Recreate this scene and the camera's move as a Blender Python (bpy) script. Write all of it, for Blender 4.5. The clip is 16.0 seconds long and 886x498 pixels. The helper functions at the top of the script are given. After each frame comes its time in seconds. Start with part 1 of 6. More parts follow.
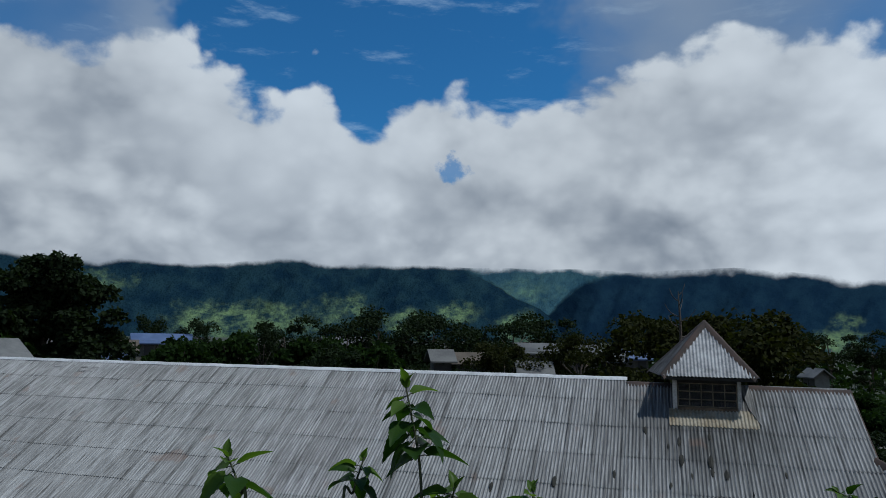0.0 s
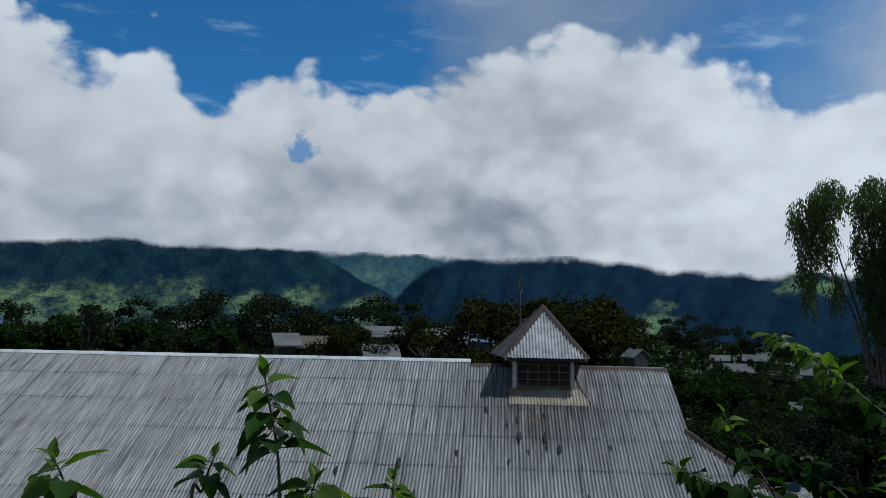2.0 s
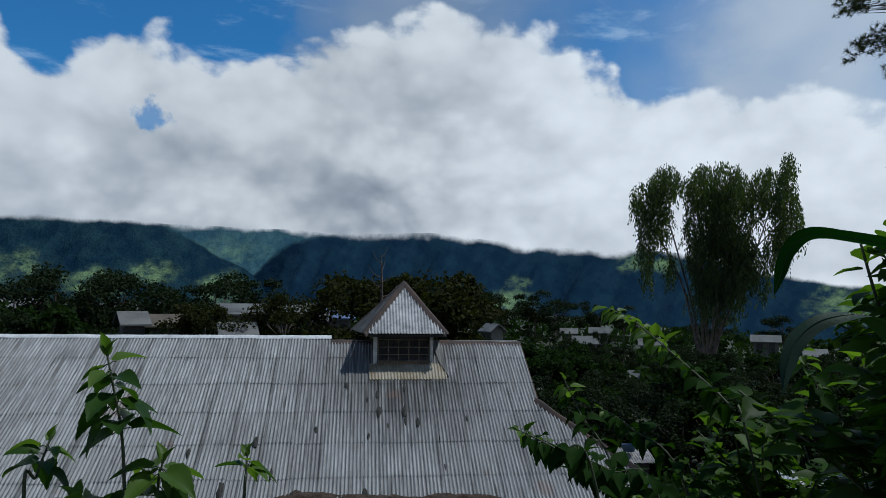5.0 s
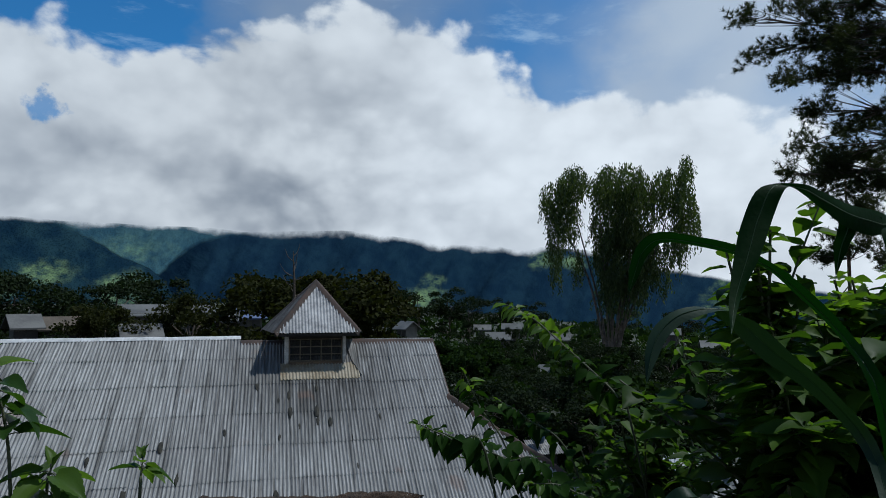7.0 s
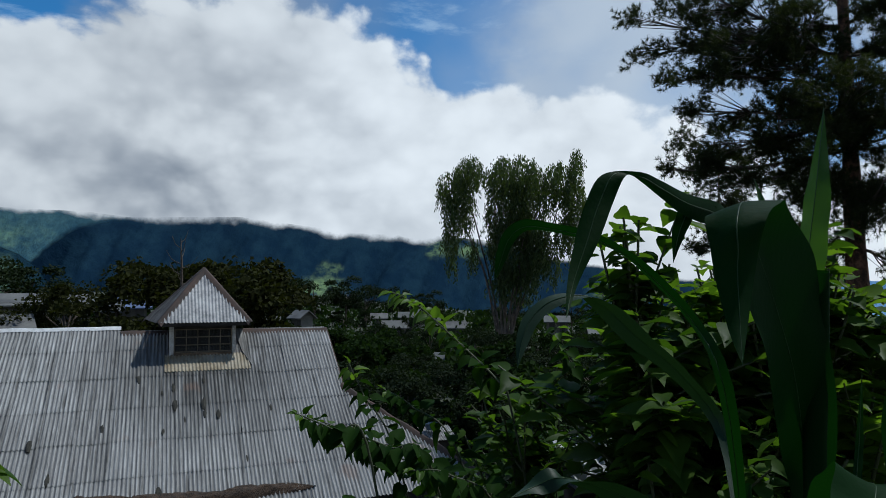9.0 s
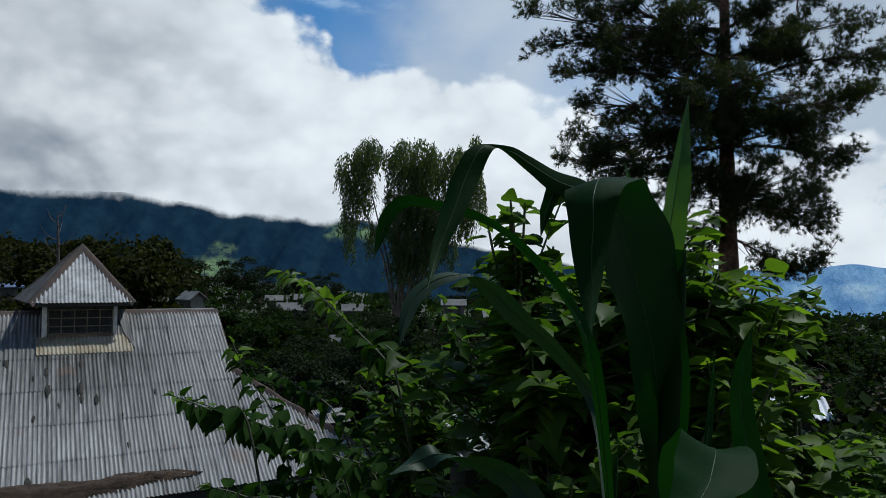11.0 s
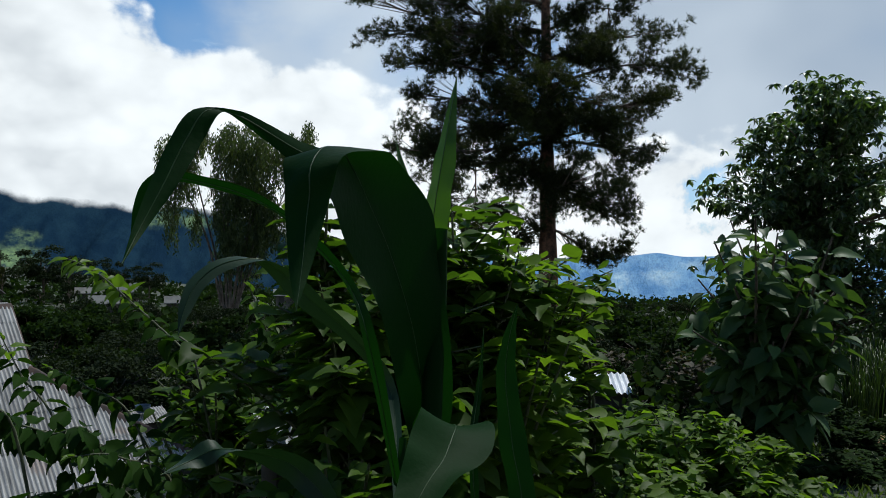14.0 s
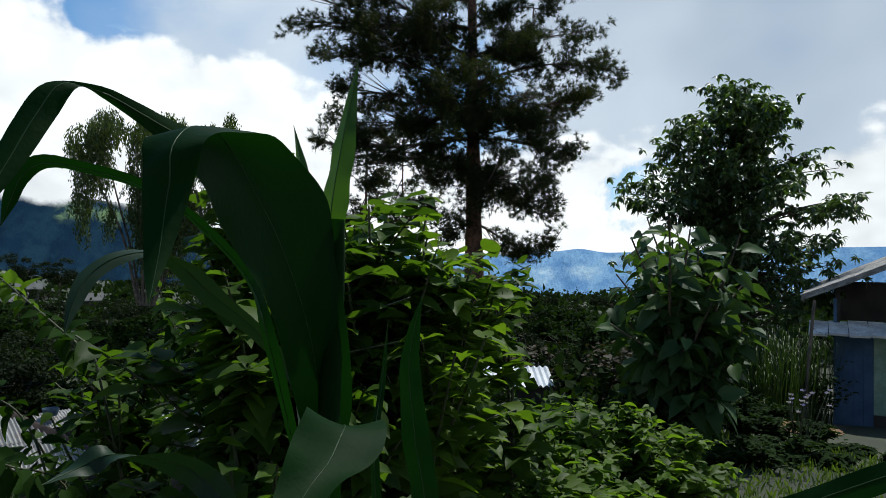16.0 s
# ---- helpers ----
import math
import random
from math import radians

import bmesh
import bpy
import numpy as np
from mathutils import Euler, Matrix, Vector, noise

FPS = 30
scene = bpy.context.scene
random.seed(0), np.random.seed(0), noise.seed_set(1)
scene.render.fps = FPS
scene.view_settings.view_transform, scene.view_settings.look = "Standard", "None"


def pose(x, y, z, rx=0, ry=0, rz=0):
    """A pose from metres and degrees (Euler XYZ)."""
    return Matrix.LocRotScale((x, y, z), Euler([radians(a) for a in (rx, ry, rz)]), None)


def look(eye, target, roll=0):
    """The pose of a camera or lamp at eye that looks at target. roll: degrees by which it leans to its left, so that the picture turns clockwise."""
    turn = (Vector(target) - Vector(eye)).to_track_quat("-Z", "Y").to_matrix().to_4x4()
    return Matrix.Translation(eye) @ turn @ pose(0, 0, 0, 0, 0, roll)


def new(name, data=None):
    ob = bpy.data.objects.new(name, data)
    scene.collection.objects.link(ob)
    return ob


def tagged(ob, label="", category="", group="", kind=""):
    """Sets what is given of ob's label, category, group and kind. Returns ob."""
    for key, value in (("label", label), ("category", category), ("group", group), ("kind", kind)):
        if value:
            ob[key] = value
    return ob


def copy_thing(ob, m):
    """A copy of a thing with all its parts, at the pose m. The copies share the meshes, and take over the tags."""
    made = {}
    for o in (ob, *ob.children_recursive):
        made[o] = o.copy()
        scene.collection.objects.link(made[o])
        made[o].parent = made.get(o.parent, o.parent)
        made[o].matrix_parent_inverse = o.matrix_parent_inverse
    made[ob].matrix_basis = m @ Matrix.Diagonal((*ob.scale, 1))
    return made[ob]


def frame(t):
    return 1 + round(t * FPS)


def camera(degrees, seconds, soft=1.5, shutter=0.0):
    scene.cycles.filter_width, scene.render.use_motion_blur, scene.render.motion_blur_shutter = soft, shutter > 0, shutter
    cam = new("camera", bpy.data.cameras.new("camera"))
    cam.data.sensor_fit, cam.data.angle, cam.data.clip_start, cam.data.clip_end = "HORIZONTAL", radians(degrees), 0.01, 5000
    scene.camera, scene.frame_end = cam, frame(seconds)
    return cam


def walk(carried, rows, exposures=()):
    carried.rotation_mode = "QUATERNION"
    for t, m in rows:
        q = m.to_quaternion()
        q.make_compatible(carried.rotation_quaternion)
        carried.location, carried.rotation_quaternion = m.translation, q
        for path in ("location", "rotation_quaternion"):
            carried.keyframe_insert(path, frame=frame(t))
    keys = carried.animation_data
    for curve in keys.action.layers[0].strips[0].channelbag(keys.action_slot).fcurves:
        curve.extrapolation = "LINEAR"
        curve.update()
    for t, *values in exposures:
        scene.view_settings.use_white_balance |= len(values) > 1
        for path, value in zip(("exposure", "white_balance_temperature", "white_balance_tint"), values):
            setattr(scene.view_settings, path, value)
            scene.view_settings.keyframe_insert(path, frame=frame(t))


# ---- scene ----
cam = camera(65.3, 16.0, soft=0.9)
# seconds, x, y, z, then the turn in degrees
PATH = [
    (0, 0.000, 0.000, 1.600, 97.25, -0.98, 0.02),
    (0.5, -0.010, 0.033, 1.600, 96.79, -0.76, -3.52),
    (1, -0.021, 0.057, 1.603, 96.54, -0.77, -7.39),
    (1.5, -0.032, 0.065, 1.603, 96.25, -0.96, -9.66),
    (2, -0.040, 0.069, 1.603, 96.10, -0.97, -12.57),
    (2.5, -0.038, 0.081, 1.601, 95.58, -0.88, -14.99),
    (3, -0.038, 0.089, 1.600, 95.56, -1.01, -17.48),
    (3.5, -0.038, 0.091, 1.600, 95.42, -1.00, -19.52),
    (4, -0.037, 0.078, 1.600, 94.82, -0.85, -21.06),
    (6.5, -0.033, -0.042, 1.603, 94.20, -0.19, -28.90),
    (7, -0.026, -0.061, 1.604, 94.16, 0.06, -30.95),
    (7.5, -0.014, -0.074, 1.603, 94.10, 0.33, -32.90),
    (8, -0.001, -0.078, 1.602, 93.86, 0.50, -34.56),
    (8.5, 0.015, -0.078, 1.602, 93.70, 0.15, -36.58),
    (9, 0.028, -0.075, 1.600, 93.21, 0.07, -39.44),
    (11.5, 0.079, -0.099, 1.586, 91.76, -0.78, -50.14),
    (12, 0.101, -0.114, 1.585, 91.76, -0.55, -52.95),
    (12.5, 0.117, -0.121, 1.585, 91.86, -0.15, -55.79),
    (13, 0.129, -0.129, 1.581, 91.69, -0.26, -57.79),
    (13.5, 0.147, -0.141, 1.579, 91.46, -0.58, -59.33),
    (14, 0.154, -0.144, 1.576, 91.12, -0.51, -61.40),
    (14.5, 0.163, -0.141, 1.576, 90.79, -0.44, -62.41),
    (15, 0.179, -0.153, 1.571, 90.34, -0.79, -63.97),
    (15.5, 0.187, -0.158, 1.569, 90.61, -0.50, -65.46),
    (16, 0.201, -0.162, 1.572, 90.81, -0.51, -67.39),
]
walk(cam, [(t, pose(x, y, z, rx, ry, rz)) for t, x, y, z, rx, ry, rz in PATH],
     [(0, -0.35, 5680, 6), (3.5, -0.25, 5680, 6), (9, -0.08, 5780, 6), (12.5, 0.08, 5980, 6), (16, 0.38, 6180, 6)])

# ---------------------------------------------------------------- sky and sun
SUN_AZ, SUN_EL = 102.0, 61.0      # degrees clockwise from +y, and above the horizon
EYE = 1.6


def polar(az, dist, z=0.0):
    a = radians(az)
    return Vector((dist * math.sin(a), dist * math.cos(a), z))


GARDEN = (0.2, -0.15)             # where the nearer plants are laid out from


def garden(az, dist, z=0.0):
    p = polar(az, dist, z)
    return Vector((p.x + GARDEN[0], p.y + GARDEN[1], z))


def seen_z(el, dist):
    return EYE + dist * math.tan(radians(el))


class Nodes:
    """Small builder for shader trees."""

    def __init__(self, tree):
        self.tree = tree

    def add(self, kind, **values):
        n = self.tree.nodes.new(kind)
        for key, v in values.items():
            if key == "op":
                n.operation = v
            elif key == "blend":
                n.blend_type = v
            elif key == "dtype":
                n.data_type = v
        return n

    def link(self, a, b):
        self.tree.links.new(a, b)

    def put(self, socket, v):
        if hasattr(v, "is_output"):
            self.link(v, socket)
        else:
            socket.default_value = v

    def math(self, op, a, b=0.0, c=0.0, clamp=False):
        n = self.add("ShaderNodeMath", op=op)
        n.use_clamp = clamp
        for s, v in zip(n.inputs, (a, b, c)):
            self.put(s, v)
        return n.outputs[0]

    def vmath(self, op, a, b=(0, 0, 0), scale=1.0):
        n = self.add("ShaderNodeVectorMath", op=op)
        self.put(n.inputs[0], a)
        self.put(n.inputs[1], b)
        if op == "SCALE":
            self.put(n.inputs[3], scale)
        return n.outputs["Value"] if op in ("LENGTH", "DISTANCE", "DOT_PRODUCT") else n.outputs[0]

    def noise(self, vec, scale, detail=4.0, rough=0.55, distort=0.0, lac=2.0):
        n = self.add("ShaderNodeTexNoise")
        if vec is not None:
            self.link(vec, n.inputs["Vector"])
        n.inputs["Scale"].default_value, n.inputs["Detail"].default_value = scale, detail
        n.inputs["Roughness"].default_value, n.inputs["Distortion"].default_value = rough, distort
        n.inputs["Lacunarity"].default_value = lac
        return n.outputs["Fac"]

    def smooth(self, v, lo, hi):
        n = self.add("ShaderNodeMapRange")
        n.interpolation_type = "SMOOTHSTEP"
        self.put(n.inputs["Value"], v)
        self.put(n.inputs["From Min"], lo)
        self.put(n.inputs["From Max"], hi)
        return n.outputs[0]

    def lin(self, v, lo, hi, a=0.0, b=1.0):
        n = self.add("ShaderNodeMapRange")
        self.put(n.inputs["Value"], v)
        for k, x in (("From Min", lo), ("From Max", hi), ("To Min", a), ("To Max", b)):
            self.put(n.inputs[k], x)
        return n.outputs[0]

    def mix(self, fac, a, b, blend="MIX"):
        n = self.add("ShaderNodeMix", dtype="RGBA", blend=blend)
        self.put(n.inputs[0], fac)
        for s, v in ((n.inputs[6], a), (n.inputs[7], b)):
            self.put(s, (*v, 1.0) if isinstance(v, tuple) and len(v) == 3 else v)
        return n.outputs[2]

    def ramp(self, v, stops):
        """A smooth grey curve through (position, value) stops."""
        n = self.add("ShaderNodeValToRGB")
        n.color_ramp.interpolation = "CARDINAL"
        e = n.color_ramp.elements
        while len(e) < len(stops):
            e.new(0.5)
        for el, (p, x) in zip(e, stops):
            el.position, el.color = p, (x, x, x, 1)
        self.put(n.inputs[0], v)
        return n.outputs[0]


def build_sky():
    world = bpy.data.worlds.new("sky")
    scene.world = world
    world.use_nodes = True
    t = world.node_tree
    t.nodes.clear()
    k = Nodes(t)
    coord = k.add("ShaderNodeTexCoord").outputs["Generated"]
    d = k.vmath("NORMALIZE", coord)
    sep = k.add("ShaderNodeSeparateXYZ")
    k.link(d, sep.inputs[0])
    x, y, z = sep.outputs
    deg = 180 / math.pi
    el = k.math("MULTIPLY", k.math("ARCSINE", z), deg)
    az = k.math("MULTIPLY", k.math("ARCTAN2", x, y), deg)
    # heights stretched to suit the flat cloud layer
    flat = k.vmath("MULTIPLY", d, (1.0, 1.0, 1.35))
    warp = k.add("ShaderNodeTexNoise")
    k.link(flat, warp.inputs["Vector"])
    warp.inputs["Scale"].default_value, warp.inputs["Detail"].default_value = 3.0, 3.0
    w = k.vmath("SCALE", k.vmath("SUBTRACT", warp.outputs["Color"], (0.5, 0.5, 0.5)), scale=0.07)
    p = k.vmath("ADD", flat, w)
    billow = k.noise(p, 7.0, 9.0, 0.56)
    big = k.noise(p, 2.6, 3.0, 0.5)
    # relief: the same billows a little towards the sun
    toward = polar(SUN_AZ, math.cos(radians(SUN_EL)), math.sin(radians(SUN_EL))) * 0.045
    lit = k.math("SUBTRACT", k.noise(p, 4.4, 5.0, 0.5), k.noise(k.vmath("ADD", p, tuple(toward)), 4.4, 5.0, 0.5))
    # rounded heads of cloud at two sizes
    puff = None
    for size, amount in ((10.0, 0.5), (22.0, 0.35), (46.0, 0.15)):
        vor = k.add("ShaderNodeTexVoronoi")
        vor.feature = "SMOOTH_F1"
        k.link(p, vor.inputs["Vector"])
        vor.inputs["Scale"].default_value, vor.inputs["Smoothness"].default_value = size, 0.6
        one = k.math("MULTIPLY", k.math("SUBTRACT", 0.42, vor.outputs["Distance"]), amount)
        puff = one if puff is None else k.math("ADD", puff, one)
    # upper edge of the cumulus bank along the bearing (degrees / 40)
    u = k.math("ADD", k.lin(az, -60.0, 120.0), k.math("MULTIPLY", k.math("SUBTRACT", big, 0.5), 0.05))
    uv = k.math("ADD", u, k.math("MULTIPLY", k.math("SUBTRACT", k.noise(p, 4.0, 5.0, 0.6), 0.5), 0.16))
    top = k.math("MULTIPLY", k.ramp(u, [((a + 60) / 180, e / 40) for a, e in TOPS]), 40.0)
    rough = k.math("ADD", k.math("MULTIPLY", k.math("SUBTRACT", billow, 0.5), 11.0), k.math("MULTIPLY", puff, 7.0))
    edge = k.math("ADD", k.math("SUBTRACT", top, el), rough)
    bank = k.smooth(edge, -0.5, 1.3)
    # upper veil of grey cloud
    veil_edge = k.math("ADD", k.math("MULTIPLY", k.ramp(uv, [((a + 60) / 180, v) for a, v in VEIL]), 1.0),
                       k.math("MULTIPLY", k.math("SUBTRACT", big, 0.5), 1.1))
    veil = k.smooth(veil_edge, 0.25, 0.95)
    wisp = k.math("MULTIPLY", k.smooth(k.noise(k.vmath("MULTIPLY", p, (3.0, 3.0, 9.0)), 3.0, 7.0, 0.62), 0.54, 0.8), 0.5)
    # gaps of blue in the bank
    gap = None
    for ga, ge, gr, depth in GAPS:
        c = polar(ga, math.cos(radians(ge)), math.sin(radians(ge)))
        dist = k.math("MULTIPLY", k.vmath("DISTANCE", d, tuple(c)), deg)
        g = k.math("MULTIPLY", k.math("SUBTRACT", 1.0, k.smooth(k.math("ADD", dist, k.math("MULTIPLY", k.math("SUBTRACT", k.noise(d, 26.0, 5.0, 0.6), 0.5), 6.5 if gr < 1.5 else 12.0)), gr * 0.2, gr * 1.2)), depth)
        gap = g if gap is None else k.math("MAXIMUM", gap, g)
    bank = k.math("MULTIPLY", bank, k.math("SUBTRACT", 1.0, gap))
    # open blue overhead
    over = k.smooth(el, 29.0, 38.0)
    keep = k.math("SUBTRACT", 1.0, k.math("MULTIPLY", over, 0.8))
    bank = k.math("MULTIPLY", bank, keep)
    veil = k.math("MULTIPLY", k.math("MULTIPLY", veil, keep), k.math("SUBTRACT", 1.0, k.math("MULTIPLY", gap, 0.75)))
    # colours
    sky = k.add("ShaderNodeTexSky")
    sky.sky_type, sky.sun_disc = "NISHITA", False
    sky.sun_elevation, sky.sun_rotation = radians(SUN_EL), radians(SUN_AZ)
    sky.altitude = 1200.0
    blue = k.mix(1.0, k.vmath("SCALE", sky.outputs[0], scale=0.085), (0.36, 0.92, 1.25), "MULTIPLY")
    under = k.ramp(u, [((a + 60) / 180, v) for a, v in UNDER])
    depth_in = k.smooth(k.math("ADD", edge, k.math("MULTIPLY", lit, 34.0)), -2.0, 11.0)
    peak = k.ramp(u, [((a + 60) / 180, v) for a, v in PEAK])
    amp = k.lin(peak, 0.8, 1.15, 0.82, 0.22)
    low = k.noise(k.vmath("MULTIPLY", p, (1.0, 1.0, 1.15)), 5.0, 6.0, 0.54)
    relief = k.math("ADD", k.math("ADD", k.math("MULTIPLY", lit, 3.6), k.math("MULTIPLY", k.math("SUBTRACT", billow, 0.5), 0.7)), k.math("MULTIPLY", puff, 1.6))
    relief = k.math("ADD", relief, k.math("MULTIPLY", k.math("SUBTRACT", low, 0.5), 0.2))
    relief = k.math("ADD", relief, k.math("MULTIPLY", k.math("SUBTRACT", big, 0.5), 0.7))
    shade = k.math("SUBTRACT", k.math("ADD", 0.86, k.math("MULTIPLY", relief, amp)), k.math("MULTIPLY", depth_in, under))
    white = k.mix(k.smooth(shade, -0.45, 1.1), (0.215, 0.242, 0.285), k.vmath("SCALE", (0.89, 0.89, 0.88), scale=peak))
    bright = k.ramp(u, [((a + 60) / 180, v) for a, v in BRIGHT])
    grey = k.mix(k.math("ADD", bright, k.math("MULTIPLY", k.math("SUBTRACT", big, 0.5), 0.8), clamp=True), (0.13, 0.19, 0.29), (0.80, 0.84, 0.87))
    col = k.mix(wisp, blue, (0.55, 0.70, 0.84))
    col = k.mix(veil, col, grey)
    col = k.mix(bank, col, white)
    bg = k.add("ShaderNodeBackground")
    k.link(col, bg.inputs["Color"])
    bg.inputs["Strength"].default_value = SKY
    out = k.add("ShaderNodeOutputWorld")
    k.link(bg.outputs[0], out.inputs["Surface"])


SKY = 1.0
# bearing and height in degrees of the cumulus bank's upper edge
TOPS = [(-60, 20), (-38, 20.5), (-31, 22.5), (-22, 21.5), (-16, 20.0), (-13.6, 20.0), (-11, 21.4), (-8, 19.2), (-4, 18.6), (3, 18.8), (7.7, 19.4), (12, 20.5),
        (20, 23), (28, 24), (31.5, 22.0), (34, 18.8), (40, 17.4), (47, 16.6), (53, 15.6), (60, 13), (66, 10.5), (74, 9.5), (82, 9.5), (95, 9.5), (120, 16)]
# how thick and how bright the upper cloud is along the bearing
VEIL = [(-60, 0.6), (-33, 0.6), (-23, 0.75), (-19, 0.2), (-15, 0.0), (5, 0.05), (11, 0.5), (25, 0.75), (33, 0.68), (38, 0.66), (44, 0.82), (49, 0.88), (55, 0.92),
        (66, 0.75), (74, 0.95), (88, 1.0), (120, 0.9)]
BRIGHT = [(-60, 0.3), (-33, 0.35), (-20, 0.35), (0, 0.2), (20, 0.18), (33, 0.28), (40, 0.45), (48, 0.55), (55, 0.65), (62, 0.55), (74, 0.42), (88, 0.40), (120, 0.4)]
UNDER = [(-60, 0.5), (-32, 0.42), (-24, 0.55), (-12, 0.45), (0, 0.28), (8, 0.24), (14, 0.36), (22, 0.37), (30, 0.18), (36, 0.1), (50, 0.05), (70, 0.1), (120, 0.3)]
PEAK = [(-60, 0.75), (-30, 0.8), (-12, 0.95), (0, 0.86), (16, 0.82), (28, 0.95), (40, 1.12), (55, 1.15), (75, 1.0), (120, 0.9)]
GAPS = [(0.9, 13.6, 1.15, 0.75), (69, 12.5, 6, 0.85), (83, 6.2, 2.6, 0.75)]
build_sky()

sun = new("sun", bpy.data.lights.new("sun", "SUN"))
sun.data.energy, sun.data.angle, sun.data.color = 3.9, radians(0.8), (1.0, 0.95, 0.86)
sun.matrix_world = look(polar(SUN_AZ, math.cos(radians(SUN_EL)), math.sin(radians(SUN_EL))) * 50, (0, 0, 0))


# ---------------------------------------------------------------- materials
def material(name):
    m = bpy.data.materials.new(name)
    m.use_nodes = True
    t = m.node_tree
    t.nodes.clear()
    k = Nodes(t)
    b = k.add("ShaderNodeBsdfPrincipled")
    o = k.add("ShaderNodeOutputMaterial")
    k.link(b.outputs[0], o.inputs["Surface"])
    return m, k, b, o


def bump(k, b, height, strength, distance):
    n = k.add("ShaderNodeBump")
    n.inputs["Strength"].default_value, n.inputs["Distance"].default_value = strength, distance
    k.link(height, n.inputs["Height"])
    k.link(n.outputs[0], b.inputs["Normal"])


def surface(name, a, c, scale, rough=0.8, grain=None, relief=0.3, dist=0.01, metal=0.0, vary=0.0):
    """Two colours mixed by noise at two scales, with fine relief."""
    m, k, b, o = material(name)
    pos = k.add("ShaderNodeNewGeometry").outputs["Position"]
    n1 = k.noise(pos, scale, 5.0, 0.6)
    n2 = k.noise(pos, grain or scale * 9, 4.0, 0.65)
    f = k.smooth(k.math("ADD", k.math("MULTIPLY", n1, 0.65), k.math("MULTIPLY", n2, 0.35)), 0.36, 0.64)
    col = k.mix(f, a, c)
    if vary:
        rnd = k.add("ShaderNodeObjectInfo").outputs["Random"]
        col = k.mix(1.0, col, k.mix(rnd, (1 - vary,) * 3, (1 + vary,) * 3), "MULTIPLY")
    k.link(col, b.inputs["Base Color"])
    k.put(b.inputs["Roughness"], k.lin(n2, 0.3, 0.7, rough - 0.1, min(1.0, rough + 0.1)))
    b.inputs["Metallic"].default_value = metal
    bump(k, b, n2, relief, dist)
    return m


def leaf_material(name, dark, light, trans=0.35, gloss=0.45, island=True, veins=0.0, thru=1.6, spec=0.25):
    m, k, b, o = material(name)
    geo = k.add("ShaderNodeNewGeometry")
    rnd = geo.outputs["Random Per Island"] if island else k.add("ShaderNodeObjectInfo").outputs["Random"]
    n = k.noise(geo.outputs["Position"], 9.0, 3.0, 0.6)
    f = k.math("ADD", k.math("MULTIPLY", rnd, 0.7), k.math("MULTIPLY", n, 0.4), clamp=True)
    col = k.mix(f, dark, light)
    k.link(col, b.inputs["Base Color"])
    b.inputs["Roughness"].default_value = gloss
    b.inputs["Specular IOR Level"].default_value = spec
    tr = k.add("ShaderNodeBsdfTranslucent")
    k.link(k.mix(1.0, col, (thru * 1.15, thru * 1.25, thru * 0.35), "MULTIPLY"), tr.inputs["Color"])
    mix = k.add("ShaderNodeMixShader")
    mix.inputs[0].default_value = trans
    k.link(b.outputs[0], mix.inputs[1])
    k.link(tr.outputs[0], mix.inputs[2])
    k.link(mix.outputs[0], o.inputs["Surface"])
    if veins:
        bump(k, b, k.noise(geo.outputs["Position"], 120.0, 3.0, 0.6), veins, 0.002)
    return m


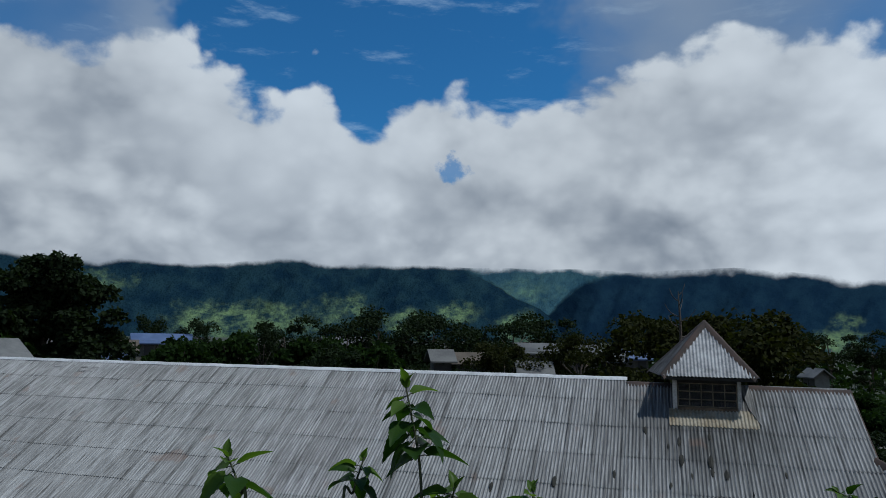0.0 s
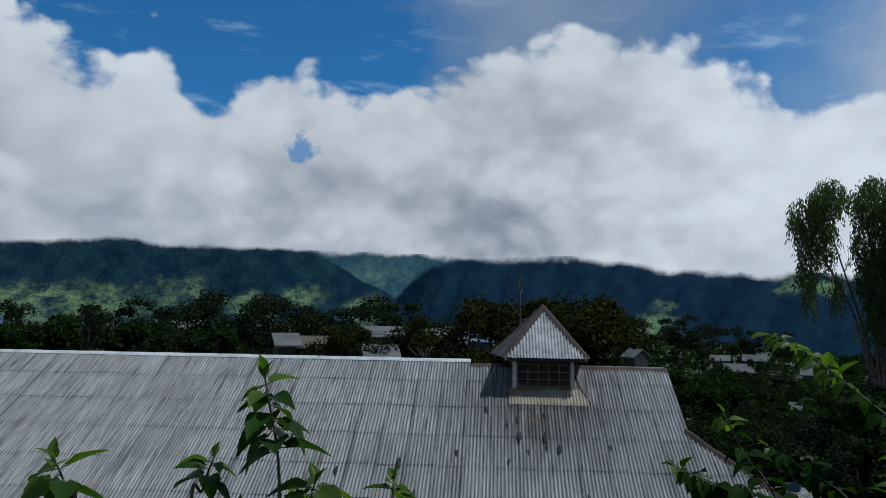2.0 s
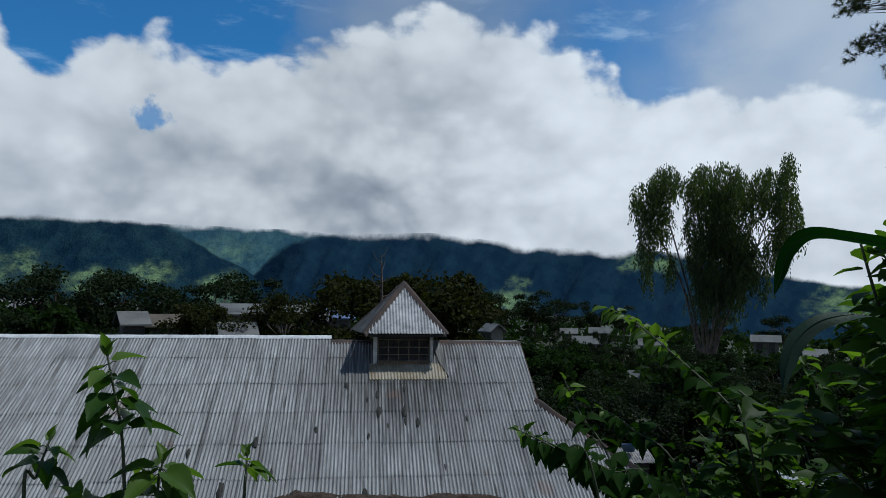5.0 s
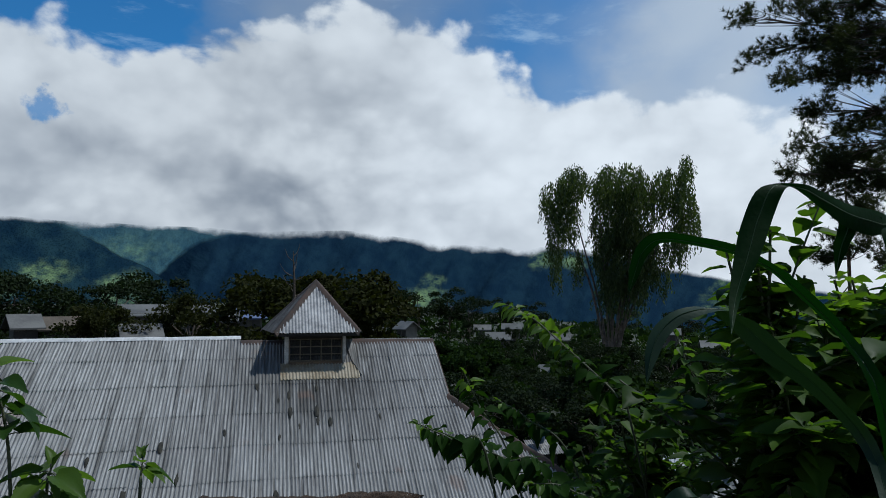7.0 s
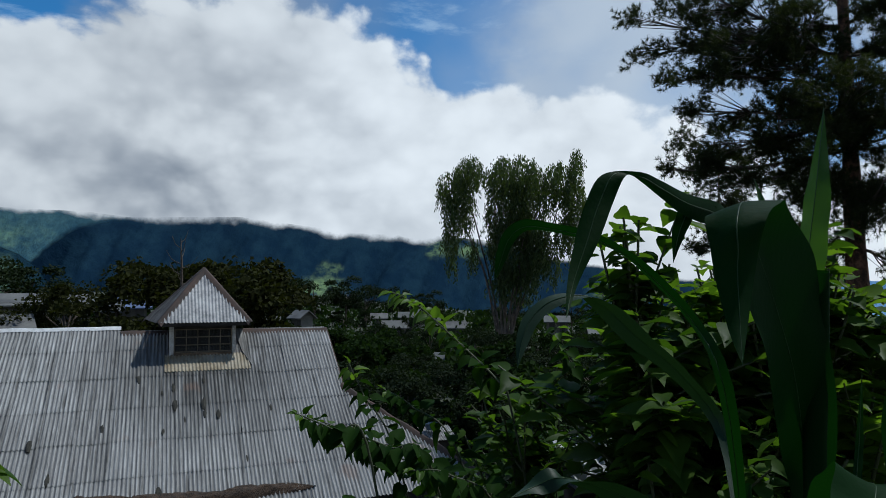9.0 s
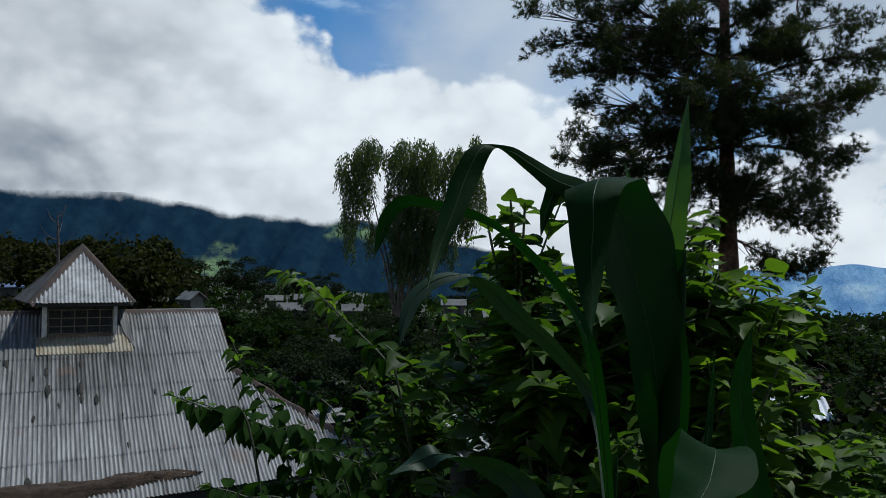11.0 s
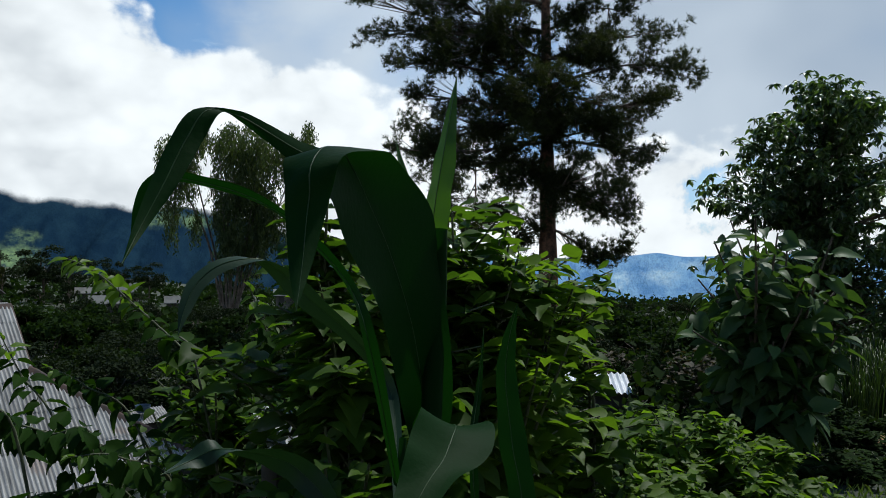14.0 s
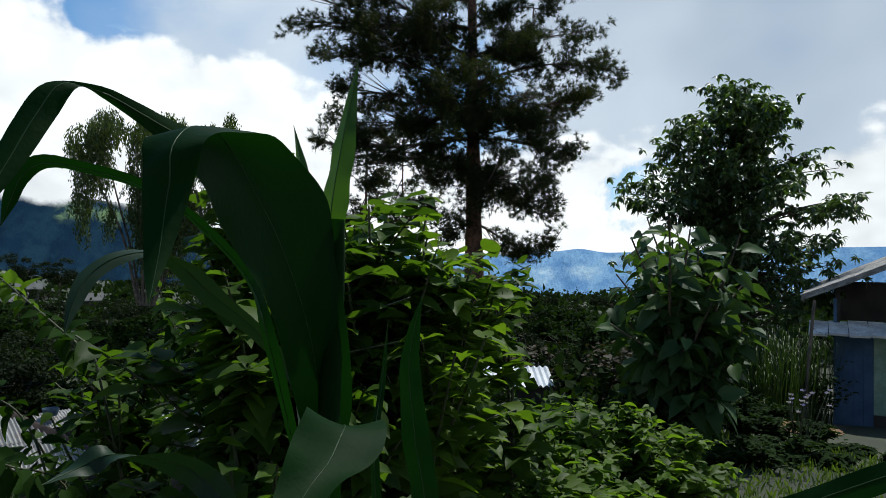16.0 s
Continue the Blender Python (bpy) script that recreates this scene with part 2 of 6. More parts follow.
def roof_material():
    m, k, b, o = material("weathered_roof_sheet")
    pos = k.add("ShaderNodeNewGeometry").outputs["Position"]
    rel = k.vmath("SUBTRACT", pos, tuple(P0))
    s = k.vmath("DOT_PRODUCT", rel, tuple(U))
    l = k.vmath("DOT_PRODUCT", rel, tuple(DN))
    comb = k.add("ShaderNodeCombineXYZ")
    k.link(s, comb.inputs[0])
    k.link(k.math("MULTIPLY", l, 0.16), comb.inputs[1])
    streak = k.noise(comb.outputs[0], 2.6, 7.0, 0.68)
    patch = k.noise(pos, 0.5, 5.0, 0.6)
    fine = k.noise(pos, 16.0, 4.0, 0.7)
    comb2 = k.add("ShaderNodeCombineXYZ")
    k.link(s, comb2.inputs[0])
    k.link(k.math("MULTIPLY", l, 0.05), comb2.inputs[1])
    line = k.noise(comb2.outputs[0], 13.0, 3.0, 0.7)
    comb3 = k.add("ShaderNodeCombineXYZ")
    k.link(s, comb3.inputs[0])
    k.link(k.math("MULTIPLY", l, 0.03), comb3.inputs[1])
    thin = k.noise(comb3.outputs[0], 34.0, 4.0, 0.75)
    rnd = k.add("ShaderNodeObjectInfo").outputs["Random"]
    base = k.mix(patch, (0.182, 0.183, 0.181), (0.325, 0.325, 0.32))
    base = k.mix(k.math("MULTIPLY", k.smooth(fine, 0.45, 0.7), 0.35), base, (0.33, 0.33, 0.325))
    base = k.mix(1.0, base, k.mix(rnd, (0.90, 0.89, 0.89), (1.06, 1.06, 1.07)), "MULTIPLY")
    base = k.mix(k.math("MULTIPLY", k.smooth(streak, 0.48, 0.70), 0.5), base, (0.065, 0.064, 0.062))
    base = k.mix(k.math("MULTIPLY", k.smooth(line, 0.56, 0.68), 0.7), base, (0.05, 0.048, 0.046))
    base = k.mix(1.0, base, k.mix(k.smooth(thin, 0.36, 0.64), (1.22, 1.22, 1.21), (0.62, 0.61, 0.60)), "MULTIPLY")
    # dirt in the side laps
    lap = k.math("ABSOLUTE", k.math("SUBTRACT", k.math("FRACT", k.math("ADD", k.math("DIVIDE", k.math("SUBTRACT", s, 4.12), 0.61), 40.5)), 0.5))
    dirt = k.math("MULTIPLY", k.math("SUBTRACT", 1.0, k.smooth(lap, 0.02, 0.075)), k.smooth(streak, 0.40, 0.60))
    base = k.mix(k.math("MULTIPLY", dirt, 0.65), base, (0.03, 0.029, 0.027))
    # corrugation shading put into the colour: each furrow darkened
    furrow = k.math("COSINE", k.math("MULTIPLY", k.math("SUBTRACT", s, 4.12), 2 * math.pi / 0.0762))
    base = k.mix(k.math("MULTIPLY", k.smooth(furrow, 0.2, -0.9), k.lin(patch, 0.3, 0.7, 0.25, 0.5)), base, (0.06, 0.058, 0.055))
    # algae and soot that gather round and below the lantern
    d = k.vmath("LENGTH", k.vmath("MULTIPLY", k.vmath("SUBTRACT", pos, tuple(roof(1.0, 1.7))), (0.75, 0.75, 0.85)))
    near = k.math("SUBTRACT", 1.0, k.smooth(k.math("ADD", d, k.math("MULTIPLY", streak, 2.0)), 1.2, 3.2))
    base = k.mix(k.math("MULTIPLY", near, k.lin(streak, 0.36, 0.60, 0.10, 0.85)), base, (0.04, 0.039, 0.036))
    base = k.mix(k.math("MULTIPLY", near, k.math("MULTIPLY", k.smooth(line, 0.43, 0.58), 0.75)), base, (0.028, 0.027, 0.025))
    # a few rust bands
    base = k.mix(k.math("MULTIPLY", k.smooth(k.noise(pos, 1.1, 3.0, 0.5), 0.64, 0.72), 0.35), base, (0.16, 0.09, 0.06))
    k.link(base, b.inputs["Base Color"])
    b.inputs["Roughness"].default_value = 0.72
    b.inputs["Specular IOR Level"].default_value = 0.3
    bump(k, b, fine, 0.35, 0.01)
    return m


def forest_material(name, dark, light, lit_field, patches, size, relief=0.5, dots=0.62):
    """Wooded slopes with sunlit patches and pale fields coloured in round the given places."""
    m, k, b, o = material(name)
    pos = k.add("ShaderNodeNewGeometry").outputs["Position"]
    way = k.vmath("NORMALIZE", pos)
    mid = k.noise(k.vmath("MULTIPLY", way, (1.0, 1.0, 1.2)), 34.0, 8.0, 0.66)
    crowns = k.add("ShaderNodeTexVoronoi")
    k.link(k.vmath("MULTIPLY", way, (1.0, 1.0, 1.25)), crowns.inputs["Vector"])
    crowns.inputs["Scale"].default_value = size
    cd = crowns.outputs["Distance"]
    # mask where sunlit patches and fields replace the cloud-shaded base colour
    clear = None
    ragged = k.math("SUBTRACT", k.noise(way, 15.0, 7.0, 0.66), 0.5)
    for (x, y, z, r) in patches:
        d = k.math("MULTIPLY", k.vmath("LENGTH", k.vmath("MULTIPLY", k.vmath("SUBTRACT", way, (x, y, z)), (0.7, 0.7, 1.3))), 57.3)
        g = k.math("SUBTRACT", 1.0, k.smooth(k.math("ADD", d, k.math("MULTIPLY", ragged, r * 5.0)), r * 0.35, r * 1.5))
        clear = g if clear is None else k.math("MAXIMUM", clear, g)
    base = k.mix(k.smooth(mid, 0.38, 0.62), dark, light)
    base = k.mix(clear, base, k.mix(k.smooth(k.noise(k.vmath("MULTIPLY", way, (1.0, 1.0, 1.6)), 60.0, 6.0, 0.7), 0.35, 0.66), light, lit_field))
    base = k.mix(k.smooth(cd, 0.15, 0.6), k.mix(1.0, base, (dots,) * 3, "MULTIPLY"), base)
    k.link(base, b.inputs["Base Color"])
    b.inputs["Roughness"].default_value = 1.0
    b.inputs["Specular IOR Level"].default_value = 0.0
    bump(k, b, mid, relief, 60.0)
    # the crest runs into the cloud
    at = k.add("ShaderNodeAttribute")
    at.attribute_name = "crest"
    fog = k.noise(way, 13.0, 6.0, 0.55)
    alpha = k.smooth(k.math("ADD", at.outputs["Fac"], k.math("MULTIPLY", k.math("SUBTRACT", fog, 0.5), 0.34)), 0.0, 0.09)
    k.link(alpha, b.inputs["Alpha"])
    return m


PHI = radians(17.0)                                   # the hall's ridge runs square to this bearing
U = Vector((math.cos(PHI), -math.sin(PHI), 0))        # along the ridge
NH = Vector((math.sin(PHI), math.cos(PHI), 0))        # away, square to the ridge
PITCH = radians(34.0)
P0 = NH * 18 + Vector((0, 0, 0.65))
DN = -NH * math.cos(PITCH) + Vector((0, 0, -math.sin(PITCH)))
UP = U.cross(DN).normalized()
UP = UP if UP.z > 0 else -UP


def roof(s, l, h=0.0):
    """A place on the hall's front slope: s along the ridge, l down the slope, h off it."""
    return P0 + U * s + DN * l + UP * h


M_ROOF = roof_material()
M_CAP = surface("pale_cap_metal", (0.38, 0.38, 0.38), (0.6, 0.6, 0.6), 1.5, 0.6)
M_DARKCAP = surface("rusty_brown_trim", (0.022, 0.015, 0.012), (0.06, 0.034, 0.025), 2.0, 0.85)
M_APRON = surface("stained_apron", (0.14, 0.10, 0.048), (0.29, 0.26, 0.20), 1.6, 0.8)
M_POST = surface("chipped_white_post", (0.3, 0.28, 0.25), (0.62, 0.6, 0.56), 5.0, 0.7)
M_WOOD = surface("old_brown_wood", (0.07, 0.045, 0.025), (0.16, 0.11, 0.065), 4.0, 0.8)
M_DARK = surface("dark_boards", (0.018, 0.016, 0.014), (0.04, 0.035, 0.03), 3.0, 0.9)
M_WALL = surface("dirty_white_wall", (0.32, 0.31, 0.28), (0.6, 0.58, 0.53), 1.2, 0.9)
M_MOSS = surface("dark_moss", (0.010, 0.010, 0.008), (0.028, 0.026, 0.018), 12.0, 0.95)
M_SOIL = surface("leaf_litter", (0.022, 0.014, 0.009), (0.062, 0.038, 0.023), 9.0, 0.95, relief=0.9, dist=0.03)
M_GROUND = surface("grassy_earth", (0.008, 0.013, 0.005), (0.03, 0.036, 0.014), 0.35, 0.95, grain=5.0)
M_BARK = surface("grey_bark", (0.04, 0.03, 0.022), (0.11, 0.085, 0.065), 5.0, 0.95, relief=0.8, dist=0.02)
M_PINEBARK = surface("reddish_pine_bark", (0.045, 0.026, 0.018), (0.19, 0.10, 0.062), 3.5, 0.95, grain=14.0, relief=1.0, dist=0.05)
M_PALEBARK = surface("pale_smooth_bark", (0.06, 0.048, 0.038), (0.16, 0.13, 0.105), 4.0, 0.85)
M_STEM = surface("green_brown_stem", (0.022, 0.030, 0.010), (0.055, 0.065, 0.024), 20.0, 0.7)
M_FAR = leaf_material("dark_tree_leaves", (0.004, 0.008, 0.004), (0.017, 0.027, 0.010), 0.2, 0.8, spec=0.08)
M_FARWARM = leaf_material("olive_tree_leaves", (0.009, 0.011, 0.004), (0.030, 0.033, 0.011), 0.2, 0.8, spec=0.03)
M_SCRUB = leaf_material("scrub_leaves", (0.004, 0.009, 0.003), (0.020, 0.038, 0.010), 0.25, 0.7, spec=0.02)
M_PINE = leaf_material("pine_needles", (0.008, 0.016, 0.007), (0.044, 0.052, 0.019), 0.25, 0.6, spec=0.15)
M_EUC = leaf_material("eucalyptus_leaves", (0.020, 0.036, 0.014), (0.070, 0.094, 0.036), 0.35, 0.5, spec=0.2)
M_AVO = leaf_material("avocado_leaves", (0.014, 0.034, 0.012), (0.065, 0.105, 0.034), 0.3, 0.3, spec=0.45)
M_BROAD = leaf_material("broad_leaves", (0.014, 0.034, 0.010), (0.055, 0.098, 0.032), 0.3, 0.5, island=False, spec=0.15)
# M_SHRUB, M_BRIGHT and M_MID: shrub green painted as shaded, sunlit and half-lit
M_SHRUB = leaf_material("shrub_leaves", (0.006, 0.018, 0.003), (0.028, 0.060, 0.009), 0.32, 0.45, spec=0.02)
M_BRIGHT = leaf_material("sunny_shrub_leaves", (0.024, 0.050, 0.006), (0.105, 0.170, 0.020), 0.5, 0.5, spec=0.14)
M_PURPLE = leaf_material("reddish_shrub_leaves", (0.010, 0.011, 0.006), (0.040, 0.030, 0.016), 0.25, 0.6, spec=0.12)
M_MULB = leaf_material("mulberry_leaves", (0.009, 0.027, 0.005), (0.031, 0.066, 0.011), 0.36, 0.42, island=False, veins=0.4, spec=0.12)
# M_MULB again with the shade put into its colour
M_MULBSHADE = leaf_material("shaded_mulberry_leaves", (0.005, 0.017, 0.003), (0.019, 0.044, 0.007), 0.34, 0.6, island=False, veins=0.4, spec=0.02)
M_YOUNG = leaf_material("young_mulberry_leaves", (0.04, 0.078, 0.014), (0.085, 0.14, 0.024), 0.44, 0.42, island=False, veins=0.4, spec=0.12)
M_CORN = leaf_material("maize_leaf", (0.003, 0.018, 0.003), (0.006, 0.028, 0.005), 0.32, 0.6, island=False, veins=0.3, thru=1.3, spec=0.05)
M_CORNPALE = leaf_material("greyish_maize_leaf", (0.006, 0.019, 0.008), (0.011, 0.028, 0.013), 0.15, 0.5, island=False, veins=0.3, thru=1.5, spec=0.15)
M_MID = leaf_material("half_lit_shrub_leaves", (0.010, 0.028, 0.004), (0.062, 0.112, 0.015), 0.45, 0.5, spec=0.10)
M_SPEAR = leaf_material("young_maize_leaf", (0.020, 0.055, 0.009), (0.030, 0.070, 0.011), 0.46, 0.42, island=False, veins=0.3, thru=1.7)
M_RIB = leaf_material("maize_midrib", (0.018, 0.045, 0.014), (0.030, 0.065, 0.022), 0.3, 0.4, island=False)
M_GRASS = leaf_material("grass_blades", (0.03, 0.055, 0.012), (0.09, 0.13, 0.03), 0.35, 0.5)
M_REED = leaf_material("tall_grass_blades", (0.008, 0.018, 0.006), (0.026, 0.046, 0.014), 0.35, 0.5)
M_FLOWER = leaf_material("lilac_petals", (0.16, 0.14, 0.36), (0.28, 0.25, 0.48), 0.3, 0.6)
M_BLUEWALL = surface("faded_blue_boards", (0.02, 0.055, 0.12), (0.04, 0.09, 0.17), 3.0, 0.8)
M_GREENWALL = surface("pale_green_board", (0.12, 0.20, 0.16), (0.22, 0.32, 0.26), 3.0, 0.8)
M_THATCH = surface("grey_roofing", (0.12, 0.115, 0.11), (0.32, 0.31, 0.30), 5.0, 0.9, relief=0.8, dist=0.03)
M_PALE = surface("pale_board", (0.35, 0.34, 0.33), (0.66, 0.65, 0.63), 5.0, 0.8)
M_SHEETWHITE = surface("white_metal_sheet", (0.40, 0.42, 0.44), (0.62, 0.63, 0.66), 1.5, 0.5)
M_BLUE = surface("blue_tub", (0.03, 0.06, 0.10), (0.05, 0.09, 0.14), 6.0, 0.5)
M_ORANGE = surface("dry_brown_litter", (0.14, 0.07, 0.035), (0.30, 0.17, 0.08), 9.0, 0.9, relief=0.9, dist=0.03)
TOWN_ROOFS = [surface("town_roof_grey", (0.05, 0.05, 0.05), (0.11, 0.11, 0.105), 0.6, 0.7, vary=0.2),
              surface("town_roof_pale", (0.05, 0.054, 0.05), (0.095, 0.10, 0.098), 0.6, 0.7, vary=0.2),
              surface("town_roof_blue", (0.04, 0.065, 0.14), (0.075, 0.11, 0.20), 0.6, 0.6, vary=0.1),
              surface("town_roof_brown", (0.05, 0.04, 0.03), (0.10, 0.08, 0.06), 0.6, 0.9, vary=0.2)]
M_TOWNWALL = surface("town_wall", (0.07, 0.065, 0.055), (0.13, 0.125, 0.11), 0.8, 0.9, vary=0.3)
M_TOWNDARK = surface("dark_opening", (0.012, 0.012, 0.014), (0.03, 0.03, 0.03), 1.0, 0.4)
m_glass, _k, _b, _o = material("dusty_glass")
_b.inputs["Base Color"].default_value = (0.05, 0.05, 0.05, 1)
_b.inputs["Roughness"].default_value = 0.12
_b.inputs["Alpha"].default_value = 0.35
M_GLASS = m_glass


# ---------------------------------------------------------------- mesh helpers
rng = np.random.default_rng(7)


def mesh_of(name, verts, faces, mat, smooth=False):
    me = bpy.data.meshes.new(name)
    me.from_pydata([tuple(v) for v in verts], [], [tuple(f) for f in faces])
    me.materials.append(mat)
    if smooth:
        me.polygons.foreach_set("use_smooth", [True] * len(me.polygons))
    me.update()
    return me


def tri_mesh(name, verts, tris, mat, smooth=True):
    """A mesh from arrays of places and triangles."""
    me = bpy.data.meshes.new(name)
    me.vertices.add(len(verts))
    me.vertices.foreach_set("co", np.asarray(verts, np.float32).ravel())
    n = len(tris)
    me.loops.add(3 * n)
    me.loops.foreach_set("vertex_index", np.asarray(tris, np.int32).ravel())
    me.polygons.add(n)
    me.polygons.foreach_set("loop_start", np.arange(0, 3 * n, 3, dtype=np.int32))
    me.polygons.foreach_set("use_smooth", np.full(n, smooth))
    me.materials.append(mat)
    me.update(calc_edges=True)
    return me


def part(name, me, parent, label=""):
    ob = new(name, me)
    ob.parent = parent
    return tagged(ob, label) if label else ob


def thing(name, label, category, group="", kind="", at=(0, 0, 0)):
    ob = new(name)
    ob.empty_display_size = 0.1
    ob.location = at
    return tagged(ob, label, category, group, kind)


def box_data(lo, hi):
    x0, y0, z0 = lo
    x1, y1, z1 = hi
    v = [Vector(p) for p in ((x0, y0, z0), (x1, y0, z0), (x1, y1, z0), (x0, y1, z0), (x0, y0, z1), (x1, y0, z1), (x1, y1, z1), (x0, y1, z1))]
    return v, [(0, 3, 2, 1), (4, 5, 6, 7), (0, 1, 5, 4), (1, 2, 6, 5), (2, 3, 7, 6), (3, 0, 4, 7)]


def box(name, lo, hi, mat, m=None, edge=0.0):
    """A box with softened edges, laid out by m."""
    v, f = box_data(lo, hi)
    bm = bmesh.new()
    vs = [bm.verts.new(m @ p if m else p) for p in v]
    for q in f:
        bm.faces.new([vs[i] for i in q])
    if edge:
        bmesh.ops.bevel(bm, geom=list(bm.edges), offset=edge, segments=1, affect="EDGES")
    bmesh.ops.recalc_face_normals(bm, faces=list(bm.faces))
    me = bpy.data.meshes.new(name)
    bm.to_mesh(me)
    bm.free()
    me.materials.append(mat)
    return me


def curve_points(ctrl, n):
    """n places along a smooth line through the control places."""
    c = np.array([list(p) for p in ctrl], float)
    c = np.vstack([2 * c[0] - c[1], c, 2 * c[-1] - c[-2]])
    out = []
    for q in np.linspace(0, len(c) - 3 - 1e-6, n):
        i = int(q)
        t = q - i
        a, b, d, e = c[i:i + 4]
        out.append(0.5 * ((2 * b) + (-a + d) * t + (2 * a - 5 * b + 4 * d - e) * t ** 2 + (-a + 3 * b - 3 * d + e) * t ** 3))
    return np.array(out)


def tube_arrays(pts, radii, sides=6):
    pts = np.asarray(pts, float)
    n = len(pts)
    tan = np.gradient(pts, axis=0)
    tan /= np.linalg.norm(tan, axis=1)[:, None] + 1e-9
    ref = np.array([0.31, 0.95, 0.05]) if abs(tan[0][1]) < 0.9 else np.array([1.0, 0, 0])
    a = np.cross(tan, ref)
    a /= np.linalg.norm(a, axis=1)[:, None] + 1e-9
    b = np.cross(tan, a)
    ang = np.arange(sides) * 2 * np.pi / sides
    r = np.asarray(radii, float)[:, None, None]
    ring = pts[:, None, :] + r * (np.cos(ang)[None, :, None] * a[:, None, :] + np.sin(ang)[None, :, None] * b[:, None, :])
    verts = ring.reshape(-1, 3)
    i = np.arange(n - 1)[:, None] * sides
    j = np.arange(sides)[None, :]
    k = (j + 1) % sides
    q = np.stack([i + j, i + k, i + sides + k, i + sides + j], -1).reshape(-1, 4)
    tris = np.vstack([q[:, [0, 1, 2]], q[:, [0, 2, 3]]])
    return verts, tris


def merge(parts_):
    vs, ts, off = [], [], 0
    for v, t in parts_:
        vs.append(v)
        ts.append(t + off)
        off += len(v)
    return np.vstack(vs), np.vstack(ts)


LEAF_V = np.array([(0, 0, 0), (-.33, .28, .07), (0, .34, 0), (.33, .28, .07), (-.28, .62, .03), (0, .68, -.04), (.28, .62, .03), (0, 1.05, -.16)], float)
LEAF_T = np.array([(0, 2, 1), (0, 3, 2), (1, 2, 5), (1, 5, 4), (2, 3, 6), (2, 6, 5), (4, 5, 7), (5, 6, 7)])
SLIM_V = np.array([(0, 0, 0), (-.09, .35, .01), (.09, .35, .01), (-.07, .7, -.03), (.07, .7, -.03), (0, 1, -.1)], float)
SLIM_T = np.array([(0, 2, 1), (1, 2, 4), (1, 4, 3), (3, 4, 5)])
CARD_V = np.array([(0, 0, 0), (-.42, .5, .10), (.42, .5, .10), (0, 1, -.05), (0, .5, -.03)], float)
CARD_T = np.array([(0, 4, 1), (0, 2, 4), (4, 2, 3), (1, 4, 3)])


# a rounded, pointed leaf with a folded midrib and wavy margin
HEART_V = np.array([(0, 0, 0), (0, .30, -.02), (0, .62, -.05), (0, 1.05, -.20), (-.20, .02, .05), (-.35, .20, .09), (-.35, .42, .05), (-.26, .66, .04), (-.11, .88, -.07),
                    (.20, .02, .03), (.35, .20, .07), (.36, .42, .09), (.25, .66, .02), (.12, .88, -.06)], float)
HEART_T = np.array([(0, 1, 5), (0, 5, 4), (1, 6, 5), (1, 2, 7), (1, 7, 6), (2, 8, 7), (2, 3, 8), (0, 10, 1), (0, 9, 10), (1, 10, 11), (1, 12, 2), (1, 11, 12), (2, 12, 13), (2, 13, 3)])


def unit(a):
    return a / (np.linalg.norm(a, axis=-1, keepdims=True) + 1e-9)


def scatter(pos, axis, normal, size, tv=LEAF_V, tt=LEAF_T):
    """Copies of a leaf at pos, its length along axis, its face along normal."""
    axis = unit(axis)
    side = unit(np.cross(axis, normal))
    nor = np.cross(side, axis)
    size = np.broadcast_to(size, (len(pos),))
    v = pos[:, None, :] + size[:, None, None] * (tv[None, :, 0:1] * side[:, None, :] + tv[None, :, 1:2] * axis[:, None, :] + tv[None, :, 2:3] * nor[:, None, :])
    t = tt[None] + (np.arange(len(pos)) * len(tv))[:, None, None]
    return v.reshape(-1, 3), t.reshape(-1, 3)


def rand_dirs(n):
    return unit(rng.normal(size=(n, 3)))


def smoothstep(a, b, x):
    t = np.clip((np.asarray(x, float) - a) / (b - a), 0, 1)
    return t * t * (3 - 2 * t)


# ---------------------------------------------------------------- ground
def ground_z(x, y):
    """Height of the ground: a terrace by the garden, a bank down to the hall, then a long fall to the valley."""
    x, y = np.asarray(x, float), np.asarray(y, float)
    r = np.hypot(x, y)
    az = np.degrees(np.arctan2(x, y))
    down = y * 0.95 + x * 0.22 - 1.2
    z = -5.6 * smoothstep(0.0, 10.0, down)
    z = z - 0.13 * np.clip(r - 5, 0, 9) * smoothstep(60, 100, az) * (1 - smoothstep(0, 8, down))
    far = np.clip(r - 40, 0, None)
    east = smoothstep(18, 62, az) * (1 - smoothstep(150, 175, np.abs(az)))
    z = z - east * (0.035 * np.clip(far, 0, 220) + 0.056 * np.clip(far - 220, 0, 3400)) - (1 - east) * 0.004 * np.clip(far, 0, 700)
    return z + 0.12 * np.sin(x * 0.9) * np.sin(y * 0.7 + 1) * smoothstep(3, 9, r)


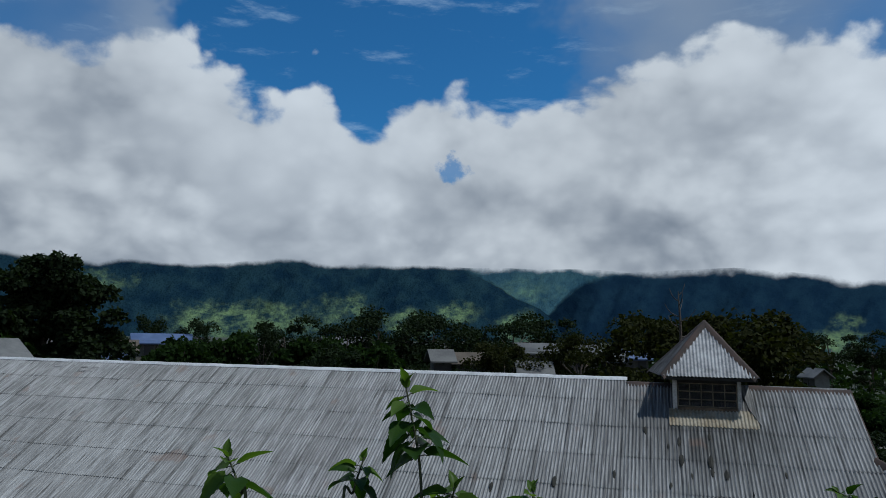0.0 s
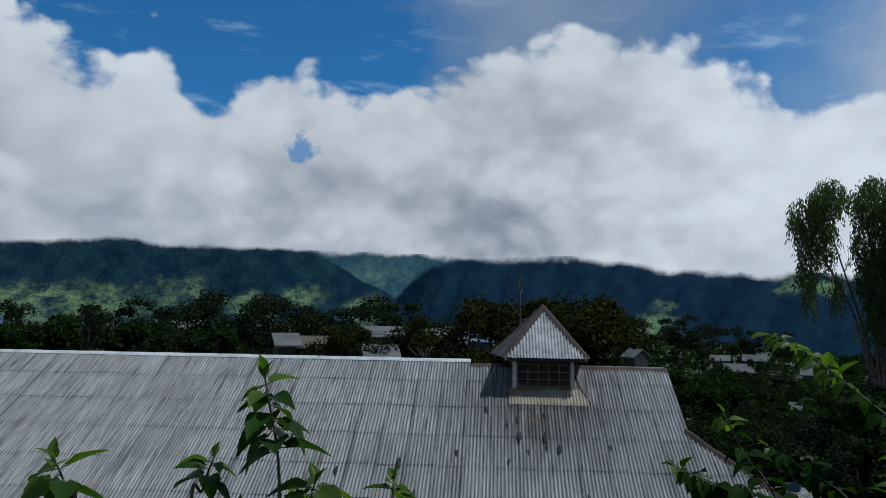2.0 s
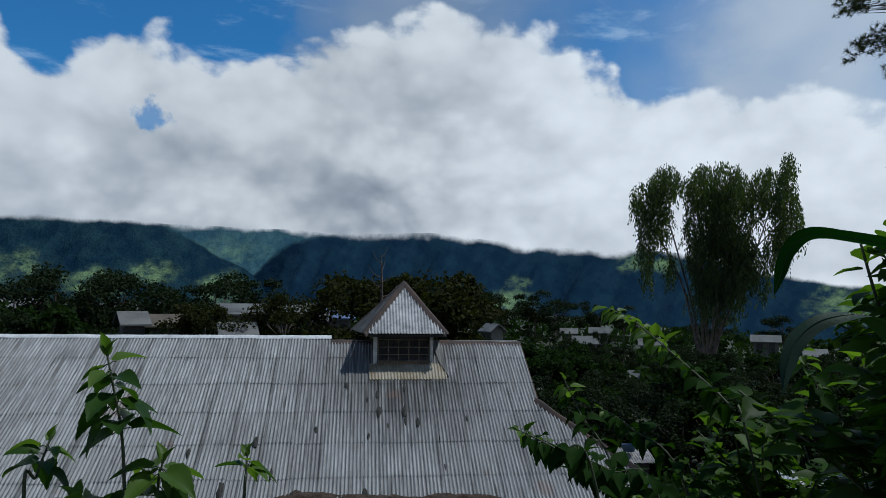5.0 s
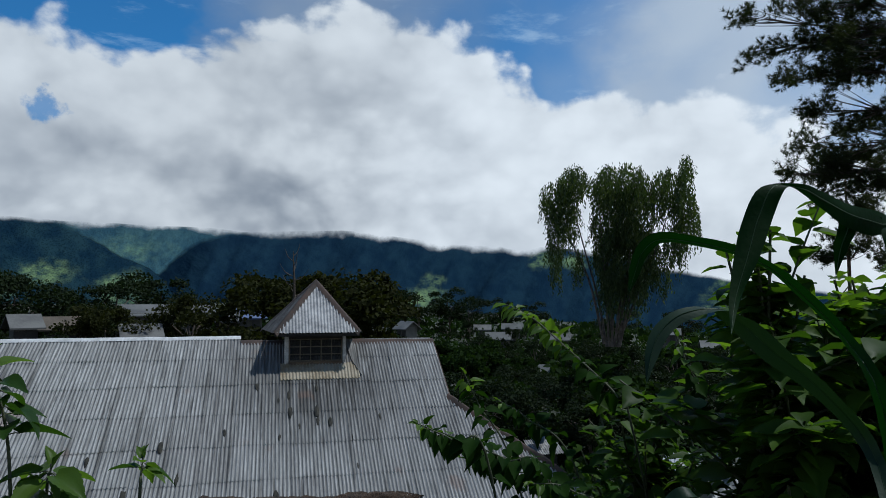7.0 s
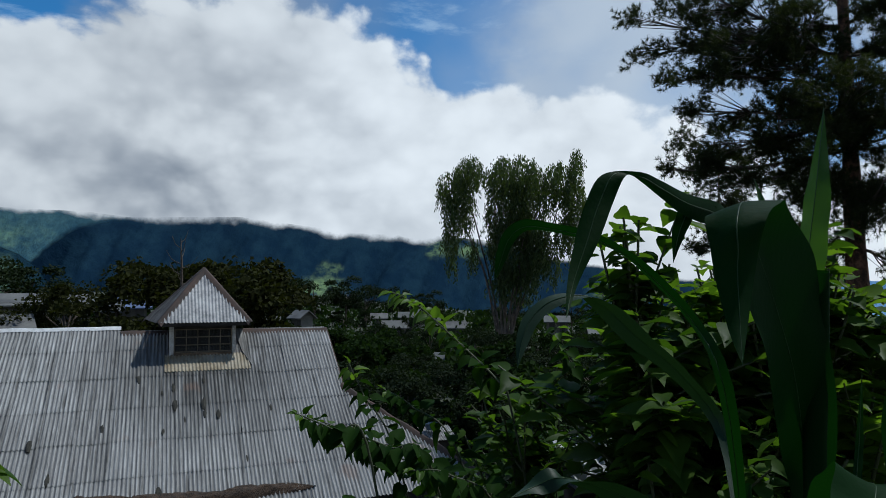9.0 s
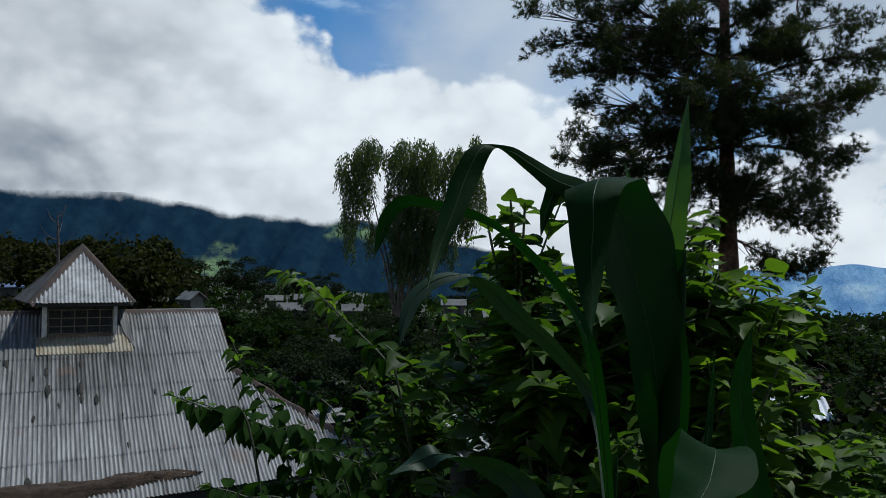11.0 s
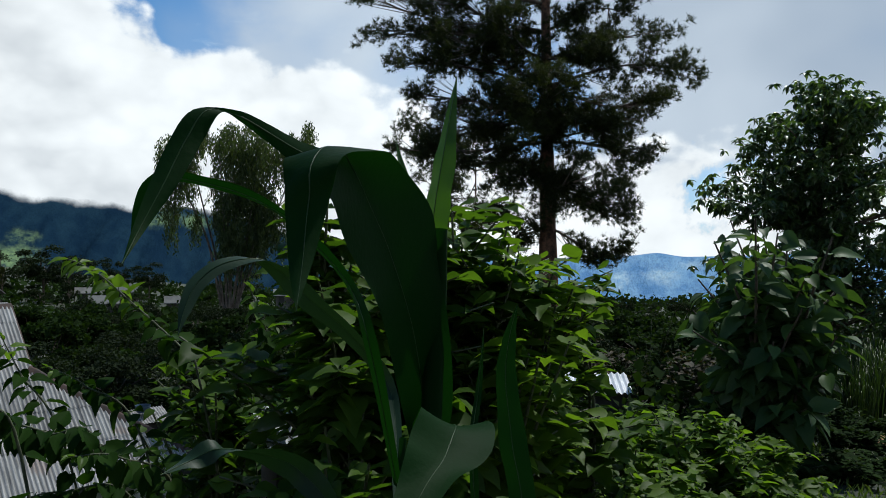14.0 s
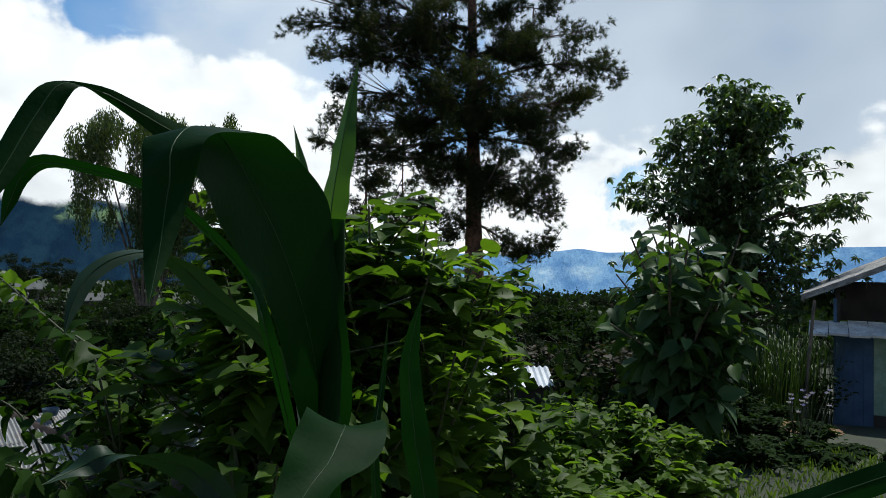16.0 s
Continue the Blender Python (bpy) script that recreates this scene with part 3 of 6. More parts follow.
def build_ground():
    radii = np.concatenate([[0.0], np.geomspace(1.0, 4600.0, 70)])
    ang = np.linspace(0, 2 * np.pi, 161)[:-1]
    rr, aa = np.meshgrid(radii[1:], ang, indexing="ij")
    x, y = (rr * np.sin(aa)).ravel(), (rr * np.cos(aa)).ravel()
    v = np.vstack([[(0, 0, 0)], np.stack([x, y, ground_z(x, y)], 1)])
    n = len(ang)
    tris = [(0, 1 + (j + 1) % n, 1 + j) for j in range(n)]
    i = np.arange(len(radii) - 2)[:, None] * n + 1
    j = np.arange(n)[None, :]
    k = (j + 1) % n
    q = np.stack([i + j, i + k, i + n + k, i + n + j], -1).reshape(-1, 4)
    t = np.vstack([np.array(tris), q[:, [0, 1, 2]], q[:, [0, 2, 3]]])
    ob = new("ground", tri_mesh("ground", v, t, M_GROUND))
    tagged(ob, "dark green overgrown earth falling to the valley", "ground", kind="structure")


build_ground()


def fbm(x, y, seed, octaves=5):
    out, amp, f = np.zeros_like(x), 1.0, 1.0
    r2 = np.random.default_rng(seed)
    for _ in range(octaves):
        for _ in range(3):
            a = r2.uniform(0, 2 * np.pi)
            out += amp * np.sin((x * np.cos(a) + y * np.sin(a)) * f + r2.uniform(0, 6.28)) / 3
        amp *= 0.55
        f *= 2.1
    return out


def mountain(name, label, crest, r0, r1, base_el, mat, seed, gully=1.0, fade=True):
    """A range seen over a stretch of bearings; crest: (bearing, height in degrees)."""
    az0, az1 = crest[0][0], crest[-1][0]
    na, nr = int((az1 - az0) * 4) + 2, 46
    az = np.linspace(az0, az1, na)
    u = np.linspace(0, 1, nr)
    ca, ce = zip(*crest)
    top = np.interp(az, ca, ce) + (0.45 if fade else 0.0)
    ker = np.ones(5) / 5
    top = np.convolve(np.pad(top, 2, "edge"), ker, "valid")
    A, Q = np.meshgrid(az, u, indexing="ij")
    R = r0 + (r1 - r0) * Q
    x, y = R * np.sin(np.radians(A)), R * np.cos(np.radians(A))
    zb = EYE + r0 * math.tan(radians(base_el)) - 25
    zt = EYE + r1 * np.tan(np.radians(top))[:, None]
    z = zb + (zt - zb) * (Q ** 1.25)
    rough = fbm(A * 0.75 + 0.6 * np.sin(Q * 5), Q * 3.2, seed)
    z = z + gully * (zt - zb) * 0.06 * rough * np.sin(np.pi * np.clip(Q, 0, 1)) ** 0.7
    # the far side falls away
    v = np.stack([x, y, z], -1).reshape(-1, 3)
    i = np.arange(na - 1)[:, None] * nr
    j = np.arange(nr - 1)[None, :]
    q = np.stack([i + j, i + nr + j, i + nr + j + 1, i + j + 1], -1).reshape(-1, 4)
    t = np.vstack([q[:, [0, 1, 2]], q[:, [0, 2, 3]]])
    me = tri_mesh(name, v, t, mat)
    at = me.attributes.new("crest", "FLOAT", "POINT")
    at.data.foreach_set("value", ((1 - Q) * (1.0 if fade else 50.0) + (0 if fade else 1)).ravel().astype(np.float32))
    tagged(new(name, me), label, "mountain", kind="structure")


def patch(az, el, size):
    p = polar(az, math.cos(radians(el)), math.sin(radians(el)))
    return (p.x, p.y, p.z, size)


# cloud shade, blue haze and sunlit patches are put into the mountains' colours
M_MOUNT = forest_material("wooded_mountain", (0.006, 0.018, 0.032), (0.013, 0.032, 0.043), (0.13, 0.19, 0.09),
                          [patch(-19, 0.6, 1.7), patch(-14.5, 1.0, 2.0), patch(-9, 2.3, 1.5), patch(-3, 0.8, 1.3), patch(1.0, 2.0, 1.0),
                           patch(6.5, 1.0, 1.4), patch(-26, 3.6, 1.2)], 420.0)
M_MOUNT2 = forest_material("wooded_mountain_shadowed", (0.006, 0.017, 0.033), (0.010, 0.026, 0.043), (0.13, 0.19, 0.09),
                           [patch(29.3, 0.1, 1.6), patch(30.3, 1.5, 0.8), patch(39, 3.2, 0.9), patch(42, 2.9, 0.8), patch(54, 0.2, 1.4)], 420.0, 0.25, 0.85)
# distance haze is mixed into the next two base colours
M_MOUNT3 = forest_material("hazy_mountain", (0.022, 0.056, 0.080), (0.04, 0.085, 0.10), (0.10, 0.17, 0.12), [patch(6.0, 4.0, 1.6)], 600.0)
M_HILLS = forest_material("hazy_farmed_hills", (0.085, 0.18, 0.33), (0.16, 0.28, 0.42), (0.32, 0.42, 0.48),
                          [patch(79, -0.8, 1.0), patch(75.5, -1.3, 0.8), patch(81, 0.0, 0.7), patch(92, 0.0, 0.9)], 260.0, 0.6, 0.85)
mountain("mountain_west", "dark wooded mountain with painted sunlit green patches under cloud",
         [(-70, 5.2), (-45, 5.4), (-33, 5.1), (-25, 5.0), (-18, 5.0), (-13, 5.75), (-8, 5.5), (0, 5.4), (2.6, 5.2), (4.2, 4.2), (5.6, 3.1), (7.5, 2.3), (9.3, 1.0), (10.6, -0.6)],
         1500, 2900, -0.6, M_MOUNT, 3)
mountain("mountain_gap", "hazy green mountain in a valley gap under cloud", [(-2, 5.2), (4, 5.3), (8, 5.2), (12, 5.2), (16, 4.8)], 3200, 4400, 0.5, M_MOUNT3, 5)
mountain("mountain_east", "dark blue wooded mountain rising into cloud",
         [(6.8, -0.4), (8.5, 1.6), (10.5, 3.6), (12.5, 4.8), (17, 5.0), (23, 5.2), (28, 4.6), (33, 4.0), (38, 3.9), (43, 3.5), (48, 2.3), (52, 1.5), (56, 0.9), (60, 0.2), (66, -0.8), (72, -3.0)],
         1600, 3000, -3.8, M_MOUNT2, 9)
mountain("hills_far", "distant haze-blue hills with pale fields", [(50, -2.4), (58, -0.9), (64, 0.2), (70, 0.5), (73, 0.35), (75.2, 0.8), (76.5, 0.65), (78.6, 0.95), (80.5, 0.6), (84, 0.7), (92, 1.0), (105, 1.2), (125, 0.6)],
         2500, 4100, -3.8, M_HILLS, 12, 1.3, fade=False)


# ---------------------------------------------------------------- the hall
ROWS = [0.0, 0.84, 1.78, 2.72, 3.66, 4.60, 5.65]
SHEET, WAVE = 0.61, 0.0762
END, STEP_L, EAVE = 4.12, 2.41, 5.65
HIP = 2.57 / 3.24                     # how far the hip runs out for each metre down the slope


def slope_frame(s, l, h=0.0, dl=0.0):
    """A local frame on the slope: x along the ridge, y up the slope, z off it."""
    p = roof(s, l, h)
    return Matrix(((U.x, -DN.x, UP.x, p.x), (U.y, -DN.y, UP.y, p.y), (U.z, -DN.z, UP.z, p.z), (0, 0, 0, 1)))


def sheet_mesh(name, width, length, mat, cut=None, per=6):
    """A corrugated sheet from its lower edge upwards; cut(x) gives how far up each wave goes."""
    n = max(2, int(round(width / WAVE * per)))
    v = []
    for i in range(n + 1):
        x = width * i / n
        z = 0.015 * math.cos(2 * math.pi * x / WAVE)
        top = length if cut is None else min(length, cut(x))
        v += [(x, 0, z + 0.012), (x, top, z)]
    f = [(2 * i, 2 * i + 2, 2 * i + 3, 2 * i + 1) for i in range(n) if v[2 * i + 1][1] > 0.02 or v[2 * i + 3][1] > 0.02]
    return mesh_of(name, v, f, mat, True)


hall = thing("hall", "long low hall with a weathered corrugated roof and roof lantern", "building", at=roof(0, 0))
hall_m = hall.matrix_basis.inverted()


def on_hall(name, me, label="", parent=None):
    ob = new(name, me)
    ob.parent = parent or hall
    if parent is None:
        ob.matrix_parent_inverse = hall_m.copy()
    if label:
        tagged(ob, label)
    return ob


def ridge_start(s):
    return 0.0 if s < -0.71 else 0.20


# under-layer, the far slope and the walls
FAR = NH * math.cos(PITCH) + Vector((0, 0, -math.sin(PITCH)))


def flat(name, pts, mat, thick=0.03):
    """A flat slab with a thickness below it."""
    pts = [Vector(p) for p in pts]
    n = (pts[1] - pts[0]).cross(pts[2] - pts[0]).normalized()
    n = n if n.z > 0 else -n
    low = [p - n * thick for p in pts]
    c = len(pts)
    faces = [tuple(range(c)), tuple(reversed(range(c, 2 * c)))] + [(i, (i + 1) % c, c + (i + 1) % c, c + i) for i in range(c)]
    bm = bmesh.new()
    vs = [bm.verts.new(p) for p in pts + low]
    for q in faces:
        bm.faces.new([vs[i] for i in q])
    bmesh.ops.recalc_face_normals(bm, faces=list(bm.faces))
    me = bpy.data.meshes.new(name)
    bm.to_mesh(me)
    bm.free()
    me.materials.append(mat)
    return me


S0 = -26.0
on_hall("roof_deck", flat("roof_deck", [roof(S0, 0.25, -0.05), roof(END - 0.05, 0.25, -0.05), roof(END - 0.05, STEP_L, -0.05), roof(END + 2.5, EAVE - 0.05, -0.05), roof(S0, EAVE - 0.05, -0.05)], M_DARK, 0.04))
ridge_far = P0 + Vector((0, 0, -0.06))
on_hall("far_slope", flat("far_slope", [ridge_far + U * S0, ridge_far + U * END, ridge_far + U * END + FAR * EAVE, ridge_far + U * S0 + FAR * EAVE], M_ROOF, 0.04))
eave_z = roof(0, EAVE).z
wall_front = 18 - (EAVE - 0.45) * math.cos(PITCH)
floor_z = -5.7


def wall_slab(name, s0, s1, n0, n1, z0, z1, mat):
    m = Matrix(((U.x, NH.x, 0, 0), (U.y, NH.y, 0, 0), (0, 0, 1, 0), (0, 0, 0, 1)))
    return box(name, (s0, n0, z0), (s1, n1, z1), mat, m, 0.01)


on_hall("wall", wall_slab("wall", S0 + 0.3, END + 1.9, wall_front, wall_front + 0.2, floor_z, eave_z + 0.12, M_WALL), "dirty white plastered wall")
on_hall("wall", wall_slab("wall", END + 1.7, END + 1.9, wall_front + 0.21, 22.0, floor_z, eave_z + 0.1, M_WALL))
on_hall("gable_wall", flat("gable_wall", [P0 + U * (END - 0.2) + Vector((0, 0, -0.2)), roof(END - 0.2, STEP_L, -0.1), P0 + U * (END - 0.2) + FAR * STEP_L + Vector((0, 0, -0.1))], M_DARK, 0.06))
on_hall("hip_slope", flat("hip_slope", [roof(END, STEP_L, -0.02), roof(END + 2.57, EAVE, -0.02), P0 + U * (END + 2.57) + FAR * EAVE, P0 + U * END + FAR * STEP_L], M_ROOF, 0.04))
on_hall("fascia", wall_slab("fascia", S0, END + 2.5, 18 - EAVE * math.cos(PITCH) + 0.03, 18 - EAVE * math.cos(PITCH) + 0.06, eave_z - 0.17, eave_z - 0.02, M_DARK), "dark eaves board")

# ridge and hip caps
def strip(name, a, b, width, mat, rise=0.05, n=24, wob=0.01):
    """A bent metal cap along a line, with a slight sag."""
    a, b = Vector(a), Vector(b)
    d = (b - a).normalized()
    side = d.cross(Vector((0, 0, 1))).normalized()
    v, f = [], []
    for i in range(n + 1):
        p = a.lerp(b, i / n) + Vector((0, 0, wob * math.sin(i * 1.7) + wob * 0.7 * math.sin(i * 0.61 + 1)))
        for w, z in ((-1, -0.6 * rise - width * 0.35), (-0.35, rise * 0.6), (0, rise), (0.35, rise * 0.6), (1, -0.6 * rise - width * 0.35)):
            v.append(p + side * (w * width) + Vector((0, 0, z)))
    for i in range(n):
        for j in range(4):
            q = i * 5 + j
            f.append((q, q + 1, q + 6, q + 5))
    return mesh_of(name, v, f, mat, True)


for i in range(13):
    a, b = -0.71 - 1.95 * i, -0.71 - 1.95 * (i + 1) - 0.03
    on_hall("ridge_cap", strip("ridge_cap", roof(a, 0.0, 0.02 + 0.004 * (i % 2)), roof(b, 0.0, 0.02 + 0.004 * (i % 2)), 0.09, M_CAP, 0.03, 8, 0.003), "pale bent ridge cap" if not i else "")
on_hall("ridge_cap", strip("ridge_cap", roof(2.0, 0.2, 0.0), roof(END + 0.03, 0.22, 0.0), 0.12, M_DARKCAP, 0.05, 8), "rusty brown ridge cap")
on_hall("ridge_cap", strip("ridge_cap", roof(-0.71, 0.18, 0.0), roof(0.3, 0.18, 0.0), 0.12, M_DARKCAP, 0.04, 4), "rusty brown ridge cap")
on_hall("hip_cap", strip("hip_cap", roof(END - 0.02, STEP_L, 0.02), roof(END + 2.59, EAVE, 0.02), 0.10, M_DARKCAP, 0.06, 18, 0.015), "rusty brown hip cap")
on_hall("verge_trim", flat("verge_trim", [roof(END, 0.2, 0.012), roof(END + 0.05, 0.2, 0.012), roof(END + 0.05, STEP_L, 0.012), roof(END, STEP_L, 0.012)], M_DARKCAP, 0.05))

# the roof sheets, sharing one mesh for each row
row_mesh = {}
for i in range(6):
    lo = ROWS[i + 1] + 0.02
    row_mesh[i] = sheet_mesh("sheet", SHEET + 0.03, lo - ROWS[i] + 0.03, M_ROOF)
short = sheet_mesh("sheet", SHEET + 0.03, ROWS[1] + 0.02 - 0.2, M_ROOF)
sheet_rng = random.Random(4)
for c in range(48):
    s = END - SHEET * (c + 1)
    for i in range(6):
        if i == 0 and 0.3 < s < 1.3:
            continue
        me = short if (i == 0 and s > -0.9) else row_mesh[i]
        ob = new("sheet", me)
        ob.parent = hall
        ob.matrix_parent_inverse = hall_m.copy()
        ob.matrix_basis = slope_frame(s, ROWS[i + 1] + 0.02 + sheet_rng.uniform(-0.02, 0.02), 0.012 + 0.007 * (c % 2) + sheet_rng.uniform(0, 0.006)) @ pose(0, 0, 0, 0, 0, sheet_rng.uniform(-0.35, 0.35))
for c in range(5):
    for i in range(2, 6):
        s = END + SHEET * c
        l = ROWS[i + 1] + 0.02

        def cut(x, s=s, l=l, i=i):
            first = STEP_L + max(0.0, (s + x - END)) / HIP
            return max(0.0, l - max(first, ROWS[i] - 0.03))
        if cut(0) < 0.05:
            continue
        ob = new("sheet", sheet_mesh("sheet", SHEET + 0.03, 9, M_ROOF, cut))
        ob.parent = hall
        ob.matrix_parent_inverse = hall_m.copy()
        ob.matrix_basis = slope_frame(s, l, 0.012 + 0.007 * (c % 2))

# ---- the lantern on the ridge
def frame_box(name, s0, s1, n0, n1, z0, z1, mat, label="", parent=None, edge=0.006):
    return on_hall(name, wall_slab(name, s0, s1, n0, n1, z0, z1, mat), label, parent)


LF = 17.07                            # the lantern's front, measured square to the ridge
lantern = thing("roof_lantern", "small ridge lantern with a pyramid roof and barred window", "roof lantern", at=(P0 + U * 1.07))
lantern_m = lantern.matrix_basis.inverted()


def on_lantern(name, me, label="", parent=None):
    ob = new(name, me)
    ob.parent = parent or lantern
    if parent is None:
        ob.matrix_parent_inverse = lantern_m.copy()
    if label:
        tagged(ob, label)
    return ob


EZ = 0.80
on_lantern("post", wall_slab("post", 0.33, 0.43, LF, LF + 0.1, 0.0, EZ, M_POST), "chipped white corner post")
on_lantern("post", wall_slab("post", 1.72, 1.80, LF, LF + 0.1, 0.0, EZ, M_POST), "chipped white corner post")
on_lantern("side_wall", wall_slab("side_wall", 0.36, 0.42, LF + 0.105, 19.0, -0.6, EZ, M_DARK))
on_lantern("side_wall", wall_slab("side_wall", 1.73, 1.79, LF + 0.105, 19.0, -0.6, EZ, M_DARK))
on_lantern("back_wall", wall_slab("back_wall", 0.43, 1.72, 18.9, 18.96, -0.6, EZ, M_DARK))
on_lantern("sill", wall_slab("sill", 0.44, 1.71, LF - 0.03, LF + 0.08, 0.03, 0.11, M_WOOD), "worn brown wooden sill")
on_lantern("lintel", wall_slab("lintel", 0.44, 1.71, LF + 0.0, LF + 0.08, 0.66, EZ, M_DARK))
M_BAR = surface("weathered_beige_paint", (0.10, 0.08, 0.05), (0.21, 0.17, 0.115), 6.0, 0.8)
window = on_lantern("window", wall_slab("window", 0.44, 1.71, LF + 0.045, LF + 0.05, 0.115, 0.655, M_GLASS), "dusty dark window of small panes")
for i in range(6):
    x = 0.44 + 1.25 * i / 5
    on_lantern("glazing_bar", wall_slab("glazing_bar", x, x + 0.022, LF + 0.02, LF + 0.043, 0.115, 0.655, M_BAR), parent=window)
for z in (0.115, 0.27, 0.45, 0.63):
    on_lantern("glazing_bar", wall_slab("glazing_bar", 0.46, 1.70, LF + 0.024, LF + 0.04, z, z + 0.024, M_BAR), parent=window)
# the pyramid roof: corrugated front, board-edged
APEX = P0 + U * 1.12 + Vector((0, 0, 1.44)) + NH * 0.05
EL = 0.07
ER = 2.14
front_l, front_r = U * EL + NH * (LF - 0.22) + Vector((0, 0, EZ)), U * ER + NH * (LF - 0.22) + Vector((0, 0, EZ))
back_l, back_r = U * (EL - 0.28) + NH * 19.25 + Vector((0, 0, EZ)), U * ER + NH * 19.25 + Vector((0, 0, EZ))


def ribbed_triangle(name, a, b, apex, mat, per=4):
    """A corrugated triangular roof face, its waves running up the slope."""
    a, b, apex = Vector(a), Vector(b), Vector(apex)
    along = (b - a).normalized()
    w = (b - a).length
    t = (apex - a).dot(along)
    foot = a + along * t
    up = apex - foot
    n = along.cross(up).normalized()
    n = n if n.z > 0 else -n
    steps = int(w / WAVE * per)
    v, f = [], []
    for i in range(steps + 1):
        x = w * i / steps
        hgt = x / t if x < t else (w - x) / (w - t)
        z = 0.015 * math.cos(2 * math.pi * x / WAVE)
        for q in (0.0, 0.2):
            v.append(a + along * x + up * min(q, hgt) + n * (z + 0.012))
        v += [a + along * x + up * min(0.2, hgt) + n * z, a + along * x + up * hgt + n * z]
    for i in range(steps):
        f += [(4 * i, 4 * i + 4, 4 * i + 5, 4 * i + 1), (4 * i + 2, 4 * i + 6, 4 * i + 7, 4 * i + 3)]
    return mesh_of(name, v, f, mat, True)


# left face: soot stains plus the shade of that side, in one dark colour
M_SOOTSHADE = surface("sooty_shaded_roof_sheet", (0.035, 0.033, 0.031), (0.13, 0.125, 0.12), 2.5, 0.8, grain=14)
M_LANT = surface("lantern_roof_sheet", (0.15, 0.15, 0.155), (0.38, 0.38, 0.38), 2.5, 0.7, grain=14)
on_lantern("roof_face", ribbed_triangle("roof_face", front_l, front_r, APEX, M_LANT), "pale corrugated roof face")
on_lantern("roof_face", ribbed_triangle("roof_face", back_l, front_l, APEX, M_SOOTSHADE), "corrugated roof face darkened by soot and painted shade")
on_lantern("roof_face", ribbed_triangle("roof_face", front_r, back_r, APEX, M_LANT))
on_lantern("roof_face", ribbed_triangle("roof_face", back_r, back_l, APEX, M_LANT))
for p in (front_l, front_r, back_l, back_r):
    on_lantern("hip_board", strip("hip_board", p + Vector((0, 0, -0.01)), APEX, 0.11, M_DARKCAP, 0.045, 6, 0.004))
on_lantern("soffit", wall_slab("soffit", EL + 0.02, ER - 0.02, LF - 0.2, 19.2, EZ - 0.08, EZ - 0.02, M_DARK))
apron = on_lantern("apron", sheet_mesh("apron", 1.86, 0.6, M_APRON), "yellow-stained metal apron")
apron.matrix_basis = slope_frame(0.24, 1.69, 0.035)
on_lantern("flashing", flat("flashing", [roof(1.83, 0.2, 0.06), roof(2.02, 0.2, 0.06), roof(2.14, 1.6, 0.06), roof(1.95, 1.05, 0.06)], M_ROOF, 0.02))

# leaf litter lodged above the eave
def litter():
    pts = []
    n, m = 46, 9
    for i in range(n + 1):
        u = i / n
        s = -3.2 + 6.2 * u
        for j in range(m + 1):
            w = j / m
            half = 0.34 * (math.sin(math.pi * min(1, max(0.0, u))) ** 0.6) * (0.75 + 0.5 * noise.noise((s * 1.3, 3.1, 0)))
            l = 5.28 + 0.05 * math.sin(s * 2.1) + (w - 0.5) * 2 * half
            h = 0.03 + 0.16 * math.sin(math.pi * w) ** 0.8 * (0.6 + 0.5 * noise.noise((s * 3, w * 3, 1.0))) * min(1, 6 * u * (1 - u) + 0.05)
            pts.append(roof(s, l, h + 0.07 * noise.noise((s * 9, w * 7, 5))))
    f = [(i * (m + 1) + j, (i + 1) * (m + 1) + j, (i + 1) * (m + 1) + j + 1, i * (m + 1) + j + 1) for i in range(n) for j in range(m)]
    ob = new("leaf_litter", mesh_of("leaf_litter", pts, f, M_SOIL, True))
    tagged(ob, "brown drift of leaf litter lying on the roof", "leaf litter", kind="stuff")


litter()
# faded painted strokes near the far end of the roof
for i, (s, l, w, h) in enumerate([(-18.6, 0.42, 0.07, 0.30), (-18.3, 0.36, 0.30, 0.06), (-17.95, 0.42, 0.06, 0.30), (-17.6, 0.40, 0.08, 0.28), (-17.25, 0.36, 0.26, 0.06), (-17.2, 0.55, 0.26, 0.06), (-16.8, 0.44, 0.22, 0.22)]):
    ob = new("roof_mark", flat("roof_mark", [roof(s, l - h / 2, 0.036), roof(s + w, l - h / 2, 0.036), roof(s + w, l + h / 2, 0.036), roof(s, l + h / 2, 0.036)], M_THATCH, 0.004))
    tagged(ob, "faded grey paint mark on the roof", "paint mark", "paint marks on the roof")
